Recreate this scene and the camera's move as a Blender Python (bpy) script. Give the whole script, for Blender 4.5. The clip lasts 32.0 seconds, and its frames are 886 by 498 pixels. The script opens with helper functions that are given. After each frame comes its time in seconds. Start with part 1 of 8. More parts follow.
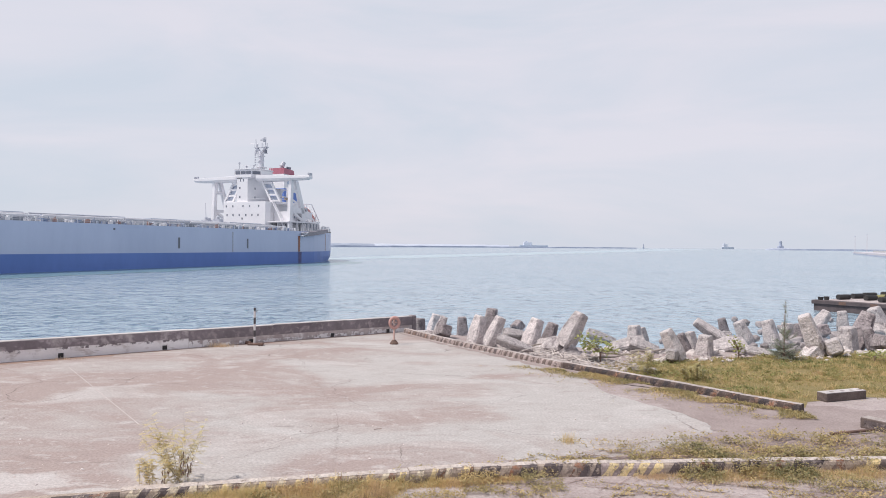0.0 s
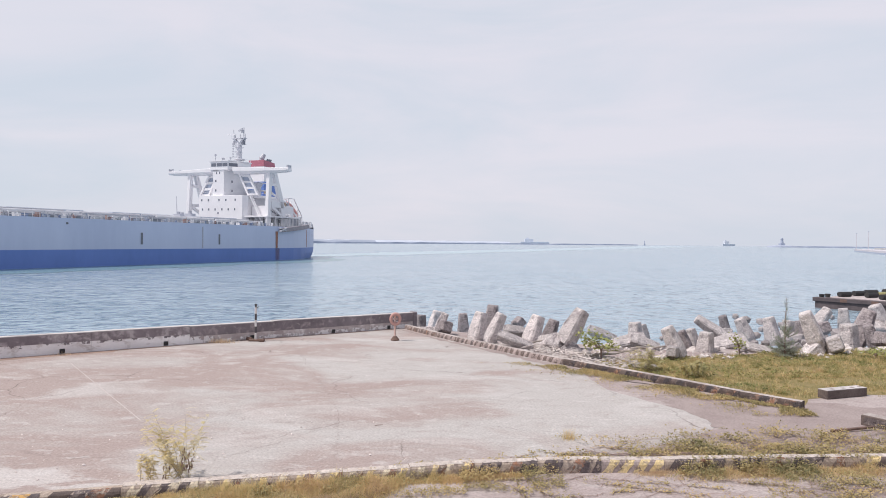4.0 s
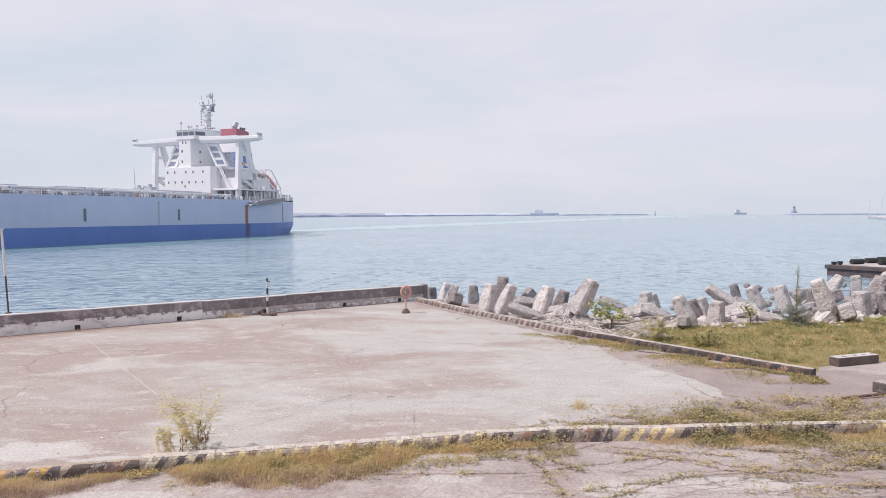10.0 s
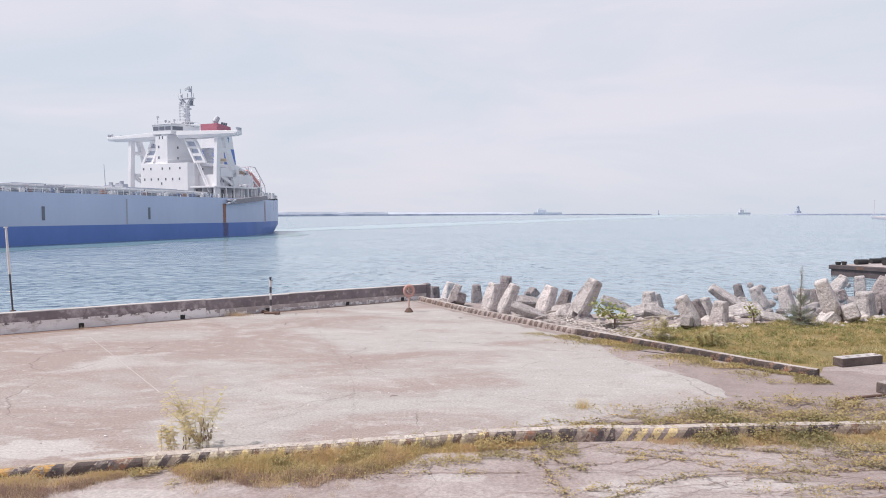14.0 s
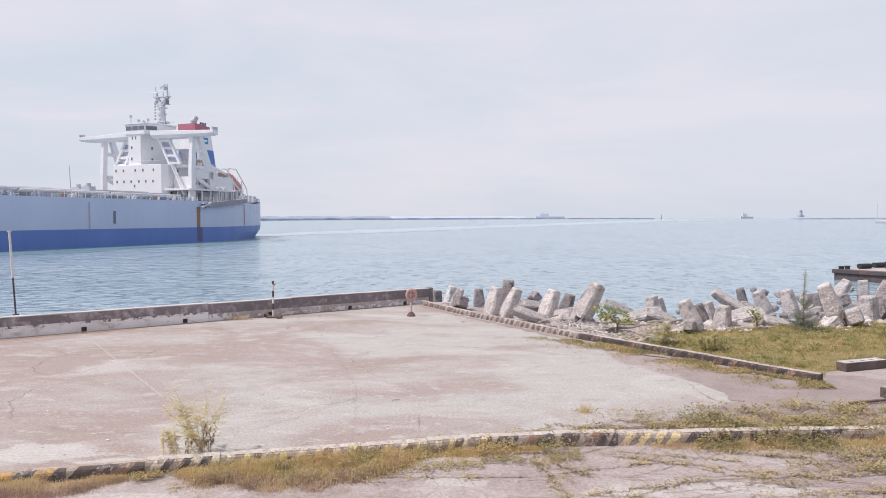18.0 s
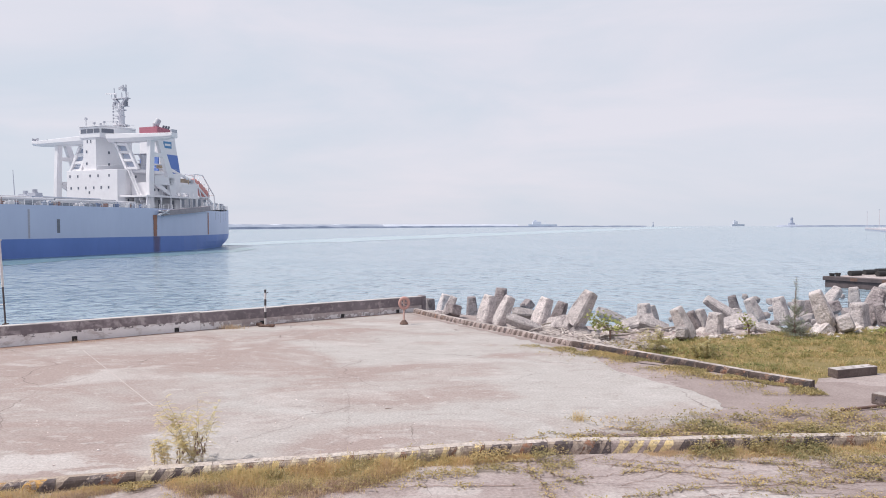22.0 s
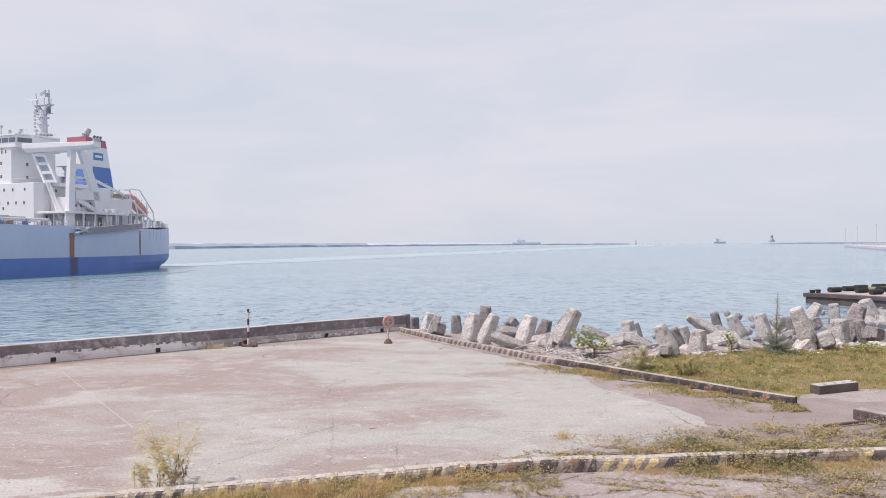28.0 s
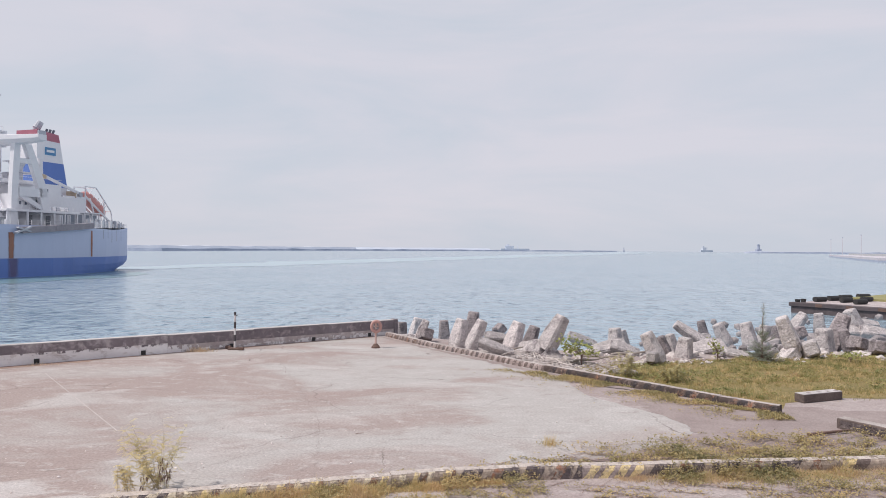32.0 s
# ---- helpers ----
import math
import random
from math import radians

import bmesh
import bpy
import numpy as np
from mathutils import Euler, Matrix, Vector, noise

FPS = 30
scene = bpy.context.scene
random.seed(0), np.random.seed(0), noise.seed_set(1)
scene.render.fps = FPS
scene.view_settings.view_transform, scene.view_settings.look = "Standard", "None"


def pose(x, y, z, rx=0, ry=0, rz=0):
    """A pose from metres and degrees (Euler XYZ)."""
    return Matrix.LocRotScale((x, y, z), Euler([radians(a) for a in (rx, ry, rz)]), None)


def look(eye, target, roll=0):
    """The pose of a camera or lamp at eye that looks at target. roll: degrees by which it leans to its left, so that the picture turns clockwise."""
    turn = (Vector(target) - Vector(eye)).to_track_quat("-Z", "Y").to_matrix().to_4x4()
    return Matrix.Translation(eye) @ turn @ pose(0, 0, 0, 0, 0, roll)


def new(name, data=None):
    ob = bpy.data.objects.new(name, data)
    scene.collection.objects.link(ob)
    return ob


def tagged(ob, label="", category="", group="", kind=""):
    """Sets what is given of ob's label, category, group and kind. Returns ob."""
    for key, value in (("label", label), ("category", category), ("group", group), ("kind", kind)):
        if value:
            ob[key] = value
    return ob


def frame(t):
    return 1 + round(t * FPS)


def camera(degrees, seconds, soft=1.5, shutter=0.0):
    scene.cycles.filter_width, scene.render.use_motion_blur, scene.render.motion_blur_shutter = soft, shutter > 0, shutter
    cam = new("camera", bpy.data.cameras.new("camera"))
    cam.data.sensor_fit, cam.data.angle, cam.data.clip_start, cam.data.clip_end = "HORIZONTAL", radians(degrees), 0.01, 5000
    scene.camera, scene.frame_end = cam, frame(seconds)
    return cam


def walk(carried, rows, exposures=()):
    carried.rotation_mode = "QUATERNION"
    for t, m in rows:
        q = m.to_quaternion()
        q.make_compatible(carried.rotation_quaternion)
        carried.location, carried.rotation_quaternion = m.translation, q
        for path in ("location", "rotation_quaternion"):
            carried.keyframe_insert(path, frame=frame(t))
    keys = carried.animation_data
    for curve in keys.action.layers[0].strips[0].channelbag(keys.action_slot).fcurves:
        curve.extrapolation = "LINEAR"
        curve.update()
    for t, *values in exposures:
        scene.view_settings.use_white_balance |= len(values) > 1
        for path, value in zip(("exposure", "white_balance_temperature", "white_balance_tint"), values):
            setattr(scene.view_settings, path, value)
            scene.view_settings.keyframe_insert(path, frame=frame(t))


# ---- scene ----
# ---- camera ----
EYE = Vector((0, 0, 4.6))
SEA = -1.1


def aim(yaw, pitch, roll):
    """A view from the one standpoint: degrees to the right, up, and of lean."""
    y, p = radians(yaw), radians(pitch)
    return look(EYE, EYE + Vector((math.sin(y) * math.cos(p), math.cos(y) * math.cos(p), math.sin(p))), roll)


cam = camera(64, 32.0, soft=0.95)
walk(cam, [
    (0, aim(1.042, -0.312, 0.529)),
    (0.5, aim(1.018, -0.383, 0.532)),
    (1, aim(0.998, -0.467, 0.553)),
    (1.5, aim(0.988, -0.536, 0.577)),
    (2, aim(0.986, -0.572, 0.593)),
    (2.5, aim(0.984, -0.589, 0.614)),
    (3, aim(0.982, -0.598, 0.632)),
    (3.5, aim(0.981, -0.598, 0.633)),
    (5.5, aim(0.779, -0.574, 0.554)),
    (6, aim(0.726, -0.672, 0.455)),
    (6.5, aim(0.672, -0.803, 0.350)),
    (7, aim(0.602, -0.963, 0.254)),
    (7.5, aim(0.506, -1.177, 0.173)),
    (8, aim(0.407, -1.462, 0.089)),
    (8.5, aim(0.334, -1.823, -0.004)),
    (9, aim(0.274, -2.246, -0.086)),
    (9.5, aim(0.221, -2.612, -0.132)),
    (10, aim(0.191, -2.828, -0.128)),
    (10.5, aim(0.176, -2.932, -0.099)),
    (11, aim(0.148, -2.982, -0.073)),
    (11.5, aim(0.103, -3.002, -0.050)),
    (12, aim(0.063, -3.008, -0.036)),
    (12.5, aim(0.032, -2.999, -0.026)),
    (13, aim(0.002, -2.968, 0.002)),
    (13.5, aim(-0.029, -2.931, 0.020)),
    (14, aim(-0.063, -2.893, 0.009)),
    (14.5, aim(-0.088, -2.850, 0.018)),
    (16.5, aim(-0.162, -2.653, 0.027)),
    (17, aim(-0.191, -2.621, 0.024)),
    (17.5, aim(-0.215, -2.593, 0.020)),
    (18, aim(-0.257, -2.566, 0.016)),
    (18.5, aim(-0.298, -2.519, 0.007)),
    (19, aim(-0.284, -2.457, -0.014)),
    (19.5, aim(-0.218, -2.383, -0.048)),
    (20, aim(-0.126, -2.308, -0.073)),
    (20.5, aim(-0.017, -2.236, -0.091)),
    (21, aim(0.096, -2.146, -0.114)),
    (21.5, aim(0.211, -2.037, -0.106)),
    (22, aim(0.330, -1.920, -0.077)),
    (22.5, aim(0.454, -1.795, -0.054)),
    (23, aim(0.575, -1.673, -0.034)),
    (23.5, aim(0.686, -1.548, -0.011)),
    (24, aim(0.789, -1.403, 0.003)),
    (24.5, aim(0.875, -1.235, -0.014)),
    (25, aim(0.947, -1.056, -0.052)),
    (25.5, aim(1.020, -0.879, -0.105)),
    (27.5, aim(1.463, -0.497, -0.332)),
    (28, aim(1.612, -0.438, -0.254)),
    (28.5, aim(1.749, -0.370, -0.162)),
    (29, aim(1.871, -0.305, -0.072)),
    (29.5, aim(1.978, -0.243, 0.015)),
    (30, aim(2.079, -0.181, 0.110)),
    (30.5, aim(2.191, -0.127, 0.201)),
    (31, aim(2.314, -0.086, 0.287)),
    (31.5, aim(2.429, -0.054, 0.374)),
    (32, aim(2.518, -0.017, 0.453)),
], exposures=[(0, 0.14), (10, 0.18), (25, 0.17), (28, 0.12), (32, 0.0)])

# ---- light ----
SUN_AZ, SUN_EL = 258.0, 57.0  # degrees clockwise from +y, and above the horizon
sun_dir = Vector((math.sin(radians(SUN_AZ)) * math.cos(radians(SUN_EL)), math.cos(radians(SUN_AZ)) * math.cos(radians(SUN_EL)), math.sin(radians(SUN_EL))))
sun = new("sun", bpy.data.lights.new("sun", "SUN"))
sun.data.energy, sun.data.angle, sun.data.color = 3.05, radians(1.2), (1.0, 0.94, 0.89)
sun.matrix_world = look(sun_dir * 100, (0, 0, 0))


def build_world():
    """Pale haze and thin, wide cloud sheets low down, over a clear-air model that shows through overhead."""
    w = bpy.data.worlds.new("sky")
    scene.world = w
    w.use_nodes = True
    nt = w.node_tree
    nt.nodes.clear()
    n = nt.nodes.new
    out, bg = n("ShaderNodeOutputWorld"), n("ShaderNodeBackground")
    sky = n("ShaderNodeTexSky")
    sky.sky_type, sky.sun_disc = "NISHITA", False
    sky.sun_elevation, sky.sun_rotation = radians(SUN_EL), radians(SUN_AZ)
    sky.air_density, sky.dust_density, sky.ozone_density = 1.0, 2.5, 1.0
    scale = n("ShaderNodeVectorMath")
    scale.operation = "SCALE"
    scale.inputs["Scale"].default_value = 0.09
    nt.links.new(sky.outputs[0], scale.inputs[0])
    tc, mp = n("ShaderNodeTexCoord"), n("ShaderNodeMapping")
    mp.inputs["Scale"].default_value = (1.0, 1.0, 4.2)
    mp.inputs["Rotation"].default_value = (radians(5), radians(-7), radians(20))
    nt.links.new(tc.outputs["Generated"], mp.inputs["Vector"])
    noise1 = n("ShaderNodeTexNoise")
    noise1.inputs["Scale"].default_value, noise1.inputs["Detail"].default_value, noise1.inputs["Roughness"].default_value = 2.3, 6, 0.55
    noise1.inputs["Distortion"].default_value = 0.5
    nt.links.new(mp.outputs[0], noise1.inputs["Vector"])
    ramp = n("ShaderNodeValToRGB")
    ramp.color_ramp.elements[0].position, ramp.color_ramp.elements[0].color = 0.33, (0.60, 0.648, 0.737, 1)
    ramp.color_ramp.elements[1].position, ramp.color_ramp.elements[1].color = 0.62, (0.712, 0.70, 0.775, 1)
    nt.links.new(noise1.outputs["Fac"], ramp.inputs["Fac"])
    mix = n("ShaderNodeMix")
    mix.data_type = "RGBA"
    up, thin = n("ShaderNodeSeparateXYZ"), n("ShaderNodeMapRange")
    nt.links.new(tc.outputs["Generated"], up.inputs[0])
    nt.links.new(up.outputs["Z"], thin.inputs["Value"])
    for key, v in (("From Min", 0.34), ("From Max", 0.8), ("To Min", 0.92), ("To Max", 0.3)):
        thin.inputs[key].default_value = v
    nt.links.new(thin.outputs[0], mix.inputs["Factor"])
    nt.links.new(scale.outputs[0], mix.inputs["A"])
    nt.links.new(ramp.outputs[0], mix.inputs["B"])
    nt.links.new(mix.outputs["Result"], bg.inputs["Color"])
    bg.inputs["Strength"].default_value = 1.0
    nt.links.new(bg.outputs[0], out.inputs[0])


build_world()


# ---- materials ----
def material(name, col, col2=None, rough=0.7, metal=0.0, big=0.5, fine=12.0, bump=0.15, stain=None, stain_at=0.62, stain_scale=1.2,
             stretch=(1, 1, 1), vary=0.0, spec=0.4, depth=0.01, grain=0.0, grain_scale=22.0):
    """Two scales of noise between two colours, an optional stain colour, and fine relief."""
    m = bpy.data.materials.new(name)
    m.use_nodes = True
    nt = m.node_tree
    n, link = nt.nodes.new, nt.links.new
    b = nt.nodes["Principled BSDF"]
    b.inputs["Metallic"].default_value, b.inputs["Specular IOR Level"].default_value = metal, spec
    tc, mp = n("ShaderNodeTexCoord"), n("ShaderNodeMapping")
    mp.inputs["Scale"].default_value = stretch
    link(tc.outputs["Object"], mp.inputs["Vector"])
    col2 = col2 or tuple(c * 0.8 for c in col)
    n1, n2 = n("ShaderNodeTexNoise"), n("ShaderNodeTexNoise")
    for node, s, d in ((n1, big, 5), (n2, fine, 4)):
        node.inputs["Scale"].default_value, node.inputs["Detail"].default_value, node.inputs["Roughness"].default_value = s, d, 0.6
        link(mp.outputs[0], node.inputs["Vector"])
    add = n("ShaderNodeMath")
    add.operation = "MULTIPLY_ADD"
    link(n2.outputs["Fac"], add.inputs[0])
    add.inputs[1].default_value = 0.45
    link(n1.outputs["Fac"], add.inputs[2])
    ramp = n("ShaderNodeValToRGB")
    ramp.color_ramp.elements[0].position, ramp.color_ramp.elements[1].position = 0.52, 0.92
    ramp.color_ramp.elements[0].color, ramp.color_ramp.elements[1].color = (*col2, 1), (*col, 1)
    link(add.outputs[0], ramp.inputs["Fac"])
    colour = ramp.outputs["Color"]
    if stain:
        n3, r3, mx = n("ShaderNodeTexNoise"), n("ShaderNodeValToRGB"), n("ShaderNodeMix")
        n3.inputs["Scale"].default_value, n3.inputs["Detail"].default_value, n3.inputs["Roughness"].default_value = stain_scale, 6, 0.65
        n3.inputs["Distortion"].default_value = 0.4
        link(mp.outputs[0], n3.inputs["Vector"])
        r3.color_ramp.elements[0].position, r3.color_ramp.elements[1].position = stain_at - 0.06, stain_at + 0.1
        r3.color_ramp.elements[0].color, r3.color_ramp.elements[1].color = (0, 0, 0, 1), (1, 1, 1, 1)
        link(n3.outputs["Fac"], r3.inputs["Fac"])
        mx.data_type = "RGBA"
        link(r3.outputs["Color"], mx.inputs["Factor"])
        link(colour, mx.inputs["A"])
        mx.inputs["B"].default_value = (*stain, 1)
        colour = mx.outputs["Result"]
    if grain:
        n4, m4, h4 = n("ShaderNodeTexNoise"), n("ShaderNodeMapRange"), n("ShaderNodeHueSaturation")
        n4.inputs["Scale"].default_value, n4.inputs["Detail"].default_value, n4.inputs["Roughness"].default_value = grain_scale, 4, 0.75
        link(mp.outputs[0], n4.inputs["Vector"])
        link(n4.outputs["Fac"], m4.inputs["Value"])
        m4.inputs["From Min"].default_value, m4.inputs["From Max"].default_value = 0.3, 0.7
        m4.inputs["To Min"].default_value, m4.inputs["To Max"].default_value = 1 - grain, 1 + grain * 0.6
        link(m4.outputs[0], h4.inputs["Value"])
        link(colour, h4.inputs["Color"])
        colour = h4.outputs["Color"]
    if vary:
        oi, hsv, ma = n("ShaderNodeObjectInfo"), n("ShaderNodeHueSaturation"), n("ShaderNodeMapRange")
        link(oi.outputs["Random"], ma.inputs["Value"])
        ma.inputs["To Min"].default_value, ma.inputs["To Max"].default_value = 1 - vary, 1 + vary
        link(ma.outputs[0], hsv.inputs["Value"])
        link(colour, hsv.inputs["Color"])
        colour = hsv.outputs["Color"]
    link(colour, b.inputs["Base Color"])
    rr = n("ShaderNodeMapRange")
    link(n2.outputs["Fac"], rr.inputs["Value"])
    rr.inputs["To Min"].default_value, rr.inputs["To Max"].default_value = max(0.02, rough - 0.12), min(1, rough + 0.12)
    link(rr.outputs[0], b.inputs["Roughness"])
    if bump:
        bp = n("ShaderNodeBump")
        bp.inputs["Strength"].default_value, bp.inputs["Distance"].default_value = bump, depth
        link(n2.outputs["Fac"], bp.inputs["Height"])
        link(bp.outputs[0], b.inputs["Normal"])
    return m


def leaf_material(name, col, col2, col3=None, pass_share=0.42):
    """Leaves: colour varies from island to island; a little light passes through."""
    m = bpy.data.materials.new(name)
    m.use_nodes = True
    nt = m.node_tree
    n, link = nt.nodes.new, nt.links.new
    b = nt.nodes["Principled BSDF"]
    b.inputs["Roughness"].default_value, b.inputs["Specular IOR Level"].default_value = 0.6, 0.25
    geo, ramp = n("ShaderNodeNewGeometry"), n("ShaderNodeValToRGB")
    ramp.color_ramp.elements[0].color, ramp.color_ramp.elements[1].color = (*col, 1), (*col2, 1)
    if col3:
        ramp.color_ramp.elements[1].position = 0.5
        ramp.color_ramp.elements.new(1.0).color = (*col3, 1)
    tc, nz, mix = n("ShaderNodeTexCoord"), n("ShaderNodeTexNoise"), n("ShaderNodeMath")
    nz.inputs["Scale"].default_value, nz.inputs["Detail"].default_value = 0.9, 3
    link(tc.outputs["Object"], nz.inputs["Vector"])
    mix.operation = "MULTIPLY_ADD"
    link(geo.outputs["Random Per Island"], mix.inputs[0])
    mix.inputs[1].default_value = 0.5
    sub = n("ShaderNodeMath")
    sub.operation = "MULTIPLY_ADD"
    link(nz.outputs["Fac"], sub.inputs[0])
    sub.inputs[1].default_value, sub.inputs[2].default_value = 1.6, -0.55
    link(sub.outputs[0], mix.inputs[2])
    link(mix.outputs[0], ramp.inputs["Fac"])
    link(ramp.outputs["Color"], b.inputs["Base Color"])
    tr, ms, out = n("ShaderNodeBsdfTranslucent"), n("ShaderNodeMixShader"), nt.nodes["Material Output"]
    link(ramp.outputs["Color"], tr.inputs["Color"])
    ms.inputs[0].default_value = pass_share
    link(b.outputs[0], ms.inputs[1])
    link(tr.outputs[0], ms.inputs[2])
    link(ms.outputs[0], out.inputs["Surface"])
    return m


def water_material():
    m = bpy.data.materials.new("sea_water")
    m.use_nodes = True
    nt = m.node_tree
    n, link = nt.nodes.new, nt.links.new
    b = nt.nodes["Principled BSDF"]
    b.inputs["Roughness"].default_value, b.inputs["IOR"].default_value = 0.14, 1.33
    tc = n("ShaderNodeTexCoord")
    big = n("ShaderNodeTexNoise")
    big.inputs["Scale"].default_value, big.inputs["Detail"].default_value = 0.03, 4
    link(tc.outputs["Object"], big.inputs["Vector"])
    # Base colour is brightened towards the sky that the water mirrors.
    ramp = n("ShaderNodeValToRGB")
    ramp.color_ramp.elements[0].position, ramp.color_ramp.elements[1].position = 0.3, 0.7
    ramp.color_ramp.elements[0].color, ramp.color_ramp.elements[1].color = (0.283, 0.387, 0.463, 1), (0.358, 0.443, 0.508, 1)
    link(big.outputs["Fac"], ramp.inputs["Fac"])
    # Wave faces that mirror less sky are painted darker by noise.
    chop_shade, cr2, mx = n("ShaderNodeTexNoise"), n("ShaderNodeValToRGB"), n("ShaderNodeMix")
    chop_shade.inputs["Scale"].default_value, chop_shade.inputs["Detail"].default_value, chop_shade.inputs["Roughness"].default_value = 1.25, 5, 0.62
    cmap = n("ShaderNodeMapping")
    cmap.inputs["Scale"].default_value, cmap.inputs["Rotation"].default_value = (0.9, 0.6, 1), (0, 0, radians(-8))
    link(tc.outputs["Object"], cmap.inputs["Vector"])
    link(cmap.outputs[0], chop_shade.inputs["Vector"])
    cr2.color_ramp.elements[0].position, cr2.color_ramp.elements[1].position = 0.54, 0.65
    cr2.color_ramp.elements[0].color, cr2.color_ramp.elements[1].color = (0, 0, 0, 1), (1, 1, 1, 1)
    link(chop_shade.outputs["Fac"], cr2.inputs["Fac"])
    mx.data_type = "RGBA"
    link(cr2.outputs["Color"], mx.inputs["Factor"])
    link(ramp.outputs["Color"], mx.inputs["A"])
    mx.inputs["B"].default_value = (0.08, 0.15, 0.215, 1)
    # Longer waves get the same dark faces in the base colour.
    swell_shade, cr3, mx2 = n("ShaderNodeTexNoise"), n("ShaderNodeValToRGB"), n("ShaderNodeMix")
    swell_shade.inputs["Scale"].default_value, swell_shade.inputs["Detail"].default_value, swell_shade.inputs["Roughness"].default_value = 0.42, 3, 0.6
    link(cmap.outputs[0], swell_shade.inputs["Vector"])
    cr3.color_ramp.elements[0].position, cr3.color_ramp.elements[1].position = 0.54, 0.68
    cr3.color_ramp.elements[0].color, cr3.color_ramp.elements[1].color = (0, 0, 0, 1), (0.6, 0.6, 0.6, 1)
    link(swell_shade.outputs["Fac"], cr3.inputs["Fac"])
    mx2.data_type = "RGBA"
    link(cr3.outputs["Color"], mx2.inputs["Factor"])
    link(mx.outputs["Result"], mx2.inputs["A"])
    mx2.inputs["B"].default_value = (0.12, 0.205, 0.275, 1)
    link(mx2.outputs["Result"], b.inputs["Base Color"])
    last = None
    for s, rot, st, strength, dist in ((0.13, 12, (1, 1.1, 1), 0.8, 0.5), (0.42, -10, (1, 1.2, 1), 1.0, 0.39), (1.3, 22, (1, 1.1, 1), 1.0, 0.25), (3.4, -30, (1, 1.3, 1), 0.8, 0.05)):
        mp, nz, bp = n("ShaderNodeMapping"), n("ShaderNodeTexNoise"), n("ShaderNodeBump")
        mp.inputs["Rotation"].default_value, mp.inputs["Scale"].default_value = (0, 0, radians(rot)), st
        link(tc.outputs["Object"], mp.inputs["Vector"])
        nz.inputs["Scale"].default_value, nz.inputs["Detail"].default_value, nz.inputs["Roughness"].default_value = s, 2, 0.5
        link(mp.outputs[0], nz.inputs["Vector"])
        bp.inputs["Strength"].default_value, bp.inputs["Distance"].default_value = strength, dist
        link(nz.outputs["Fac"], bp.inputs["Height"])
        if last:
            link(last.outputs[0], bp.inputs["Normal"])
        last = bp
    link(last.outputs[0], b.inputs["Normal"])
    return m


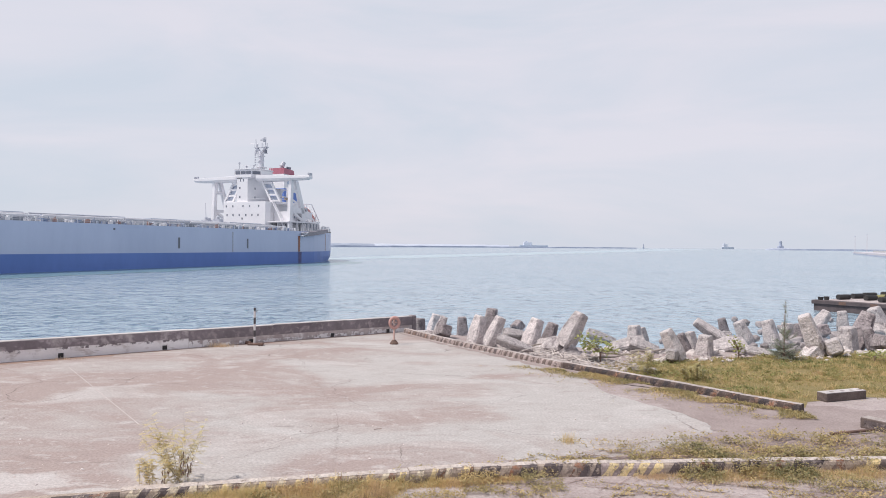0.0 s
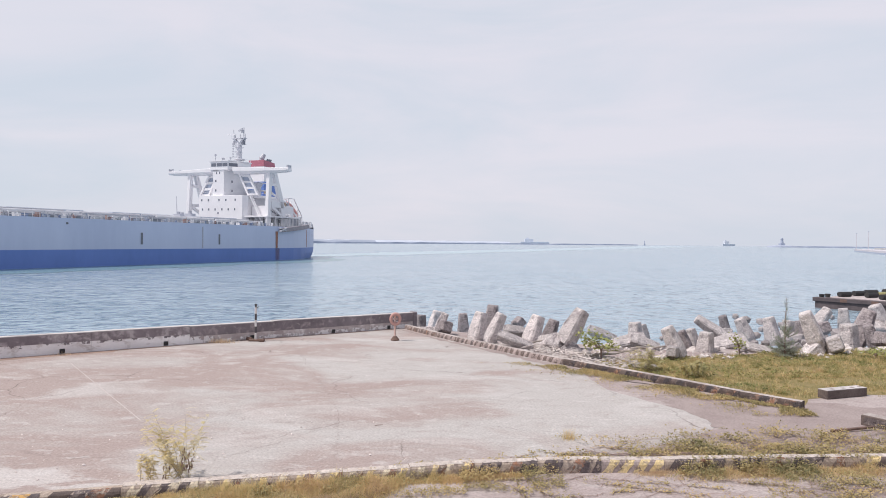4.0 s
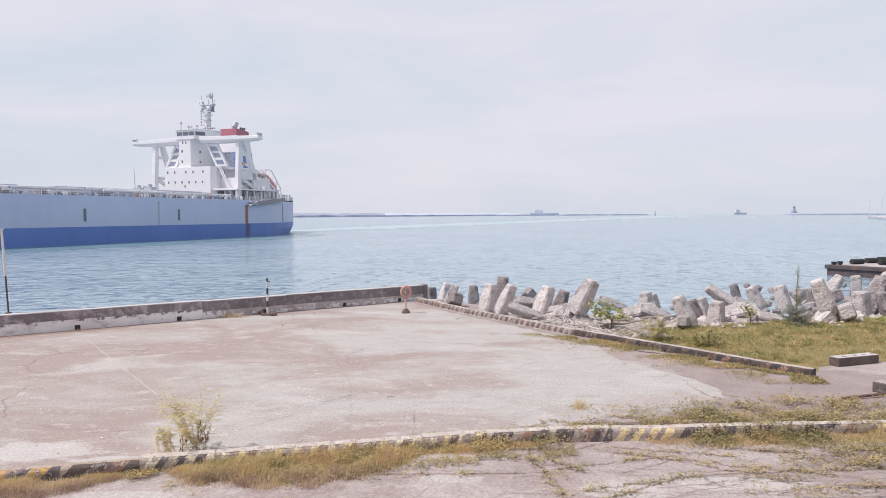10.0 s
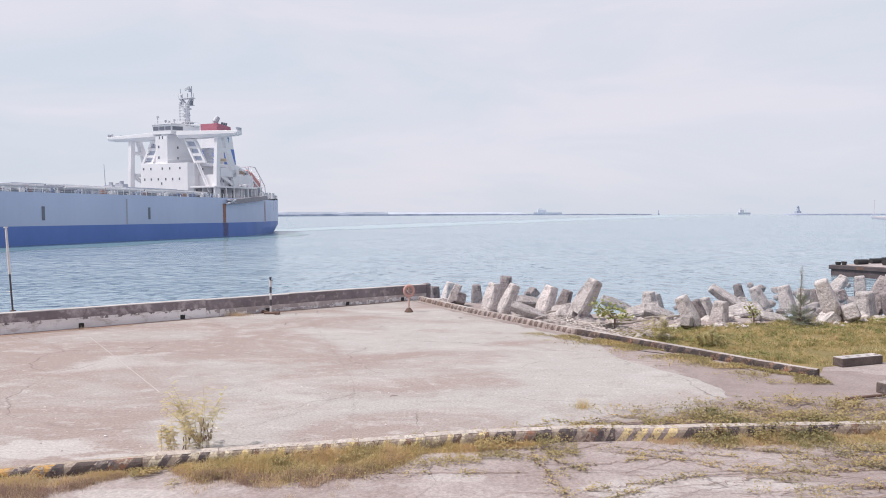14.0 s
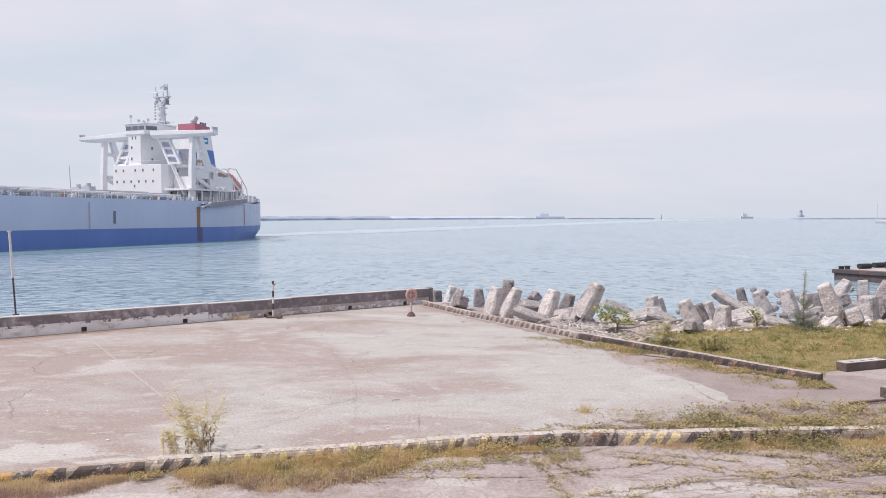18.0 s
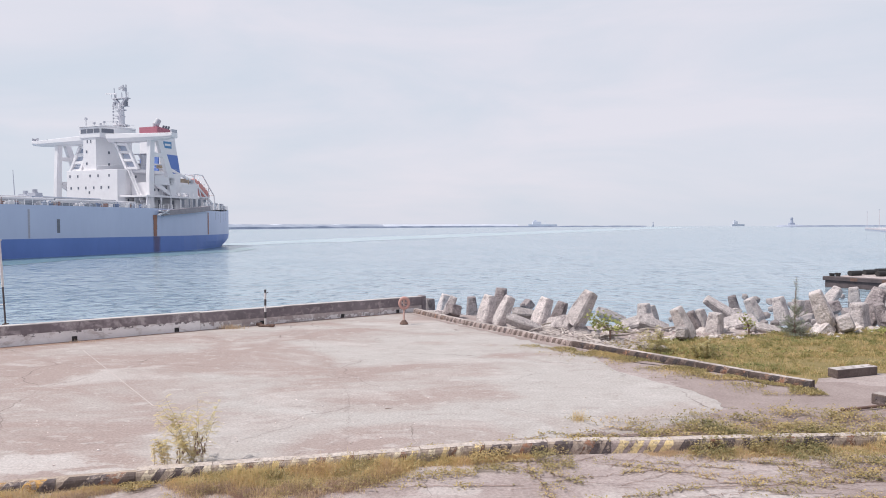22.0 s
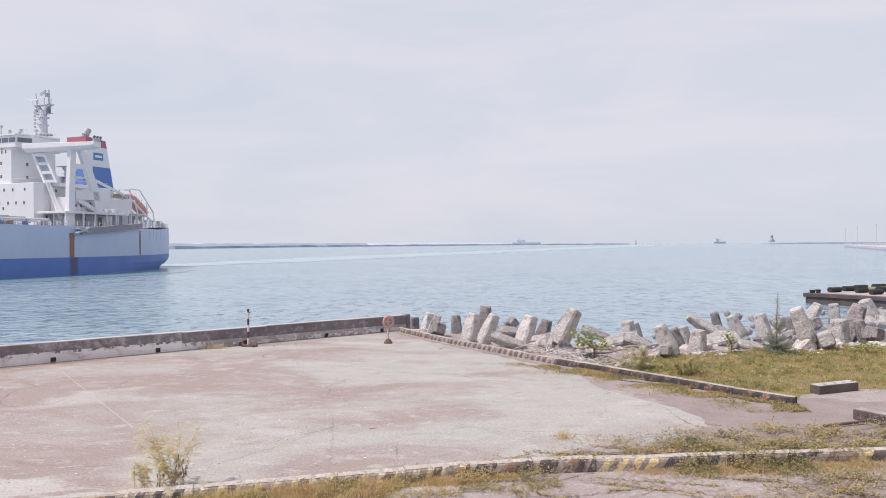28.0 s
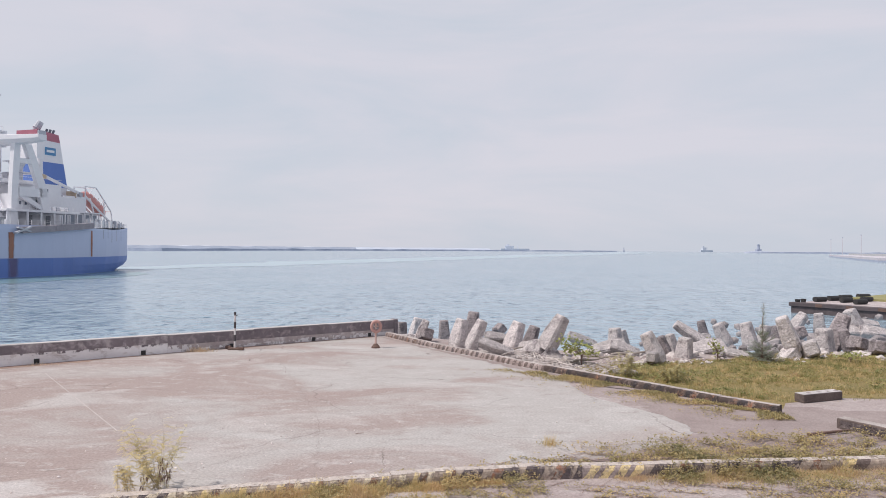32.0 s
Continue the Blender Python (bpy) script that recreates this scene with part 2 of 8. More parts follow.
def concrete_material(name, grey, pink, pale, dark, drift=(-14.0, 4.0), crack=0.35, net=0.35, spots=()):
    """Old cast concrete: pinkish stains that thin out along x, pale worn patches, speckle, and a fine net of cracks."""
    m = bpy.data.materials.new(name)
    m.use_nodes = True
    nt = m.node_tree
    n, link = nt.nodes.new, nt.links.new
    b = nt.nodes["Principled BSDF"]
    b.inputs["Roughness"].default_value, b.inputs["Specular IOR Level"].default_value = 0.88, 0.3
    tc = n("ShaderNodeTexCoord")

    def noise_at(scale, detail, rough, stretch=(1, 1, 1), turn=0.0, warp=0.0):
        mp, nz = n("ShaderNodeMapping"), n("ShaderNodeTexNoise")
        mp.inputs["Scale"].default_value, mp.inputs["Rotation"].default_value = stretch, (0, 0, radians(turn))
        link(tc.outputs["Object"], mp.inputs["Vector"])
        link(mp.outputs[0], nz.inputs["Vector"])
        for key, v in (("Scale", scale), ("Detail", detail), ("Roughness", rough), ("Distortion", warp)):
            nz.inputs[key].default_value = v
        return nz.outputs["Fac"]

    def band(value, lo, hi):
        mr = n("ShaderNodeMapRange")
        mr.inputs["From Min"].default_value, mr.inputs["From Max"].default_value = lo, hi
        link(value, mr.inputs["Value"])
        return mr.outputs[0]

    def blend(fac, a, c):
        mx = n("ShaderNodeMix")
        mx.data_type = "RGBA"
        link(fac, mx.inputs["Factor"])
        link(a, mx.inputs["A"])
        mx.inputs["B"].default_value = (*c, 1)
        return mx.outputs["Result"]

    def calc(op, a, c):
        mt = n("ShaderNodeMath")
        mt.operation = op
        link(a, mt.inputs[0])
        if isinstance(c, float):
            mt.inputs[1].default_value = c
        else:
            link(c, mt.inputs[1])
        return mt.outputs[0]

    rgb = n("ShaderNodeRGB")
    rgb.outputs[0].default_value = (*grey, 1)
    sep = n("ShaderNodeSeparateXYZ")
    link(tc.outputs["Object"], sep.inputs[0])
    lean = band(sep.outputs["X"], drift[1], drift[0])
    stain = calc("ADD", noise_at(0.22, 6, 0.55, (0.8, 1.25, 1), 8, 0.9), calc("MULTIPLY", lean, 0.2))
    colour = blend(calc("MULTIPLY", band(stain, 0.5, 0.68), 0.9), rgb.outputs[0], pink)
    colour = blend(calc("MULTIPLY", band(noise_at(1.5, 7, 0.66, (0.8, 1.2, 1), -5, 0.6), 0.52, 0.7), 0.5), colour, dark)
    colour = blend(calc("MULTIPLY", band(noise_at(0.33, 7, 0.6, (0.8, 1.3, 1), -9, 1.2), 0.53, 0.68), 0.5), colour, pale)
    colour = blend(calc("MULTIPLY", band(noise_at(2.6, 5, 0.65, (0.8, 1.2, 1), 20, 0.4), 0.56, 0.66), 0.45), colour, pale)
    colour = blend(calc("MULTIPLY", band(noise_at(5.5, 4, 0.6), 0.66, 0.72), 0.6), colour, dark)
    colour = blend(calc("MULTIPLY", band(noise_at(7.0, 3, 0.6), 0.68, 0.72), 0.6), colour, pale)
    edge = noise_at(1.4, 7, 0.65, (0.7, 1.2, 1))
    for x, y, rx, ry in spots:
        mp, ball = n("ShaderNodeMapping"), n("ShaderNodeVectorMath")
        mp.inputs["Location"].default_value, mp.inputs["Scale"].default_value = (-x / rx, -y / ry, 0), (1 / rx, 1 / ry, 0)
        ball.operation = "LENGTH"
        link(tc.outputs["Object"], mp.inputs["Vector"])
        link(mp.outputs[0], ball.inputs[0])
        reach = calc("ADD", calc("MULTIPLY", edge, 2.2), calc("MULTIPLY", ball.outputs["Value"], -1.0))
        colour = blend(calc("MULTIPLY", band(reach, 0.0, 0.25), 0.65), colour, pale)
    grain = noise_at(16.0, 5, 0.75)
    hsv = n("ShaderNodeHueSaturation")
    mr = n("ShaderNodeMapRange")
    for key, v in (("From Min", 0.32), ("From Max", 0.68), ("To Min", 0.72), ("To Max", 1.2)):
        mr.inputs[key].default_value = v
    link(grain, mr.inputs["Value"])
    link(mr.outputs[0], hsv.inputs["Value"])
    link(colour, hsv.inputs["Color"])
    vor, warpn, addv = n("ShaderNodeTexVoronoi"), n("ShaderNodeTexNoise"), n("ShaderNodeMix")
    vor.feature = "DISTANCE_TO_EDGE"
    vor.inputs["Scale"].default_value = net
    warpn.inputs["Scale"].default_value, warpn.inputs["Detail"].default_value = 0.7, 5
    link(tc.outputs["Object"], warpn.inputs["Vector"])
    addv.data_type = "VECTOR"
    addv.inputs["Factor"].default_value = 0.55
    link(tc.outputs["Object"], addv.inputs[4])
    link(warpn.outputs["Color"], addv.inputs[5])
    link(addv.outputs[1], vor.inputs["Vector"])
    line = calc("MULTIPLY", band(vor.outputs["Distance"], 0.0045, 0.001), calc("MULTIPLY", band(noise_at(0.3, 3, 0.5), 0.42, 0.6), crack * 2))
    link(blend(line, hsv.outputs["Color"], tuple(c * 0.4 for c in pink)), b.inputs["Base Color"])
    bp = n("ShaderNodeBump")
    bp.inputs["Strength"].default_value, bp.inputs["Distance"].default_value = 0.3, 0.012
    link(grain, bp.inputs["Height"])
    link(bp.outputs[0], b.inputs["Normal"])
    return m


def chipped(m, scale=7.0, at=0.6):
    """Lets paint flake: patches where it is gone show what lies under it."""
    nt = m.node_tree
    n, link = nt.nodes.new, nt.links.new
    tc, oi, add, mul, nz, mr = n("ShaderNodeTexCoord"), n("ShaderNodeObjectInfo"), n("ShaderNodeVectorMath"), n("ShaderNodeMath"), n("ShaderNodeTexNoise"), n("ShaderNodeMapRange")
    mul.operation = "MULTIPLY"
    link(oi.outputs["Random"], mul.inputs[0])
    mul.inputs[1].default_value = 40.0
    link(tc.outputs["Object"], add.inputs[0])
    link(mul.outputs[0], add.inputs[1])
    link(add.outputs[0], nz.inputs["Vector"])
    nz.inputs["Scale"].default_value, nz.inputs["Detail"].default_value, nz.inputs["Roughness"].default_value = scale, 7, 0.7
    link(nz.outputs["Fac"], mr.inputs["Value"])
    mr.inputs["From Min"].default_value, mr.inputs["From Max"].default_value = at - 0.03, at + 0.03
    tr, ms, out = n("ShaderNodeBsdfTransparent"), n("ShaderNodeMixShader"), nt.nodes["Material Output"]
    link(mr.outputs[0], ms.inputs[0])
    link(nt.nodes["Principled BSDF"].outputs[0], ms.inputs[1])
    link(tr.outputs[0], ms.inputs[2])
    link(ms.outputs[0], out.inputs["Surface"])


WATER = water_material()
# Green wash whose dark tone also carries the hull's reflection.
WASH_MIRROR = material("green_wash_hull_reflection", (0.17, 0.29, 0.31), (0.22, 0.34, 0.37), 0.2, big=0.12, fine=0.9, bump=0.6, depth=0.3)
def rust_material(name, col, col2, share):
    """Run-down rust: thins out towards its sides and its foot and breaks up into streaks."""
    m = material(name, col, col2, 0.85, big=0.5, fine=2, stretch=(3, 1, 0.4))
    nt = m.node_tree
    n, link = nt.nodes.new, nt.links.new
    tc, sep, mp, nz = n("ShaderNodeTexCoord"), n("ShaderNodeSeparateXYZ"), n("ShaderNodeMapping"), n("ShaderNodeTexNoise")
    link(tc.outputs["Generated"], sep.inputs[0])
    link(tc.outputs["Object"], mp.inputs["Vector"])
    mp.inputs["Scale"].default_value = (2.4, 1, 0.35)
    nz.inputs["Scale"].default_value, nz.inputs["Detail"].default_value, nz.inputs["Roughness"].default_value = 1.2, 5, 0.65
    link(mp.outputs[0], nz.inputs["Vector"])

    def calc(op, a, c, d=None):
        mt = n("ShaderNodeMath")
        mt.operation = op
        for k, v in enumerate((a, c, d)):
            if isinstance(v, (int, float)):
                mt.inputs[k].default_value = v
            elif v is not None:
                link(v, mt.inputs[k])
        return mt.outputs[0]

    x = sep.outputs["X"]
    side = calc("MULTIPLY", calc("MULTIPLY", x, calc("SUBTRACT", 1.0, x)), 4.0)
    body = calc("MULTIPLY_ADD", sep.outputs["Z"], 0.35, calc("MULTIPLY_ADD", nz.outputs["Fac"], 1.5, -0.75))
    fac = calc("MULTIPLY", calc("MINIMUM", calc("MAXIMUM", calc("MULTIPLY_ADD", side, 1.6, calc("SUBTRACT", body, 0.55)), 0.0), 1.0), share)
    tr, ms, out = n("ShaderNodeBsdfTransparent"), n("ShaderNodeMixShader"), nt.nodes["Material Output"]
    link(fac, ms.inputs[0])
    link(tr.outputs[0], ms.inputs[1])
    link(nt.nodes["Principled BSDF"].outputs[0], ms.inputs[2])
    link(ms.outputs[0], out.inputs["Surface"])
    return m


FOAM = material("wake_foam", (0.47, 0.55, 0.6), (0.37, 0.46, 0.52), 0.5, big=0.05, fine=0.5, bump=0.3, depth=0.05)
CONCRETE = concrete_material("pad_concrete", (0.46, 0.432, 0.415), (0.365, 0.288, 0.265), (0.58, 0.55, 0.535), (0.325, 0.265, 0.248),
                             spots=((-7.9, 13.6, 1.25, 0.55), (-6.2, 13.1, 0.8, 0.22)))
CONCRETE_PALE = material("pale_concrete_patch", (0.60, 0.55, 0.53), (0.46, 0.40, 0.385), 0.85, big=0.8, fine=7, bump=0.3, stain=(0.45, 0.38, 0.36), stain_at=0.55, stain_scale=1.1, stretch=(0.6, 1.3, 1), grain=0.3)
YARD = concrete_material("old_yard_surface", (0.45, 0.388, 0.375), (0.345, 0.278, 0.265), (0.53, 0.485, 0.47), (0.25, 0.195, 0.18), (40.0, -40.0), 0.3, 0.5, ((3.1, 11.6, 0.7, 0.35), (5.2, 11.9, 1.2, 0.3), (0.2, 12.2, 0.5, 0.2), (-5.2, 11.4, 0.8, 0.3)))
CRACK = material("crack_dirt", (0.36, 0.3, 0.285), (0.25, 0.205, 0.195), 0.95, fine=20)
RUBBLE = material("shore_earth", (0.27, 0.24, 0.22), (0.13, 0.115, 0.105), 0.95, big=1.5, fine=9, bump=0.8, depth=0.05)
LAWN_SOIL = material("dry_soil", (0.32, 0.23, 0.105), (0.17, 0.15, 0.06), 0.95, big=0.5, fine=8, bump=0.4, depth=0.02)
WALL_WHITE = material("limewashed_concrete", (0.86, 0.83, 0.83), (0.72, 0.68, 0.68), 0.85, big=0.8, fine=7, bump=0.4, stain=(0.46, 0.4, 0.38), stain_at=0.6,
                      stain_scale=1.5, stretch=(1, 1, 2))
WASH_WORN = material("flaking_limewash", (0.84, 0.81, 0.81), (0.7, 0.66, 0.66), 0.85, big=0.8, fine=7, bump=0.4)
WASH_THIN = material("sparse_limewash", (0.8, 0.77, 0.77), (0.66, 0.62, 0.62), 0.85, big=0.8, fine=7, bump=0.4)
TAR_WORN = material("ragged_tar", (0.25, 0.215, 0.23), (0.17, 0.143, 0.155), 0.8, big=0.9, fine=8, bump=0.3)
TAR_FLAKED = material("flaked_tar_band", (0.26, 0.222, 0.238), (0.17, 0.143, 0.155), 0.8, big=0.9, fine=8, bump=0.3, stain=(0.46, 0.41, 0.415), stain_at=0.54, stain_scale=2.2)
WALL_DARK = material("tarred_band", (0.245, 0.208, 0.224), (0.155, 0.13, 0.142), 0.8, big=0.9, fine=8, bump=0.3, stain=(0.36, 0.31, 0.31), stain_at=0.57, stain_scale=3.0)
WALL_WORN = material("eroded_concrete", (0.54, 0.47, 0.46), (0.33, 0.275, 0.27), 0.9, big=1.2, fine=7, bump=0.6, stain=(0.74, 0.7, 0.69), stain_at=0.6, stain_scale=1.6, depth=0.03)
WALL_TOP = material("worn_wall_lit_beam_top", (0.62, 0.58, 0.57), (0.42, 0.39, 0.38), 0.9, big=1, fine=10)
KERB_CONC = material("kerb_concrete", (0.52, 0.465, 0.44), (0.33, 0.28, 0.26), 0.9, big=1.5, fine=14, bump=0.5, vary=0.1, grain=0.3)
KERB_UMBER = material("umber_paint", (0.2, 0.152, 0.138), (0.13, 0.1, 0.092), 0.85, big=3, fine=16, grain=0.35)
KERB_ROSE = material("weathered_kerb_concrete", (0.47, 0.385, 0.365), (0.29, 0.235, 0.22), 0.9, big=2.5, fine=14, bump=0.6, stain=(0.2, 0.16, 0.15), stain_at=0.58, stain_scale=4, grain=0.35)
KERB_TAN = material("tan_kerb_concrete", (0.52, 0.43, 0.36), (0.33, 0.26, 0.215), 0.9, big=2.5, fine=14, bump=0.6, stain=(0.24, 0.185, 0.16), stain_at=0.58, stain_scale=5, grain=0.35)
KERB_PALE = material("worn_cream_paint", (0.64, 0.57, 0.52), (0.47, 0.4, 0.365), 0.85, big=2, fine=14, bump=0.4, stain=(0.36, 0.3, 0.27), stain_at=0.6, stain_scale=4, grain=0.3)
KERB_BROWN = material("dirty_and_shaded_kerb_concrete", (0.175, 0.135, 0.122), (0.085, 0.066, 0.062), 0.92, big=1.5, fine=14, bump=0.6, vary=0.15, grain=0.35)
KERB_CREAM = material("bleached_yellow_paint", (0.76, 0.66, 0.5), (0.62, 0.53, 0.42), 0.8, big=3, fine=16, stain=(0.4, 0.32, 0.27), stain_at=0.57, stain_scale=8, grain=0.35)
KERB_YELLOW = material("worn_yellow_paint", (0.8, 0.63, 0.32), (0.72, 0.58, 0.36), 0.75, big=3, fine=16, stain=(0.5, 0.4, 0.32), stain_at=0.58, stain_scale=9, vary=0.08, grain=0.35)
KERB_ORANGE = material("faded_orange_paint", (0.34, 0.165, 0.1), (0.24, 0.14, 0.1), 0.8, big=3, fine=16, stain=(0.26, 0.205, 0.18), stain_at=0.48, stain_scale=8, vary=0.15, grain=0.35)
KERB_BLACK = material("worn_black_paint", (0.1, 0.08, 0.085), (0.16, 0.13, 0.128), 0.8, big=3, fine=16, stain=(0.3, 0.25, 0.23), stain_at=0.58, stain_scale=8, vary=0.12, grain=0.35)
# Stain is deepened to add shade contrast and dark gaps.
TETRA = material("weathered_armour_concrete", (0.78, 0.715, 0.705), (0.5, 0.45, 0.447), 0.92, big=1.1, fine=7, bump=1.0, depth=0.09, stain=(0.22, 0.19, 0.2), stain_at=0.555,
                 stain_scale=1.1, vary=0.22, grain=0.42, grain_scale=10)
# Darker copy for units whose faces turn from the sun.
TETRA_SHADED = material("shaded_dark_armour_concrete", (0.46, 0.405, 0.405), (0.25, 0.215, 0.222), 0.92, big=1.1, fine=7, bump=1.0, depth=0.09, stain=(0.13, 0.11, 0.12), stain_at=0.54,
                      stain_scale=1.3, vary=0.2, grain=0.5, grain_scale=10)
ROCK = material("pale_rubble", (0.74, 0.68, 0.66), (0.42, 0.36, 0.34), 0.9, big=2, fine=12, bump=0.5, vary=0.3)
DRIFT = material("bleached_driftwood", (0.42, 0.37, 0.33), (0.24, 0.2, 0.18), 0.85, big=2, fine=20, stretch=(1, 6, 1))
PALE_WOOD = material("pale_dry_wood", (0.72, 0.66, 0.63), (0.42, 0.36, 0.34), 0.9, big=2, fine=14)
TWIG = material("dry_twig", (0.32, 0.225, 0.185), (0.2, 0.135, 0.115), 0.9, fine=20)
RING_RED = material("faded_orange_ring", (0.54, 0.31, 0.275), (0.46, 0.27, 0.24), 0.6, big=4, fine=20)
RING_PALE = material("faded_pink_board", (0.6, 0.42, 0.37), (0.52, 0.37, 0.33), 0.7, big=4, fine=20)
POST_WHITE = material("post_white_paint", (0.72, 0.7, 0.7), (0.6, 0.56, 0.55), 0.6, big=5, fine=20)
POST_BLACK = material("post_black_paint", (0.06, 0.055, 0.065), (0.1, 0.085, 0.085), 0.6, big=5, fine=20)
RUST_STEEL = material("rusty_steel", (0.2, 0.12, 0.095), (0.1, 0.07, 0.06), 0.85, big=5, fine=22)
BLACK_RUBBER = material("black_rubber", (0.03, 0.03, 0.033), (0.05, 0.047, 0.047), 0.8, big=2, fine=15)
DIRT = material("red_brown_dirt", (0.38, 0.27, 0.225), (0.3, 0.205, 0.17), 0.95, big=1.0, fine=10, bump=0.4, grain=0.3)
DIRT_THIN = material("thin_washed_dirt", (0.38, 0.315, 0.3), (0.29, 0.232, 0.22), 0.95, big=1.0, fine=10, bump=0.4, grain=0.3)
GRASS_DRY = leaf_material("yellowing_grass", (0.64, 0.47, 0.32), (0.76, 0.6, 0.33), (0.5, 0.45, 0.23), 0.45)
GRASS_GREEN = leaf_material("lawn_grass", (0.5, 0.385, 0.19), (0.37, 0.325, 0.14), (0.19, 0.225, 0.09))
GRASS_BROWN = leaf_material("withered_grass", (0.54, 0.4, 0.31), (0.72, 0.57, 0.41), (0.7, 0.58, 0.34), 0.5)
VINE = leaf_material("vine_leaf", (0.66, 0.49, 0.25), (0.44, 0.36, 0.18), (0.2, 0.2, 0.1), 0.3)
SIDE_DARK = material("dark_stained_kerb", (0.125, 0.092, 0.082), (0.06, 0.046, 0.044), 0.92, big=2.5, fine=14, bump=0.6, vary=0.1, grain=0.35, stain=(0.3, 0.235, 0.21), stain_at=0.62, stain_scale=5)
SIDE_ORANGE = material("peeling_orange_paint", (0.36, 0.19, 0.125), (0.25, 0.145, 0.105), 0.8, big=3, fine=16, stain=(0.16, 0.12, 0.105), stain_at=0.5, stain_scale=8, vary=0.15, grain=0.35)
SIDE_BLACK = material("peeling_black_paint", (0.05, 0.042, 0.048), (0.085, 0.07, 0.07), 0.8, big=3, fine=16, stain=(0.2, 0.155, 0.14), stain_at=0.62, stain_scale=8, vary=0.12, grain=0.35)
KERB_GOLD = material("orange_yellow_paint", (0.62, 0.36, 0.11), (0.5, 0.3, 0.13), 0.75, big=3, fine=16, stain=(0.3, 0.24, 0.21), stain_at=0.56, stain_scale=8, grain=0.3)
for paint, size, left in ((KERB_YELLOW, 8, 0.58), (KERB_CREAM, 7, 0.55), (KERB_GOLD, 7, 0.55), (KERB_BLACK, 6, 0.56), (KERB_ORANGE, 7, 0.52), (KERB_PALE, 5, 0.6), (KERB_UMBER, 6, 0.54), (SIDE_ORANGE, 7, 0.52), (SIDE_BLACK, 6, 0.56), (WASH_WORN, 3, 0.57), (WASH_THIN, 3.4, 0.52), (TAR_WORN, 3, 0.45)):
    chipped(paint, size, left)
LAWN_WEED = leaf_material("lawn_weed_leaf", (0.52, 0.41, 0.19), (0.34, 0.325, 0.14), (0.17, 0.22, 0.085))
THATCH = leaf_material("grass_thatch", (0.34, 0.23, 0.2), (0.46, 0.33, 0.27), (0.52, 0.4, 0.28))
LEAF = leaf_material("broad_leaf", (0.27, 0.31, 0.1), (0.5, 0.49, 0.2))
LEAF_PALE = leaf_material("feathery_leaf", (0.8, 0.68, 0.43), (0.76, 0.68, 0.42), (0.6, 0.57, 0.32), 0.55)
LEAF_SHRUB = leaf_material("shrub_leaf", (0.66, 0.56, 0.34), (0.66, 0.6, 0.36), (0.52, 0.54, 0.32), 0.5)
NEEDLE = leaf_material("pine_needle", (0.3, 0.33, 0.26), (0.42, 0.44, 0.36), None, 0.45)
# Hull, funnel and glass colours are mixed paler to suggest haze.
SHIP_GREY = material("hull_grey_paint", (0.55, 0.61, 0.79), (0.49, 0.55, 0.73), 0.5, big=0.1, fine=0.7, bump=0.05, stretch=(1, 1, 0.3))
SHIP_BLUE = material("boot_top_blue_paint", (0.15, 0.25, 0.6), (0.12, 0.21, 0.52), 0.5, big=0.08, fine=0.8, bump=0.05, stretch=(1, 1, 0.4))
SHIP_WHITE = material("ship_white_paint", (0.85, 0.84, 0.86), (0.78, 0.77, 0.8), 0.45, big=0.15, fine=1.5, bump=0.03)
SHIP_DECK = material("deck_paint", (0.3, 0.33, 0.38), (0.24, 0.26, 0.3), 0.7, big=0.2, fine=2)
SHIP_GLASS = material("dark_bridge_glass", (0.13, 0.145, 0.19), (0.15, 0.165, 0.21), 0.15, fine=1, bump=0, spec=0.6)
SHIP_RED = material("funnel_red_paint", (0.5, 0.18, 0.235), (0.44, 0.15, 0.2), 0.5, big=0.3, fine=2)
BOAT_ORANGE = material("lifeboat_orange", (0.7, 0.33, 0.3), (0.62, 0.28, 0.26), 0.4, big=0.5, fine=3)
SHIP_RUST = rust_material("rust_streak", (0.42, 0.17, 0.1), (0.34, 0.19, 0.15), 0.95)
RUST_FAINT = rust_material("faint_rust_streak", (0.46, 0.29, 0.2), (0.42, 0.33, 0.28), 0.3)
STEEL_GREY = material("galvanised_steel", (0.55, 0.56, 0.61), (0.43, 0.44, 0.49), 0.5, big=0.5, fine=3)
RUST_BLUE = rust_material("rust_on_blue", (0.26, 0.16, 0.17), (0.2, 0.16, 0.24), 0.5)
HATCH = material("hatch_grey", (0.45, 0.5, 0.6), (0.38, 0.42, 0.52), 0.7, big=0.3, fine=2)
BLUE_PALE = material("faded_blue_gear", (0.2, 0.27, 0.45), (0.25, 0.3, 0.42), 0.7, big=1, fine=4)
MAST_GREY = material("mast_grey_paint", (0.66, 0.66, 0.71), (0.56, 0.57, 0.62), 0.6, big=0.5, fine=3)
EMBLEM = material("emblem_blue", (0.1, 0.28, 0.5), (0.09, 0.25, 0.46), 0.5, fine=3, bump=0)
RUST_GEAR = material("rusty_deck_gear", (0.42, 0.27, 0.24), (0.3, 0.2, 0.19), 0.8, big=1, fine=4)
CREAM = material("cream_paint", (0.66, 0.52, 0.36), (0.56, 0.44, 0.32), 0.6, big=0.8, fine=4)
GANG = material("gangway_grey", (0.36, 0.33, 0.36), (0.26, 0.24, 0.27), 0.7, big=1, fine=4)
# Distance haze is mixed into the next four base colours.
HAZED_LAND = material("hazed_breakwater", (0.46, 0.51, 0.62), (0.28, 0.33, 0.45), 0.95, big=0.03, fine=0.2, bump=0)
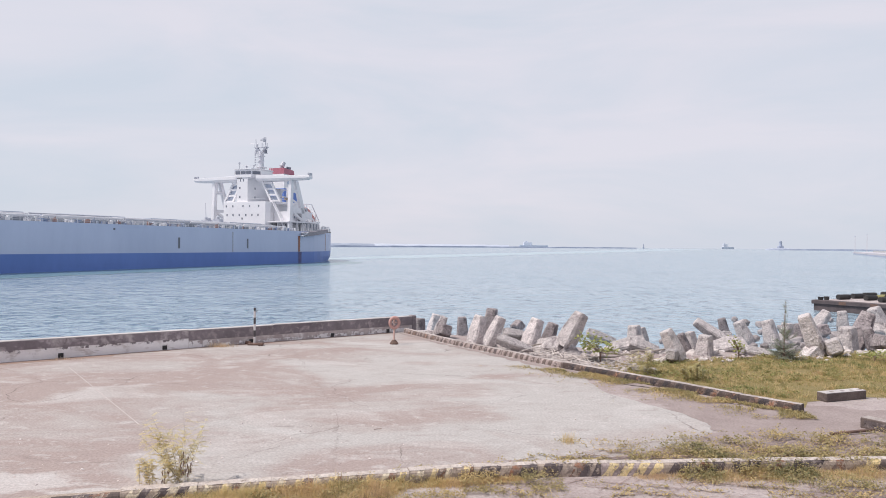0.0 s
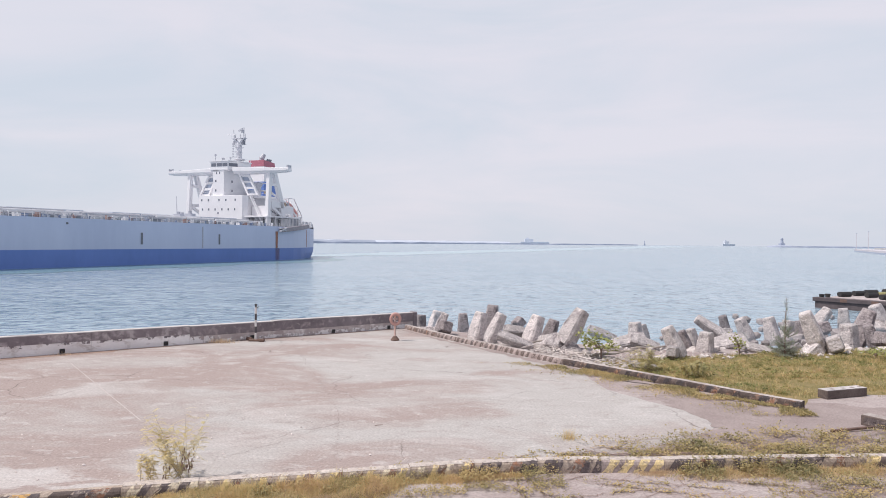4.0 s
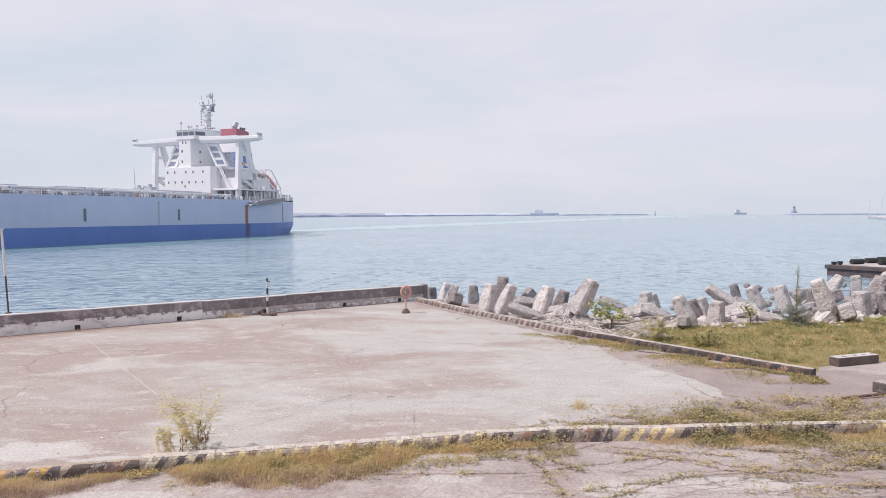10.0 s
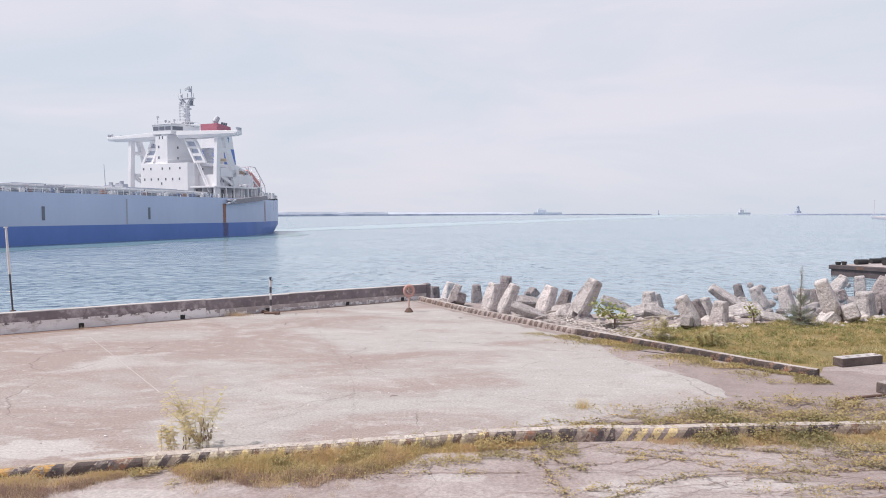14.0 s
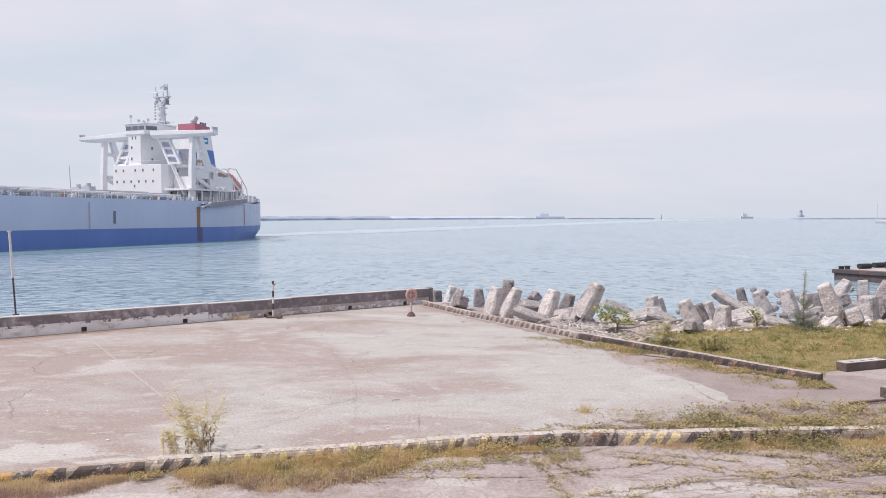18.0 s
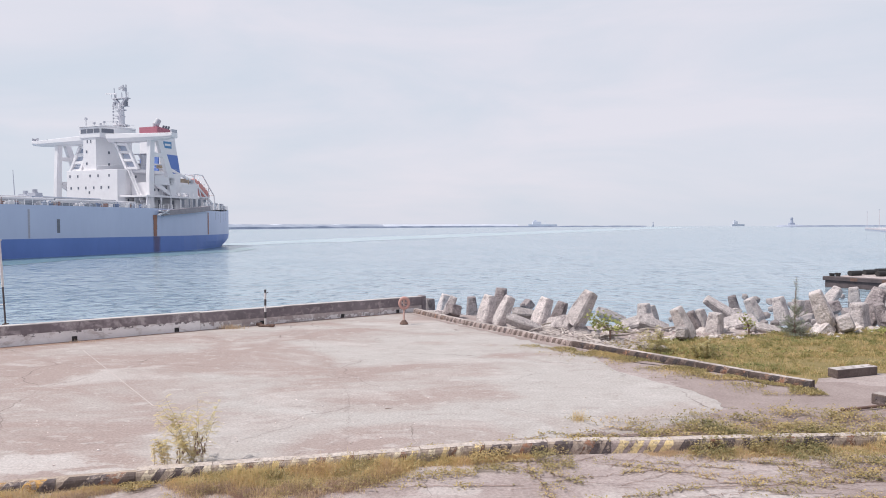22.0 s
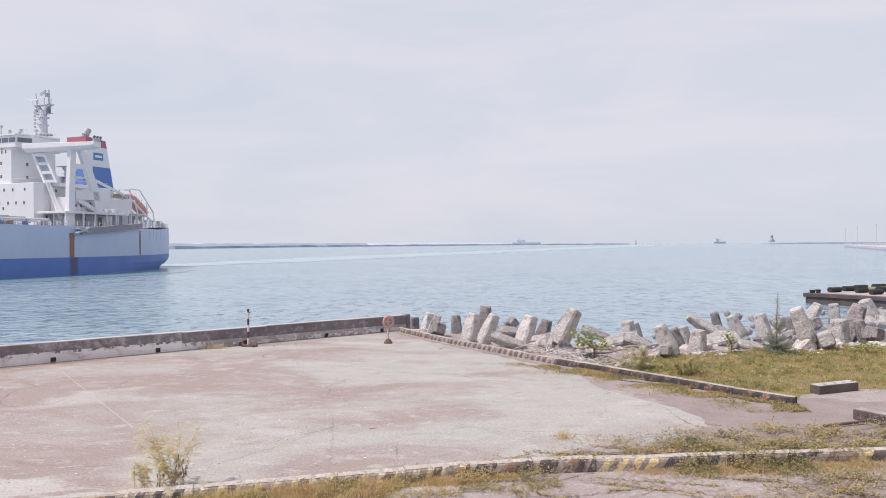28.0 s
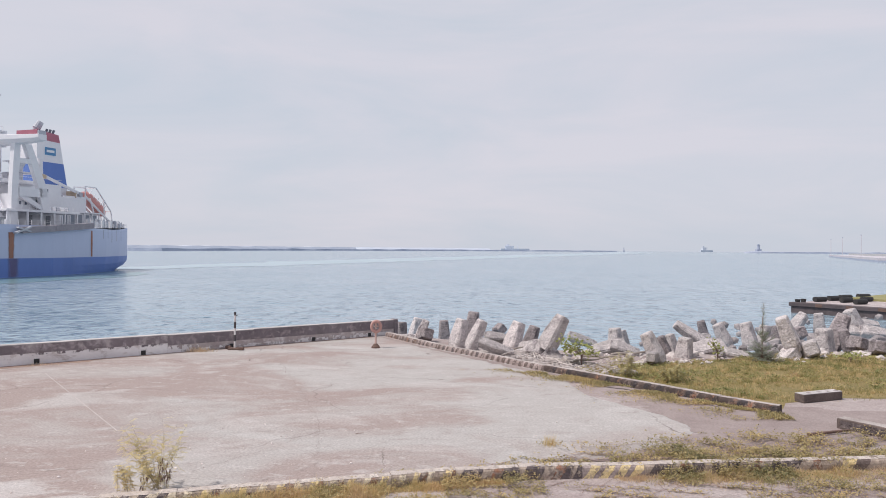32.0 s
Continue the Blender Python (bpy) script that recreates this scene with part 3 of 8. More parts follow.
HAZED_SHORE = material("hazed_shore_band", (0.74, 0.78, 0.87), (0.66, 0.7, 0.8), 0.95, big=0.02, fine=0.1, bump=0)
HAZED_HULL = material("hazed_far_hull", (0.62, 0.65, 0.72), (0.58, 0.61, 0.68), 0.8, big=0.05, fine=0.3, bump=0)
HAZED_DARK = material("hazed_tower_stone", (0.42, 0.46, 0.56), (0.36, 0.4, 0.5), 0.9, big=0.1, fine=0.6, bump=0)


# ---- mesh tools ----
class Shape:
    """Collects verts and faces of one mesh."""

    def __init__(self):
        self.v, self.f = [], []

    def add(self, verts, faces):
        o = len(self.v)
        self.v += [tuple(p) for p in verts]
        self.f += [tuple(o + i for i in q) for q in faces]
        return self

    def box(self, x0, x1, y0, y1, z0, z1, m=None):
        vs = [Vector((x, y, z)) for z in (z0, z1) for x, y in ((x0, y0), (x1, y0), (x1, y1), (x0, y1))]
        if m:
            vs = [m @ p for p in vs]
        return self.add(vs, [(3, 2, 1, 0), (4, 5, 6, 7), (0, 1, 5, 4), (1, 2, 6, 5), (2, 3, 7, 6), (3, 0, 4, 7)])

    def loft(self, rings, caps=True):
        """Rings of equal length, joined one to the next."""
        k = len(rings[0])
        vs = [p for r in rings for p in r]
        fs = []
        for i in range(len(rings) - 1):
            for j in range(k):
                a, b = i * k + j, i * k + (j + 1) % k
                fs.append((a, b, b + k, a + k))
        if caps:
            fs += [tuple(reversed(range(k))), tuple(range((len(rings) - 1) * k, len(rings) * k))]
        return self.add(vs, fs)

    def rod(self, a, b, r0, r1=None, n=8):
        a, b = Vector(a), Vector(b)
        r1 = r0 if r1 is None else r1
        z = (b - a).normalized()
        x = z.orthogonal().normalized()
        y = z.cross(x)
        ring = lambda c, r: [c + (x * math.cos(t) + y * math.sin(t)) * r for t in (2 * math.pi * i / n for i in range(n))]
        return self.loft([ring(a, r0), ring(b, r1)])

    def beam(self, a, b, w, h, up=(0, 0, 1)):
        """A square bar from a to b."""
        a, b = Vector(a), Vector(b)
        z = (b - a).normalized()
        s = z.cross(Vector(up))
        s = (s if s.length > 1e-4 else z.orthogonal()).normalized()
        t = s.cross(z)
        ring = lambda c: [c + s * w / 2 * i + t * h / 2 * j for i, j in ((-1, -1), (1, -1), (1, 1), (-1, 1))]
        return self.loft([ring(a), ring(b)])

    def mesh(self, name, mat, bevel=0.0, smooth=False):
        me = bpy.data.meshes.new(name)
        me.from_pydata(self.v, [], self.f)
        bm = bmesh.new()
        bm.from_mesh(me)
        bmesh.ops.recalc_face_normals(bm, faces=bm.faces)
        if bevel:
            bmesh.ops.bevel(bm, geom=list(bm.edges), offset=bevel, segments=1, affect="EDGES", profile=0.5)
        bm.to_mesh(me)
        bm.free()
        if smooth:
            me.polygons.foreach_set("use_smooth", [True] * len(me.polygons))
        me.materials.append(mat)
        return me


def raw_mesh(name, verts, faces, mat):
    me = bpy.data.meshes.new(name)
    me.from_pydata(verts, [], faces)
    me.materials.append(mat)
    return me


def part(name, shape, mat, parent, label="", bevel=0.0, smooth=False, at=None):
    ob = new(name, shape.mesh(name, mat, bevel, smooth) if isinstance(shape, Shape) else shape)
    ob.parent = parent
    if at:
        ob.matrix_basis = at
    if label:
        tagged(ob, label)
    return ob


def thing(name, label, category, group="", at=None, data=None, kind=""):
    ob = new(name, data)
    if at:
        ob.matrix_basis = at
    return tagged(ob, label, category, group, kind)


def setting(name, shape, mat, label="", category="", bevel=0.0):
    ob = new(name, shape.mesh(name, mat, bevel) if isinstance(shape, Shape) else shape)
    return tagged(ob, label, category, kind="structure")


# ---- sea, land and quay ----
sea = Shape()
rings_r = [0.0, 60, 150, 400, 1000, 2200, 4900]
seg = 64
sv = [(0, 0, SEA)] + [(r * math.cos(2 * math.pi * i / seg), r * math.sin(2 * math.pi * i / seg), SEA) for r in rings_r[1:] for i in range(seg)]
sf = [(0, 1 + i, 1 + (i + 1) % seg) for i in range(seg)]
for k in range(len(rings_r) - 2):
    for i in range(seg):
        a, b = 1 + k * seg + i, 1 + k * seg + (i + 1) % seg
        sf.append((a, a + seg, b + seg, b))
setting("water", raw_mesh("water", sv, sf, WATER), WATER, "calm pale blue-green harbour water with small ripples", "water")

CORNER = Vector((-1.55, 37.4, 0))          # where sea wall and side kerb meet
E1 = Vector((-0.8165, -0.5774, 0))         # along the sea wall
E2 = Vector((0.5774, -0.8165, 0))          # along the side kerb
QUAY = Matrix((( -E1.x, -E2.x, 0, CORNER.x), (-E1.y, -E2.y, 0, CORNER.y), (0, 0, 1, 0), (0, 0, 0, 1)))
# in QUAY space: x runs along the wall to its end (x <= 0 on the pad), y outwards over the water


def shore(x):
    """The y of the land's upper edge, to the sea, right of the wall."""
    pts = [(-2, 38.0), (0, 37.3), (3, 34.8), (6, 32.4), (10, 30.7), (16, 30.9), (24, 32.0), (34, 33.5), (70, 37), (140, 40)]
    for (a, p), (b, q) in zip(pts, pts[1:]):
        if a <= x <= b:
            return p + (q - p) * (x - a) / (b - a) + 0.3 * math.sin(x * 1.1)
    return 40.0


def land():
    """The flat yard and the rubble slope to the sea, one sheet."""
    s = Shape()
    top = [(-62, -150), (-62, -6), CORNER.to_2d() + 0.25 * Vector((-E2.x, -E2.y)) - 47 * Vector((-E1.x, -E1.y))]
    top.append(CORNER.to_2d() + 0.25 * Vector((-E2.x, -E2.y)))
    xs = [0.4 + i * 0.9 for i in range(75)]
    top += [Vector((x, shore(x))) for x in xs]
    top += [Vector((130, shore(68))), Vector((130, -150))]
    s.add([(p[0], p[1], -0.02) for p in top], [tuple(range(len(top)))])
    return s, top[1:-1]


def slope(edge):
    """The rough slope from the yard's edge down into the sea."""
    rows = [[(p[0], p[1], -0.02) for p in edge]]
    for k, (out, z) in enumerate(((0.7, -0.35), (1.6, -0.75), (2.6, -1.15), (5.0, -2.2))):
        row = []
        for i, p in enumerate(edge):
            if i < 3:
                row.append((p[0] - 0.02 * (k + 1), p[1] + 0.02 * (k + 1), (-0.5, -0.9, -1.5, -2.5)[k]))
            else:
                row.append((p[0] + 0.1 * out, p[1] + out + 0.4 * noise.noise((p[0], out, 0)), z + 0.3 * noise.noise((p[0] * 0.9, out, 3))))
        rows.append(row)
    n = len(edge)
    return Shape().add([q for r in rows for q in r], [(k * n + i, k * n + i + 1, (k + 1) * n + i + 1, (k + 1) * n + i) for k in range(4) for i in range(n - 1)])


flat_land, land_edge = land()
setting("shore_slope", slope(land_edge), RUBBLE, "dark rubble slope down to the water", "shore")
setting("ground", flat_land, YARD, "worn grey-brown yard surface, cracked and stained", "ground")


def in_quay(x, y, z=0.0):
    return QUAY @ Vector((x, y, z))


def pad():
    """The concrete apron inside the wall, with its rounded corner."""
    outline = [in_quay(0, 0), in_quay(-44, 0)]
    outline += [Vector((-32, 6, 0)), Vector((-9.5, 11.6, 0)), Vector((-5.6, 12.75, 0)), Vector((-1.2, 13.65, 0)), Vector((1.4, 14.25, 0)), Vector((3.3, 15.1, 0))]
    outline += [Vector((5.0, 16.15, 0)), Vector((6.3, 16.95, 0)), Vector((7.05, 17.8, 0)), Vector((7.2, 18.5, 0)), Vector((6.9, 19.6, 0)), Vector((6.2, 20.9, 0)), Vector((5.4, 22.6, 0)),
                Vector((5.3, 24.6, 0)), Vector((5.6, 26.4, 0))]
    fine = outline[:3]
    for p, q in zip(outline[2:], outline[3:] + [outline[0]]):
        n = max(1, int((q - p).length / 0.12))
        side = Vector((q.y - p.y, p.x - q.x, 0)).normalized()
        for i in range(1, n + 1):
            c = p.lerp(q, i / n)
            fine.append(c + side * (0.16 * noise.noise((c.x * 1.1, c.y * 1.1, 7)) + 0.09 * noise.noise((c.x * 4.1, c.y * 4.1, 3))))
    fine[-1] = outline[0]
    fine.pop()
    k = len(fine)
    mid = Vector((-6, 24, 0))
    foot = [p + (p - mid).normalized() * (0.16 if i > 2 else 0.0) for i, p in enumerate(fine)]
    s = Shape()
    s.add([(p.x, p.y, 0.0) for p in fine] + [(p.x, p.y, -0.021) for p in foot],
          [tuple(range(k))] + [(i, (i + 1) % k, k + (i + 1) % k, k + i) for i in range(k)])
    return s


setting("pavement", pad(), CONCRETE, "pale concrete apron with pinkish stains and cracks", "pavement")

# sea wall: white lower face, dark upper band, worn top
wall = thing("wall_sea", "low concrete sea wall, white below and black above", "wall", at=QUAY, kind="structure")
WALL_END = 0.75
for i in range(12):
    x1 = WALL_END - i * 3.9
    x0 = x1 - 3.896
    h = 0.80 + 0.012 * math.sin(i * 2.3)
    split = 0.33 if i < 3 else 0.43
    part("lower_face", Shape().box(x0, x1, 0.0, 0.36, -0.6, split), WALL_WORN if i < 3 else WALL_WHITE, wall, "eroded stained concrete" if i < 3 else "stained whitewashed concrete")
    part("dark_band", Shape().box(x0, x1, -0.012, 0.37, split + 0.002, h - 0.03), WALL_DARK if i < 3 else TAR_FLAKED, wall, "black tarred band")
    part("coping", Shape().box(x0, x1, -0.004, 0.365, h - 0.028, h), WALL_TOP, wall, "worn pale top edge")
part("end_block", Shape().box(WALL_END + 0.01, WALL_END + 0.3, -0.03, 0.42, -0.8, 0.83), WALL_DARK, wall, "dark concrete end block", bevel=0.05)
# Black blocks stand in for the shade inside the drain holes.
for x in (-0.75, -3.97, -8.12, -11.95, -15.9, -19.9, -23.9):
    part("scupper", Shape().box(x - 0.095, x + 0.095, -0.02, 0.1, 0.02, 0.2), BLACK_RUBBER, wall, "black drain opening")


def wall_sheet(name, x0, x1, z0, z1, out, mat, label):
    """A thin coat with wavering edges on the wall's inner face."""
    n = max(4, int((x1 - x0) / 0.12))
    vs = []
    for i in range(n + 1):
        x = x0 + (x1 - x0) * i / n
        vs += [(x, -out, max(0.004, z0 + 0.05 * noise.noise((x * 2.1, z0 * 9, 1)))), (x, -out, z1 + 0.09 * noise.noise((x * 1.7, z1 * 9, 5)) * (z1 < 0.33))]
    part(name, Shape().add(vs, [(2 * i, 2 * i + 2, 2 * i + 3, 2 * i + 1) for i in range(n)]), mat, wall, label)


wall_sheet("whitewash_remnant", -10.94, -10.35, 0.01, 0.329, 0.006, WASH_WORN, "flaking whitewash")
wall_sheet("whitewash_remnant", -10.34, -9.6, 0.01, 0.3, 0.006, WASH_THIN, "flaking whitewash")
wall_sheet("whitewash_remnant", -9.55, -5.0, 0.01, 0.17, 0.006, WASH_THIN, "flaking whitewash")
wall_sheet("whitewash_remnant", -4.95, 0.7, 0.01, 0.2, 0.006, WASH_THIN, "flaking whitewash")
for i in range(3, 10):
    x1 = WALL_END - i * 3.9
    wall_sheet("tar_run", x1 - 3.85, x1 - 0.05, 0.34, 0.44, 0.005, TAR_WORN, "ragged lower edge of the tar")


def strip(points, w0, w1, z, jag=0.0):
    """A thin flat strip along a line of points."""
    s, vs = Shape(), []
    pts = [Vector((p[0], p[1], 0)) for p in points]
    for i, p in enumerate(pts):
        d = (pts[min(i + 1, len(pts) - 1)] - pts[max(i - 1, 0)]).normalized()
        n = Vector((-d.y, d.x, 0))
        w = w0 + (w1 - w0) * i / max(1, len(pts) - 1)
        w *= 1 + jag * random.uniform(-1, 1)
        vs += [(p.x + n.x * w / 2, p.y + n.y * w / 2, z), (p.x - n.x * w / 2, p.y - n.y * w / 2, z)]
    return s.add(vs, [(2 * i, 2 * i + 1, 2 * i + 3, 2 * i + 2) for i in range(len(pts) - 1)])


def wander(a, b, n, amp, seed):
    """A jagged line from a to b."""
    a, b = Vector((*a, 0)), Vector((*b, 0))
    d = b - a
    nrm = Vector((-d.y, d.x, 0)).normalized()
    return [a + d * (i / n) + nrm * amp * (noise.noise((i * 0.37, seed, 0)) + 0.5 * noise.noise((i * 1.3, seed, 5))) * min(1, 4 * i / n, 4 * (n - i) / n) for i in range(n + 1)]


cracks = Shape()
for i, (a, b, amp, w) in enumerate([((-6.0, 31.2), (-4.0, 24.5), 0.5, 0.05), ((-4.0, 24.5), (-2.4, 18.8), 0.5, 0.045), ((-2.4, 18.8), (-1.9, 14.2), 0.3, 0.04),
                                    ((-7.4, 17.4), (-1.2, 18.2), 0.1, 0.04), ((-1.2, 18.2), (5.6, 19.2), 0.2, 0.035), ((-12.5, 16.6), (-7.4, 17.4), 0.15, 0.035),
                                    ((-3.2, 21.6), (3.8, 24.6), 0.5, 0.03), ((0.5, 18.4), (3.6, 15.6), 0.3, 0.03), ((2.0, 20.0), (5.8, 21.6), 0.2, 0.035),
                                    ((-4.8, 14.2), (-2.2, 17.9), 0.35, 0.03), ((-1.5, 15.6), (2.6, 16.4), 0.25, 0.03), ((-9.5, 22.5), (-3.6, 23.4), 0.3, 0.03),
                                    ((-3.0, 14.0), (-0.6, 16.8), 0.3, 0.025), ((-0.5, 14.6), (0.6, 17.6), 0.25, 0.025), ((-11.5, 29.0), (-5.8, 30.0), 0.3, 0.03)]):
    q = strip(wander(a, b, 40, amp * 0.55, i * 3.1), w * 0.26, w * 0.14, 0.004, 0.95)
    cracks.add(q.v, q.f)
tagged(new("cracks", cracks.mesh("cracks", CRACK)), "dark wandering cracks in the concrete apron", "crack", kind="stuff")
joint = thing("joint_strip", "thin pale joint filler line in the concrete apron", "joint", data=strip([(-13.2, 26.2), (-7.3, 18.0)], 0.034, 0.028, 0.005).mesh("joint_strip", CONCRETE_PALE), kind="structure")


def patch(cx, cy, rx, ry, turn, seed, z):
    """A ragged flat patch."""
    n, vs = 220, []
    for i in range(n):
        t = 2 * math.pi * i / n
        r = 1 + 0.4 * noise.noise((math.cos(t) * 1.5, math.sin(t) * 1.5, seed)) + 0.16 * noise.noise((math.cos(t) * 7, math.sin(t) * 7, seed)) + 0.06 * noise.noise((math.cos(t) * 24, math.sin(t) * 24, seed))
        x, y = rx * r * math.cos(t), ry * r * math.sin(t)
        vs.append((cx + x * math.cos(turn) - y * math.sin(turn), cy + x * math.sin(turn) + y * math.cos(turn), z))
    return vs, [tuple(range(n))]


wash = Shape()
wash.add(*patch(9.6, 19.0, 3.6, 2.0, -0.35, 4.4, -0.0155))
wash.add(*patch(9.3, 17.2, 2.7, 1.1, 0.1, 2.2, -0.0145))
wash.add(*patch(8.3, 18.2, 1.5, 1.2, 0.0, 9.3, -0.0125))
wash.add(*patch(9.4, 12.5, 3.4, 1.0, 0.12, 5.7, -0.0145))
wash.add(*patch(13.5, 18.6, 4.2, 1.5, 0.1, 7.9, -0.0135))
tagged(new("dirt_sheet", wash.mesh("dirt_sheet", DIRT_THIN)), "thin brown dirt washed over the yard beside the apron", "dirt", kind="stuff")
dirt = Shape()
dv = []
for i in range(120):
    x = -0.5 - i * 0.21
    w = 0.12 + 0.25 * max(0, noise.noise((x * 0.6, 0, 2)) + 0.3) + 0.1 * abs(noise.noise((x * 3, 1, 2))) + (0.35 if x < -14 else 0)
    a, c = in_quay(x, -0.005, 0.004), in_quay(x, -w, 0.004)
    dv += [tuple(a), tuple(c)]
dirt.add(dv, [(2 * i, 2 * i + 1, 2 * i + 3, 2 * i + 2) for i in range(119)])
tagged(new("dirt_strip", dirt.mesh("dirt_strip", DIRT)), "red-brown dirt gathered along the foot of the sea wall", "dirt", kind="stuff")


# ---- kerbs ----
KERB_PROFILE = ((0.0, 0.0, -1, 0), (0.0, 0.35, -1, 0), (0.004, 0.62, -1, 0.1), (0.018, 0.82, -0.8, 0.6), (0.05, 0.95, -0.5, 0.85), (0.1, 1.0, 0, 1), (0.18, 1.0, 0, 1), (0.25, 0.97, 0, 1), (0.26, 0.0, 1, 0))


def kerb_point(x, k, h, seed, out=0.0):
    """A point on the rounded, uneven surface of a kerb block."""
    y, z, ny, nz = KERB_PROFILE[k]
    d = out + (0.007 * noise.noise((x * 2.7 + seed, k * 0.8, 1)) + 0.006 * noise.noise((x * 9 + seed, k * 2.1, 5)) if 0 < k < 8 else 0)
    return Vector((x, y + ny * d, z * h + nz * d))


def kerb_block(name, parent, a, b, h, mats, stripes, slant=0.1, label="", stone=None, wide=0.0):
    """One kerb block from a to b (its front foot line) with worn painted bands lying on its face and over its edge."""
    a, b = Vector((*a, 0)), Vector((*b, 0))
    d = b - a
    ln, seed, t = d.length, a.x * 3.7 + a.y, h + 0.02
    m = Matrix.Translation((a.x, a.y, -0.02)) @ Matrix.Rotation(math.atan2(d.y, d.x), 4, "Z")
    xs = [0.003 + (ln - 0.006) * i / 14 for i in range(15)]
    body = part(name, Shape().loft([[kerb_point(x, k, t, seed) for k in range(9)] for x in xs]), stone or KERB_CONC, parent, label, at=m)
    for i in range(stripes):
        mat = mats[i % len(mats)]
        if mat is None:
            continue
        light = mat in (KERB_YELLOW, KERB_CREAM, KERB_GOLD)
        jit, gap = random.uniform(-0.03, 0.03), 0.012 - wide if light else random.uniform(-0.02, 0.012)
        x0 = 0.02 + (ln - 0.04) * i / stripes + jit + gap
        x1 = 0.02 + (ln - 0.04) * (i + 1) / stripes + jit - gap
        rows = random.choice((6, 7, 7)) if light and mat is not KERB_GOLD else 5
        vs = []
        for k in range(rows + 1):
            lean = slant * (0.0, 0.45, 0.8, 1.05, 1.25, 1.4, 1.6, 1.8)[k]
            e0, e1 = x0 + lean + random.uniform(-0.014, 0.014), x1 + lean + random.uniform(-0.014, 0.014)
            for j in range(5):
                vs.append(kerb_point(min(max(0.006, e0 + (e1 - e0) * j / 4), ln - 0.006), k, t, seed, 0.004))
        part("paint_band", Shape().add(vs, [(5 * k + j, 5 * k + j + 1, 5 * k + j + 6, 5 * k + j + 5) for k in range(rows) for j in range(4)]), mat, body)
    return body


def kerb_top(parent, a, b, h, mat, label):
    """Thin worn paint over the flat top of a block."""
    d = b - a
    ln, seed = d.length, a.x * 3.7 + a.y
    m = Matrix.Translation((a.x, a.y, -0.02)) @ Matrix.Rotation(math.atan2(d.y, d.x), 4, "Z")
    vs = [kerb_point(0.004 + (ln - 0.008) * i / 24, k, h + 0.02, seed, 0.006) + Vector((0, random.uniform(-0.012, 0.012) if k == 4 else 0, 0)) for i in range(25) for k in (4, 5, 6, 7)]
    part("worn_top", Shape().add(vs, [(4 * i + k, 4 * i + k + 1, 4 * i + k + 5, 4 * i + k + 4) for i in range(24) for k in range(3)]), mat, parent, label, at=m)


def along(points, step):
    """Equal steps along a bent line, end to end."""
    pts = [Vector((*p, 0)) for p in points]
    total = sum((q - p).length for p, q in zip(pts, pts[1:]))
    count = max(1, round(total / step))
    out = []
    for i in range(count + 1):
        left = total * i / count
        for p, q in zip(pts, pts[1:]):
            d = (q - p).length
            if left <= d + 1e-6:
                out.append(p + (q - p) * (left / d))
                break
            left -= d
    return out


front_kerb = thing("kerb_front", "low concrete kerb with worn yellow and black bands", "kerb", kind="structure")
fk = along([(-20.4, 8.6), (-7.69, 11.9), (-5.3, 12.5), (-2.43, 13.15), (1.2, 13.97), (3.2, 14.17), (4.7, 14.2), (7.95, 14.45), (12.5, 14.7)], 1.3)
for i in range(len(fk) - 1):
    x = fk[i].x
    if -6.6 < x < -5.5:
        mats = [KERB_BLACK, KERB_BLACK, KERB_BROWN]
    elif x < -7.4:
        mats = [KERB_GOLD, KERB_BLACK]
    elif x < -6.2:
        mats = [KERB_BROWN, KERB_BLACK, KERB_ORANGE]
    elif x < -4.3:
        mats = [KERB_CREAM, KERB_BLACK]
    elif x < 0.9:
        mats = [KERB_CREAM, None, KERB_YELLOW, KERB_ORANGE] if i % 3 else [KERB_CREAM, KERB_ORANGE, KERB_YELLOW, None]
    elif 2.6 < x < 4.5:
        mats = [KERB_YELLOW, None]
    elif x > 7.4:
        mats = [None, KERB_YELLOW, KERB_BROWN]
    else:
        mats = [KERB_BLACK, KERB_BLACK, None, KERB_ORANGE]
    h = (0.24 if x > -5.6 else 0.2) + random.uniform(-0.01, 0.012)
    kerb_block("kerb_block", front_kerb, fk[i].to_2d(), fk[i + 1].to_2d(), h, mats, 8 if -5.5 < x < 0.9 or 2.5 < x < 4.6 else 6 if x < 6 and x > 0 else 4, 0.15 if x > 2.6 or x < -4.3 else 0.1, stone=KERB_ROSE if 2.6 < x < 4.5 else KERB_TAN, wide=0.03 if 2.6 < x < 4.5 or -5.5 < x < -4.3 else 0)
    if x > -5.6:
        kerb_top(front_kerb, fk[i], fk[i + 1], h, KERB_PALE, "cream paint worn thin")

side_kerb = thing("kerb_side", "weathered concrete kerb with faded orange and black bands", "kerb", kind="structure")
sk = along([(-1.35, 37.2), (0.87, 33.05), (2.8, 30.1), (4.55, 27.25), (6.5, 24.7), (8.4, 22.2), (9.35, 20.9), (10.42, 19.66)], 1.72)
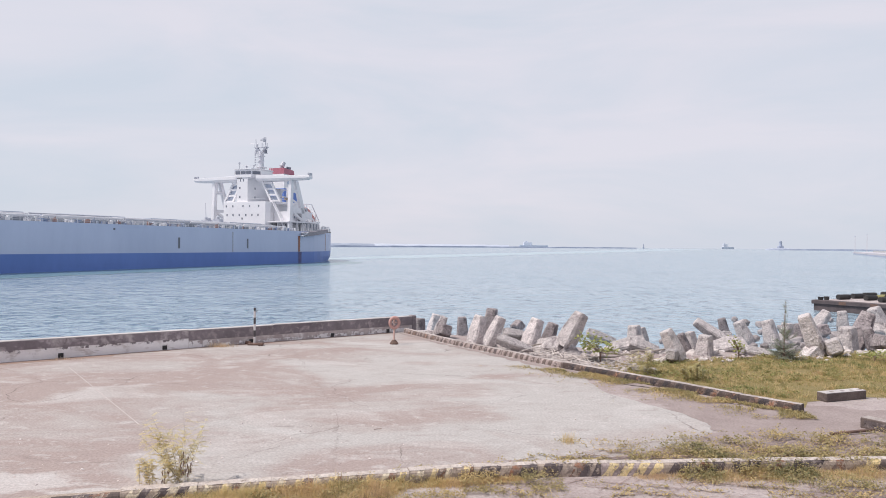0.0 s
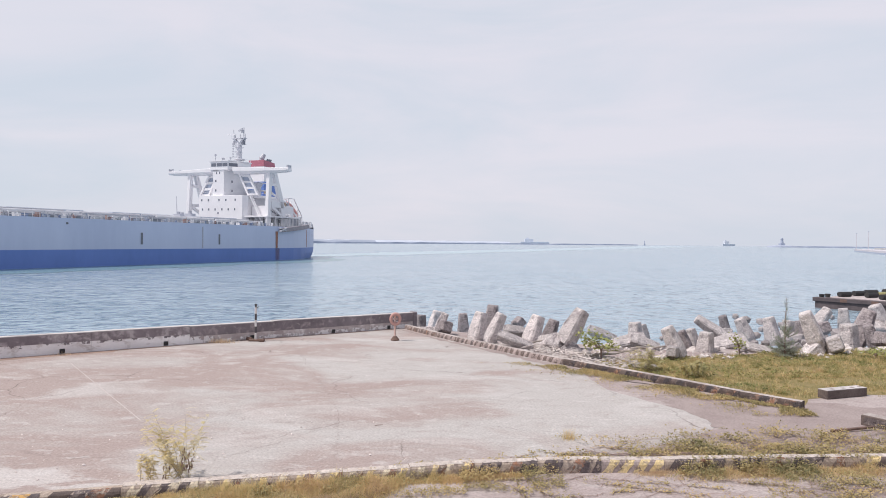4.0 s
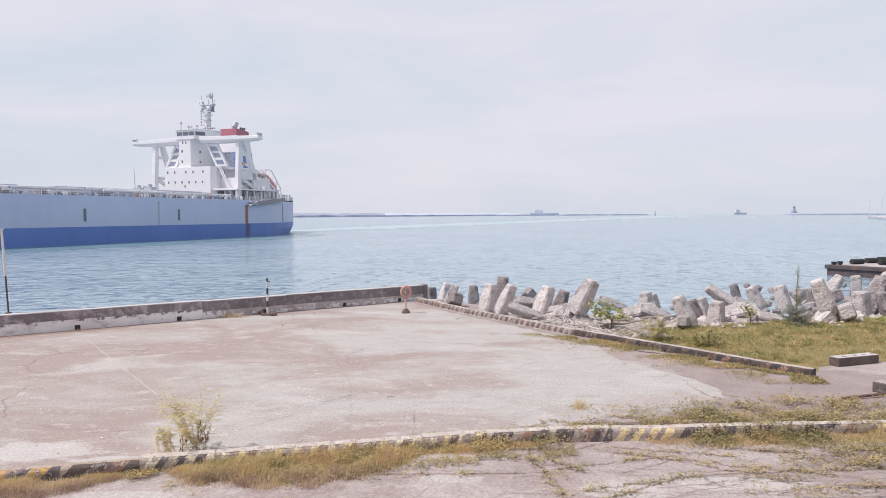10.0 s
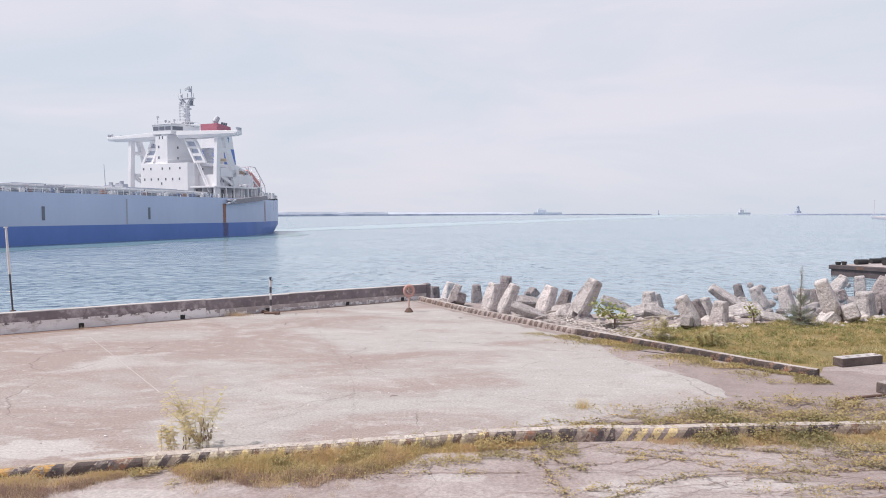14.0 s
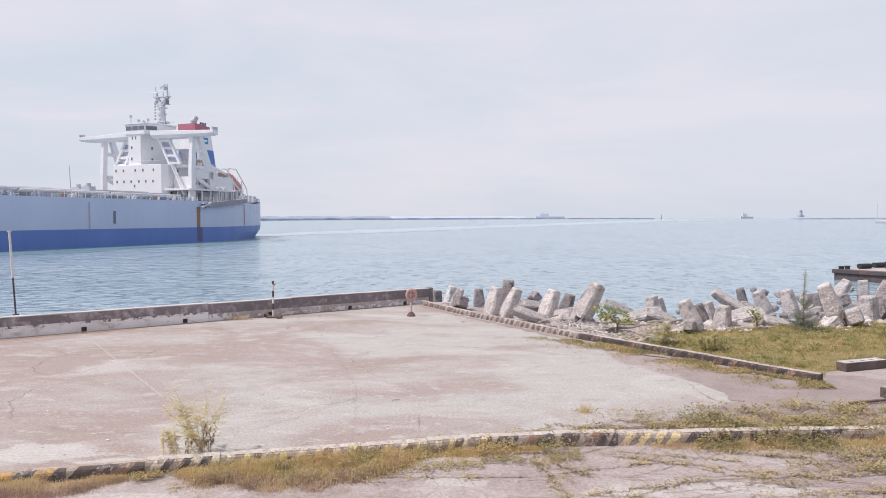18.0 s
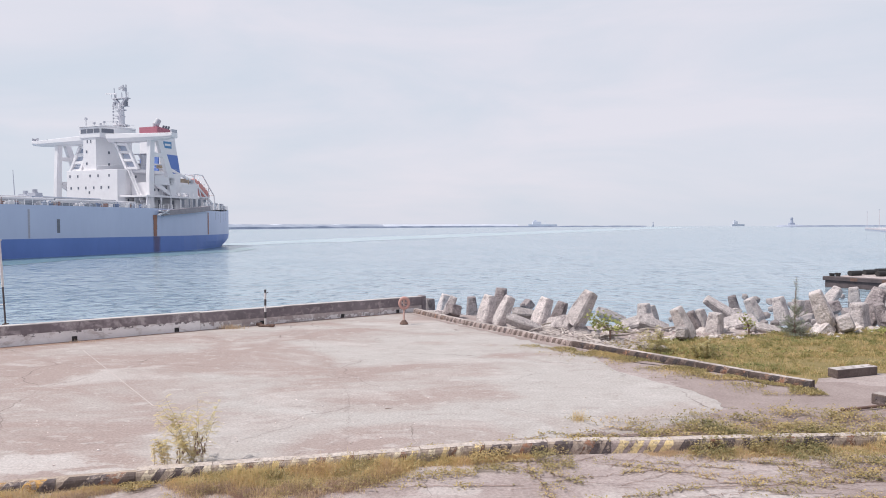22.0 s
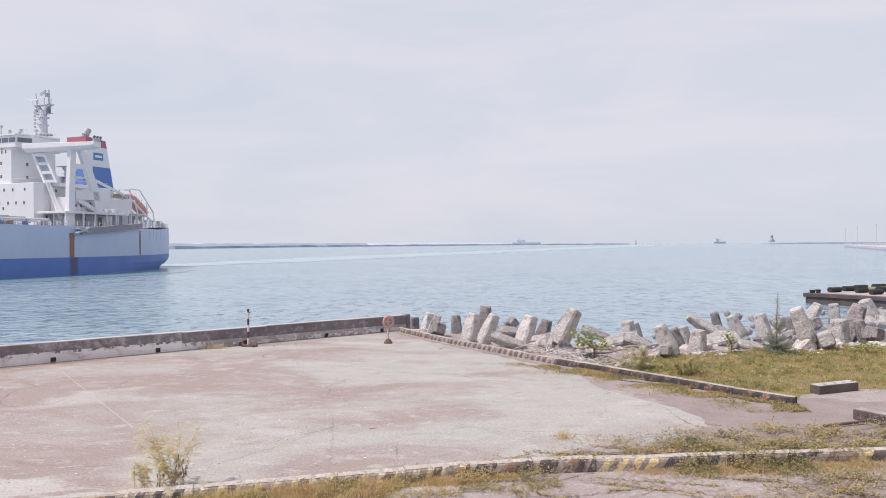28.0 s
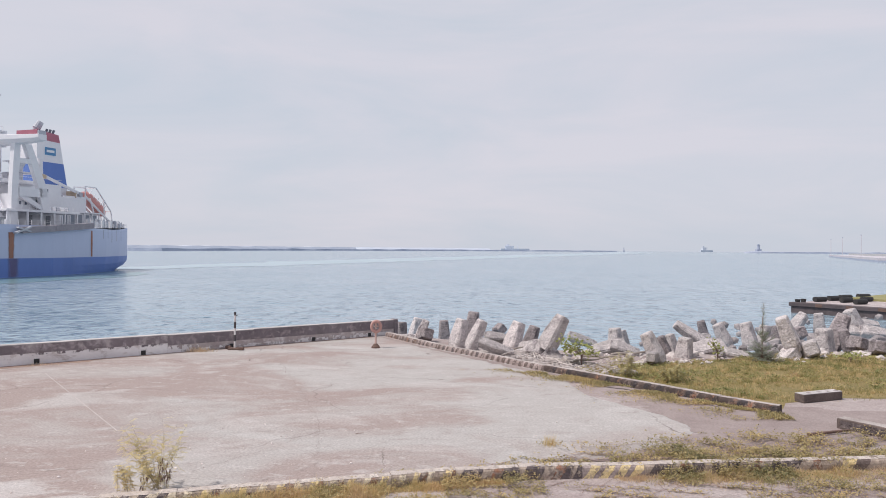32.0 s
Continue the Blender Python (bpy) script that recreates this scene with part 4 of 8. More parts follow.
for i in range(len(sk) - 1):
    h = 0.22 + random.uniform(-0.012, 0.012)
    far = i < len(sk) - 6
    mats = random.choice(([KERB_UMBER, None], [KERB_UMBER, None, KERB_BLACK, None], [KERB_UMBER, None, KERB_UMBER, KERB_ORANGE])) if far else random.choice(([None, SIDE_BLACK, None, KERB_ORANGE, SIDE_BLACK], [SIDE_BLACK, None, SIDE_ORANGE, KERB_BROWN], [KERB_UMBER, SIDE_BLACK, None, SIDE_BLACK])) if i < len(sk) - 3 else [None, SIDE_ORANGE, SIDE_BLACK, KERB_ORANGE]
    kerb_block("kerb_block", side_kerb, sk[i].to_2d(), sk[i + 1].to_2d(), h, mats, random.choice((9, 10, 11)) if far else 7, 0.08 if far else 0.12, stone=KERB_ROSE if far else SIDE_DARK)
    kerb_top(side_kerb, sk[i], sk[i + 1], h, KERB_CONC, "pale worn upper face")

random.seed(31)
foot = [p + Vector((-0.1, -0.07, 0)) for p in along([(-1.45, 37.0), (0.77, 32.95), (2.7, 30.0), (4.45, 27.15), (6.4, 24.6), (8.3, 22.1), (9.3, 20.8)], 0.3)]
tagged(new("dirt_strip", strip(foot, 0.25, 0.5, 0.0045, 0.6).mesh("dirt_strip", DIRT_THIN)), "dirt and dry leaves along the foot of the side kerb", "dirt", kind="stuff")

def kerb_line(x):
    """The y of the front kerb's foot at x."""
    for p, q in zip(fk, fk[1:]):
        if p.x <= x <= q.x:
            return p.y + (q.y - p.y) * (x - p.x) / (q.x - p.x)
    return fk[-1].y


# ---- armour units on the shore ----
def tetrapod_mesh(seed, legs=(0, 1, 2, 3)):
    """Tapered, blunt, eight-sided legs from one core, rough and chipped; a broken unit has lost some."""
    s = Shape()
    dirs = [Vector((0, 0, 1))] + [Vector((math.cos(t) * 0.943, math.sin(t) * 0.943, -0.333)) for t in (0, 2.094, 4.189)]
    for k, d in enumerate(dirs):
        if k not in legs:
            continue
        x = Vector((1, 0, 0)) if k == 0 else d.orthogonal().normalized()
        y = d.cross(x)
        rings = []
        for h, r in ((0.0, 0.56), (0.5, 0.66), (0.85, 0.64), (1.2, 0.60), (1.6, 0.56), (2.0, 0.515), (2.33, 0.475), (2.4, 0.42)):
            ring = []
            for i in range(8):
                t = 2 * math.pi * (i + 0.5) / 8 + (0.25 if i % 2 else -0.25)
                q = 1.03
                p = d * h + (x * math.cos(t) + y * math.sin(t)) * r * q
                p += p.normalized() * 0.0 + Vector(noise.noise_vector(p * 1.3 + Vector((seed * 7.3, k, 0)))) * 0.05
                p += Vector(noise.noise_vector(p * 6 + Vector((seed * 3.1, k, 4)))) * 0.022
                ring.append(p)
            rings.append(ring)
        s.loft(rings)
    return s.mesh("tetrapod", TETRA)


TETRA_MESHES = {}
for lost in ((), (1,), (2,), (3,), (2, 3), (1, 2), (1, 3), (1, 2, 3)):
    TETRA_MESHES[lost] = [tetrapod_mesh(i + 5 * len(lost), [k for k in range(4) if k not in lost]) for i in range(4 if not lost else 2)]


def tetrapod(centre, axis, leg, size, lost=(), long=1.0, dark=False):
    """An armour unit with one leg along axis and a second one along leg; lost: legs broken off or buried; long: the leg's slenderness."""
    z = Vector(axis).normalized()
    x = Vector(leg)
    x = (x - z * x.dot(z)).normalized()
    turn = Matrix((x, z.cross(x), z)).transposed().to_4x4()
    kinds = TETRA_MESHES[lost]
    ob = new("tetrapod", kinds[int(abs(centre[0] * 13 + centre[1] * 7)) % len(kinds)])
    ob.matrix_basis = Matrix.Translation(centre) @ turn @ Matrix.Diagonal((size, size, size * long, 1))
    # Shade on the unit is given by the darker colour.
    if dark:
        ob.material_slots[0].link = "OBJECT"
        ob.material_slots[0].material = TETRA_SHADED
    tagged(ob, "dark weathered concrete tetrapod, its shade put into the colour" if dark else "broken grey concrete tetrapod among the armour units" if lost else "weathered grey concrete tetrapod lying on the shore", "tetrapod", "tetrapods along the shore")


def stone_mesh(seed, mat, detail=2):
    bm = bmesh.new()
    bmesh.ops.create_icosphere(bm, subdivisions=detail, radius=0.5)
    for v in bm.verts:
        v.co *= 1 + 0.45 * noise.noise(v.co * 1.7 + Vector((seed * 5.1, 0, 0)))
        v.co += Vector(noise.noise_vector(v.co * 5 + Vector((seed, 0, 0)))) * 0.05
    me = bpy.data.meshes.new("stone")
    bm.to_mesh(me)
    bm.free()
    me.materials.append(mat)
    return me


STONES = [stone_mesh(i, ROCK, 1) for i in range(6)]
DARK_ROCK = material("wet_dark_rock", (0.4, 0.36, 0.36), (0.2, 0.18, 0.185), 0.7, big=1.5, fine=9, bump=0.6, depth=0.04, vary=0.2)
BOULDERS = [stone_mesh(i + 20, DARK_ROCK, 1) for i in range(4)]


def boulder(x, y, z, s):
    ob = new("boulder", BOULDERS[int(x * 7) % 4])
    ob.matrix_basis = pose(x, y, z, 10, -8, x * 70) @ Matrix.Diagonal((s, s * 0.9, s * 0.85, 1))
    tagged(ob, "dark wet boulder between the tetrapods", "boulder", "boulders at the water's edge")


tetrapod((-0.60, 41.56, -1.05), (0.04, 0.00, 1.00), (-0.16, -0.99, 0.00), 0.56, (1, 2, 3), dark=True)
tetrapod((-1.07, 42.37, -1.06), (0.09, 0.00, 1.00), (0.31, -0.95, 0.00), 0.51, (1, 2, 3))
tetrapod((0.12, 45.19, -1.34), (0.22, 0.00, 0.98), (-0.46, -0.89, 0.00), 0.65, (1, 2, 3))
tetrapod((0.38, 36.62, -0.07), (0.38, 0.00, 0.93), (0.60, 0.50, -0.60), 0.44, (1, 3))
tetrapod((0.59, 35.42, 0.24), (0.39, -0.88, 0.28), (0.84, 0.20, 0.54), 0.63, (1, 2, 3), 0.50, dark=True)
tetrapod((2.01, 42.38, -1.22), (-0.04, 0.00, 1.00), (0.72, -0.70, 0.00), 0.64, (1, 2, 3), dark=True)
tetrapod((2.06, 33.13, -0.11), (0.24, 0.05, 0.97), (0.00, -1.00, 0.00), 0.61, (1, 2, 3))
tetrapod((3.19, 38.57, -0.44), (0.14, 0.00, 0.99), (0.53, -0.85, 0.00), 0.68, (1, 2, 3), dark=True)
tetrapod((2.66, 32.04, 0.05), (0.40, -0.05, 0.92), (-0.31, -0.95, 0.00), 0.51, (1, 2, 3), 1.18)
tetrapod((2.93, 30.60, 0.60), (0.94, -0.10, -0.32), (0.16, -0.99, 0.00), 0.39, (1, 2, 3), 1.67)
tetrapod((3.68, 35.40, 0.20), (1.00, 0.00, -0.09), (0.16, -0.99, 0.00), 0.48, (1, 2, 3), 1.06)
tetrapod((5.18, 42.75, -0.29), (0.42, -0.89, 0.18), (1.00, 0.20, -0.08), 0.61, (1, 2, 3), 0.50, dark=True)
tetrapod((4.60, 33.30, -0.29), (0.34, 0.05, 0.94), (-0.08, -1.00, 0.00), 0.64, (1, 2, 3))
tetrapod((5.54, 34.07, -0.40), (0.33, 0.00, 0.94), (0.31, -0.95, 0.00), 0.57, (1, 2, 3), dark=True)
tetrapod((5.81, 30.49, 0.27), (0.47, 0.00, 0.88), (0.75, -0.10, -0.60), 0.68, (3,))
tetrapod((8.82, 39.40, -0.20), (0.94, 0.05, -0.33), (-0.46, -0.89, 0.00), 0.47, (1, 2, 3), 1.48)
tetrapod((10.44, 35.73, -0.88), (-0.05, 0.00, 1.00), (0.08, -1.00, 0.00), 0.63, (1, 2, 3))
tetrapod((11.37, 37.19, -0.64), (-0.19, 0.00, 0.98), (-0.31, -0.95, 0.00), 0.42, (1, 2, 3))
tetrapod((9.88, 32.47, 0.18), (-0.98, -0.10, -0.19), (-0.31, -0.95, 0.00), 0.65, (1, 2, 3))
tetrapod((9.12, 32.27, 0.16), (0.96, -0.10, -0.26), (0.46, -0.89, 0.00), 0.57, (1, 2, 3))
tetrapod((10.20, 28.66, 0.00), (-0.43, 0.05, 0.90), (-0.08, -1.00, 0.00), 0.53, (1, 2, 3), 1.05)
tetrapod((9.82, 28.43, 0.26), (-0.44, -0.89, 0.11), (0.84, 0.20, 0.54), 0.45, (1, 2, 3), 0.50)
tetrapod((11.46, 31.17, -0.10), (-0.38, 0.00, 0.92), (0.16, -0.99, 0.00), 0.37, (1, 2, 3), 1.06, dark=True)
tetrapod((12.38, 32.86, -0.39), (-0.22, 0.00, 0.98), (-0.31, -0.95, 0.00), 0.45, (1, 2, 3))
tetrapod((11.74, 30.22, -0.66), (0.07, -0.05, 1.00), (0.03, -1.00, 0.00), 0.63, (1, 2, 3))
tetrapod((14.27, 33.56, 0.00), (-0.81, 0.16, 0.57), (-0.16, -0.99, 0.00), 0.48, (1, 2, 3), 1.60)
tetrapod((18.39, 43.52, -1.16), (-0.24, 0.00, 0.97), (0.40, -0.91, 0.00), 0.59, (1, 2, 3), dark=True)
tetrapod((15.94, 38.05, -0.31), (-0.11, -0.92, 0.38), (0.84, 0.20, 0.54), 0.57, (1, 2, 3), 0.50)
tetrapod((16.46, 36.17, -0.39), (-0.43, 0.05, 0.90), (-0.24, -0.97, 0.00), 0.55, (1, 2, 3))
tetrapod((14.15, 31.74, 0.23), (-0.98, -0.10, -0.16), (-0.16, -0.99, 0.00), 0.73, (1, 2, 3))
tetrapod((13.43, 30.49, 0.15), (0.98, -0.10, -0.15), (0.60, -0.80, 0.00), 0.46, (1, 2, 3), 1.43)
tetrapod((17.81, 36.31, -0.56), (-0.21, 0.10, 0.97), (-0.08, -1.00, 0.00), 0.61, (1, 2, 3))
tetrapod((19.89, 39.29, -1.23), (0.11, 0.00, 0.99), (-0.46, -0.89, 0.00), 0.69, (1, 2, 3))
tetrapod((20.08, 38.11, -0.58), (-0.09, 0.00, 1.00), (0.24, -0.97, 0.00), 0.46, (1, 2, 3), dark=True)
tetrapod((16.69, 30.19, 0.29), (-0.39, 0.00, 0.92), (-0.60, -0.20, -0.60), 0.65, (2, 3))
tetrapod((24.59, 45.08, -0.73), (0.65, 0.10, 0.76), (-0.16, -0.99, 0.00), 0.68, (1, 2, 3))
tetrapod((20.61, 37.36, 0.10), (0.12, -0.93, 0.35), (0.48, 0.20, 0.88), 0.66, (1, 2, 3), 0.50, dark=True)
tetrapod((26.80, 45.33, -1.15), (-0.09, 0.00, 1.00), (0.31, -0.95, 0.00), 0.72, (1, 2, 3))
tetrapod((20.12, 33.68, -1.00), (-0.06, -0.05, 1.00), (-0.24, -0.97, 0.00), 0.78, (1, 2, 3))
tetrapod((17.41, 30.34, 0.32), (-0.38, -0.91, 0.16), (0.91, 0.20, -0.42), 0.71, (1, 2, 3), 0.50)
tetrapod((21.10, 34.87, -0.43), (0.38, 0.00, 0.92), (0.16, -0.99, 0.00), 0.83, (1, 2, 3), dark=True)
tetrapod((27.08, 41.55, -0.67), (-0.38, 0.05, 0.92), (-0.16, -0.99, 0.00), 0.80, (1, 2, 3))
tetrapod((21.64, 33.99, -0.44), (-0.34, 0.00, 0.94), (0.46, -0.89, 0.00), 0.54, (1, 2, 3), dark=True)
tetrapod((22.10, 34.59, 0.10), (0.73, -0.11, -0.68), (-0.31, -0.95, 0.00), 0.41, (1, 2, 3))
tetrapod((26.06, 41.32, -0.20), (1.00, -0.05, 0.01), (-0.31, -0.95, 0.00), 0.63, (1, 2, 3))
tetrapod((32.06, 49.64, -0.58), (1.00, 0.00, -0.06), (0.31, -0.95, 0.00), 0.63, (1, 2, 3))
tetrapod((20.39, 32.12, 0.35), (0.33, -0.94, 0.11), (0.84, 0.20, 0.54), 0.64, (1, 2, 3), 0.50, dark=True)
tetrapod((26.65, 41.08, -0.14), (0.99, -0.11, -0.11), (-0.46, -0.89, 0.00), 0.72, (1, 2, 3))
tetrapod((20.93, 31.09, 0.28), (-0.22, -0.95, 0.22), (0.60, 0.20, -0.80), 0.62, (1, 2, 3), 0.50, dark=True)
tetrapod((27.76, 38.92, -0.85), (-0.25, 0.00, 0.97), (0.16, -0.99, 0.00), 0.74, (1, 2, 3))
boulder(21.60, 49.78, -0.46, 0.61)
boulder(21.24, 47.27, -0.43, 0.68)
boulder(21.82, 46.50, -0.46, 0.61)
boulder(19.40, 41.17, -0.31, 0.48)
boulder(17.02, 36.61, -0.09, 0.53)
boulder(14.97, 32.45, 0.07, 0.45)
boulder(15.46, 32.39, 0.08, 0.47)
boulder(13.44, 30.24, 0.14, 0.48)
boulder(17.88, 34.10, -0.05, 0.40)
boulder(21.98, 43.98, -0.40, 0.51)
boulder(11.96, 36.35, -0.27, 0.34)
boulder(10.80, 31.35, 0.02, 0.32)
boulder(17.31, 32.27, 0.10, 0.51)
boulder(17.67, 44.18, -0.43, 0.45)
boulder(28.61, 50.06, -0.49, 0.54)
boulder(33.55, 51.00, -0.37, 0.59)
boulder(35.53, 52.39, -0.33, 0.68)
boulder(22.54, 34.88, 0.12, 0.56)


def scatter_joined(name, meshes, places, mat, label, category):
    """Many small stones in one mesh."""
    vs, fs = [], []
    for p, m in places:
        me = random.choice(meshes)
        o = len(vs)
        vs += [tuple(m @ v.co) for v in me.vertices]
        fs += [tuple(o + i for i in q.vertices) for q in me.polygons]
    return tagged(new(name, raw_mesh(name, vs, fs, mat)), label, category, kind="stuff")


def rand_m(x, y, z, size, flat=0.6):
    s = size * random.uniform(0.5, 1.3)
    return ((x, y), Matrix.Translation((x, y, z)) @ Euler([random.uniform(-0.4, 0.4), random.uniform(-0.4, 0.4), random.uniform(0, 6.3)]).to_matrix().to_4x4() @ Matrix.Diagonal((s, s * random.uniform(0.5, 1), s * flat, 1)))


random.seed(5)
places = []
for i in range(520):
    u, w = random.random(), random.random()
    x = 2.6 + u * 7.0 + w * 1.2
    y = 33.0 - 1.45 * (x - 1.2) + 0.6 + w * 3.8
    if y < 25.4 + 0.35 * (x - 6):
        continue
    places.append(rand_m(x, y, 0.0, 0.3 * (0.4 + random.random() ** 2)))
scatter_joined("rubble", STONES, places, ROCK, "pale broken stones and shells strewn behind the kerb", "rubble")
places = []
for i in range(480):
    x = random.uniform(7.0, 36)
    d = random.gauss(0.2, 0.9)
    y = shore(x) + d - 0.3
    places.append(rand_m(x, y, -0.05 - 0.4 * max(0, d - 0.3), 0.16 + 0.5 * random.random() ** 3, 0.7))
for i in range(150):
    x = random.uniform(6.6, 12.5)
    y = 28.2 + random.random() * 2.8
    places.append(rand_m(x, y, 0.0, 0.1 + 0.45 * random.random() ** 4, 0.6))
scatter_joined("rubble", STONES, places, ROCK, "grey broken stones between the tetrapods", "rubble")
for i in range(26):
    x = 0.6 + i * 1.55 + random.uniform(-0.5, 0.5)
    ob = new("boulder", BOULDERS[i % 4])
    s = random.uniform(0.8, 1.6)
    ob.matrix_basis = pose(x, shore(x) + random.uniform(2.2, 4.2), -0.95, random.uniform(-20, 20), random.uniform(-20, 20), random.uniform(0, 360)) @ Matrix.Diagonal((s, s, s * 0.75, 1))
    tagged(ob, "dark wet boulder at the water's edge", "boulder", "boulders at the water's edge")

for x, y, z, s in ((20.0, 38.2, -0.5, 1.3), (21.4, 38.6, -0.6, 1.2), (23.0, 39.2, -0.5, 1.4), (13.9, 33.2, -0.4, 0.9), (17.6, 33.6, -0.4, 1.0), (18.4, 36.4, -0.5, 1.1), (24.4, 36.4, -0.4, 1.2), (11.4, 33.6, -0.6, 0.9), (8.6, 33.4, -0.7, 0.8), (26.4, 39.0, -0.5, 1.3)):
    ob = new("boulder", BOULDERS[int(x * 3) % 4])
    ob.matrix_basis = pose(x, y, z, 10, -8, x * 50) @ Matrix.Diagonal((s, s * 0.9, s * 0.8, 1))
    tagged(ob, "dark wet boulder at the water's edge", "boulder", "boulders at the water's edge")

random.seed(17)
places = []
for i in range(150):
    x = random.uniform(-9.5, 6.0)
    y = kerb_line(x) + 0.35 + 6.5 * random.random() ** 2
    places.append(rand_m(x, y, 0.006, 0.02 + 0.05 * random.random() ** 3, 0.6))
scatter_joined("crumbs", STONES, places, ROCK, "small loose concrete crumbs on the apron", "crumbs")
for x, y, a, ln in ((-1.35, 17.6, 0.35, 0.2),):
    thing("stick", "dry brown stick lying on the apron", "stick", data=Shape().rod((x, y, 0.014), (x + ln * math.cos(a), y + ln * math.sin(a), 0.018), 0.008, 0.005, 6).mesh("stick", TWIG))

# bleached timber among the rubble
for a, b, r in (((3.6, 30.6, 0.16), (4.9, 30.9, 0.3), 0.06), ((6.4, 28.2, 0.1), (8.3, 28.9, 0.2), 0.05), ((7.2, 29.6, 0.12), (8.6, 29.4, 0.14), 0.045), ((8.6, 30.2, 0.1), (10.4, 30.6, 0.16), 0.06)):
    log = Shape()
    a, b = Vector(a), Vector(b)
    d = b - a
    rings = []
    for i in range(6):
        c = a + d * i / 5 + Vector((0, 0, 0.03 * math.sin(i * 1.7)))
        rr = r * (1 - 0.08 * i)
        rings.append([c + Vector((-d.y, d.x, 0)).normalized() * rr * math.cos(t) + Vector((0, 0, 1)) * rr * math.sin(t) for t in (k * math.pi / 4 for k in range(8))])
    thing("driftwood", "bleached driftwood log among the rubble", "driftwood", "driftwood", data=log.loft(rings).mesh("driftwood", DRIFT))

random.seed(9)
pile = Shape()
for i in range(190):
    w, u = random.random(), random.random()
    x = 3.4 + u * 5.6
    y = 33.4 - 1.45 * (x - 1.2) + w * 2.6
    if y < 25.6 + 0.35 * (x - 6):
        continue
    a, ln = random.uniform(0, 3.14), random.uniform(0.2, 0.9)
    z = random.uniform(0.03, 0.16)
    d = Vector((math.cos(a), math.sin(a), random.uniform(-0.12, 0.25))) * ln
    pile.rod((x, y, z), Vector((x, y, z)) + d, random.uniform(0.012, 0.035), 0.01, 5)
tagged(new("driftwood_litter", pile.mesh("driftwood_litter", PALE_WOOD)), "heap of bleached sticks and litter behind the kerb", "driftwood", kind="stuff")

# loose concrete beams
beam = thing("concrete_beam", "loose concrete kerb beam with square slots on top", "concrete beam", at=pose(11.95, 21.05, 0, 0, 0, 19.5))
# Dark sides and pale top also put the fall of light into colour.
part("body", Shape().box(0, 1.64, 0, 0.36, -0.02, 0.238), KERB_BROWN, beam, "dirt-stained sides, darkened for shade as well", bevel=0.015)
part("top_face", Shape().box(0.01, 1.63, 0.008, 0.352, 0.2385, 0.25), WALL_TOP, beam, "pale worn top, kept lighter as the lit face")
for x in (0.3, 0.75, 1.1, 1.45):
    part("slot", Shape().box(x, x + 0.12, 0.1, 0.2, 0.252, 0.258), CRACK, beam, "dark slot")
beam = thing("concrete_beam", "broken concrete kerb beam beside weeds", "concrete beam", at=pose(11.15, 18.1, 0, 0, 0, -60))
# Shaded sides and lit top are again set apart by colour.
part("body", Shape().box(0, 2.6, 0, 0.34, -0.02, 0.25), KERB_BROWN, beam, "dirt-stained sides, darkened for shade as well", bevel=0.02)
part("top_face", Shape().box(0.03, 2.58, 0.015, 0.33, 0.2505, 0.262), KERB_CONC, beam, "pale worn top, kept lighter as the lit face")
part("paint_band", Shape().box(0.1, 2.5, -0.004, 0.0, 0.03, 0.2), KERB_BLACK, beam, "worn black paint")
thing("timber", "dark weathered timber lying in the weeds", "timber", data=Shape().beam((9.9, 17.25, 0.04), (11.2, 17.6, 0.06), 0.08, 0.06).mesh("timber", RUST_STEEL, 0.01))

# ---- lifebuoy stand, posts ----
stand = thing("lifebuoy_stand", "faded orange lifebuoy on a rusty post with a foot plate", "lifebuoy", at=pose(-1.63, 32.83, 0, 0, 0, 12))
part("base", Shape().loft([[Vector((0.2 * k * math.cos(t), 0.2 * k * math.sin(t), z)) for t in (i * math.pi / 6 for i in range(12))] for k, z in ((1, 0), (1, 0.05), (0.4, 0.2))]), RUST_STEEL, stand, "rusty cone foot")
part("post", Shape().rod((0, 0, 0.15), (0, 0, 1.1), 0.045), RING_PALE, stand, "faded pink painted post")
ring = Shape()
R1, R2 = 0.215, 0.068
rv = [[(math.cos(a) * (R1 + R2 * math.cos(b)), -0.1 + R2 * math.sin(b), 1.0 + 1.1 * math.sin(a) * (R1 + R2 * math.cos(b))) for b in (j * math.pi / 5 for j in range(10))] for a in (i * math.pi / 14 for i in range(28))]
ring.add([p for r in rv for p in r], [(i * 10 + j, i * 10 + (j + 1) % 10, ((i + 1) % 28) * 10 + (j + 1) % 10, ((i + 1) % 28) * 10 + j) for i in range(28) for j in range(10)])
buoy = part("lifebuoy", ring, RING_RED, stand, "faded orange ring", smooth=True)
part("bracket", Shape().box(-0.26, 0.26, -0.035, -0.015, 0.97, 1.03).box(-0.03, 0.03, -0.035, -0.015, 0.72, 1.3), RING_PALE, stand, "faded pink bracket behind the ring")
part("grab_line", Shape().rod((-0.2, -0.1, 1.2), (-0.03, -0.12, 0.92), 0.012, n=5).rod((-0.03, -0.12, 0.92), (0.17, -0.1, 0.86), 0.012, n=5), POST_WHITE, stand, "thin pale line")

mark = thing("marker_post", "black and white banded steel post with a small lamp", "marker post", at=pose(-7.92, 32.27, 0))
part("base", Shape().box(-0.28, 0.28, -0.2, 0.2, 0, 0.08), RUST_STEEL, mark, "rusty base plate", bevel=0.02)
for i in range(5):
    part("band", Shape().rod((0, 0, 0.08 + i * 0.29), (0, 0, 0.08 + (i + 1) * 0.29), 0.05), POST_BLACK if i % 2 else POST_WHITE, mark)
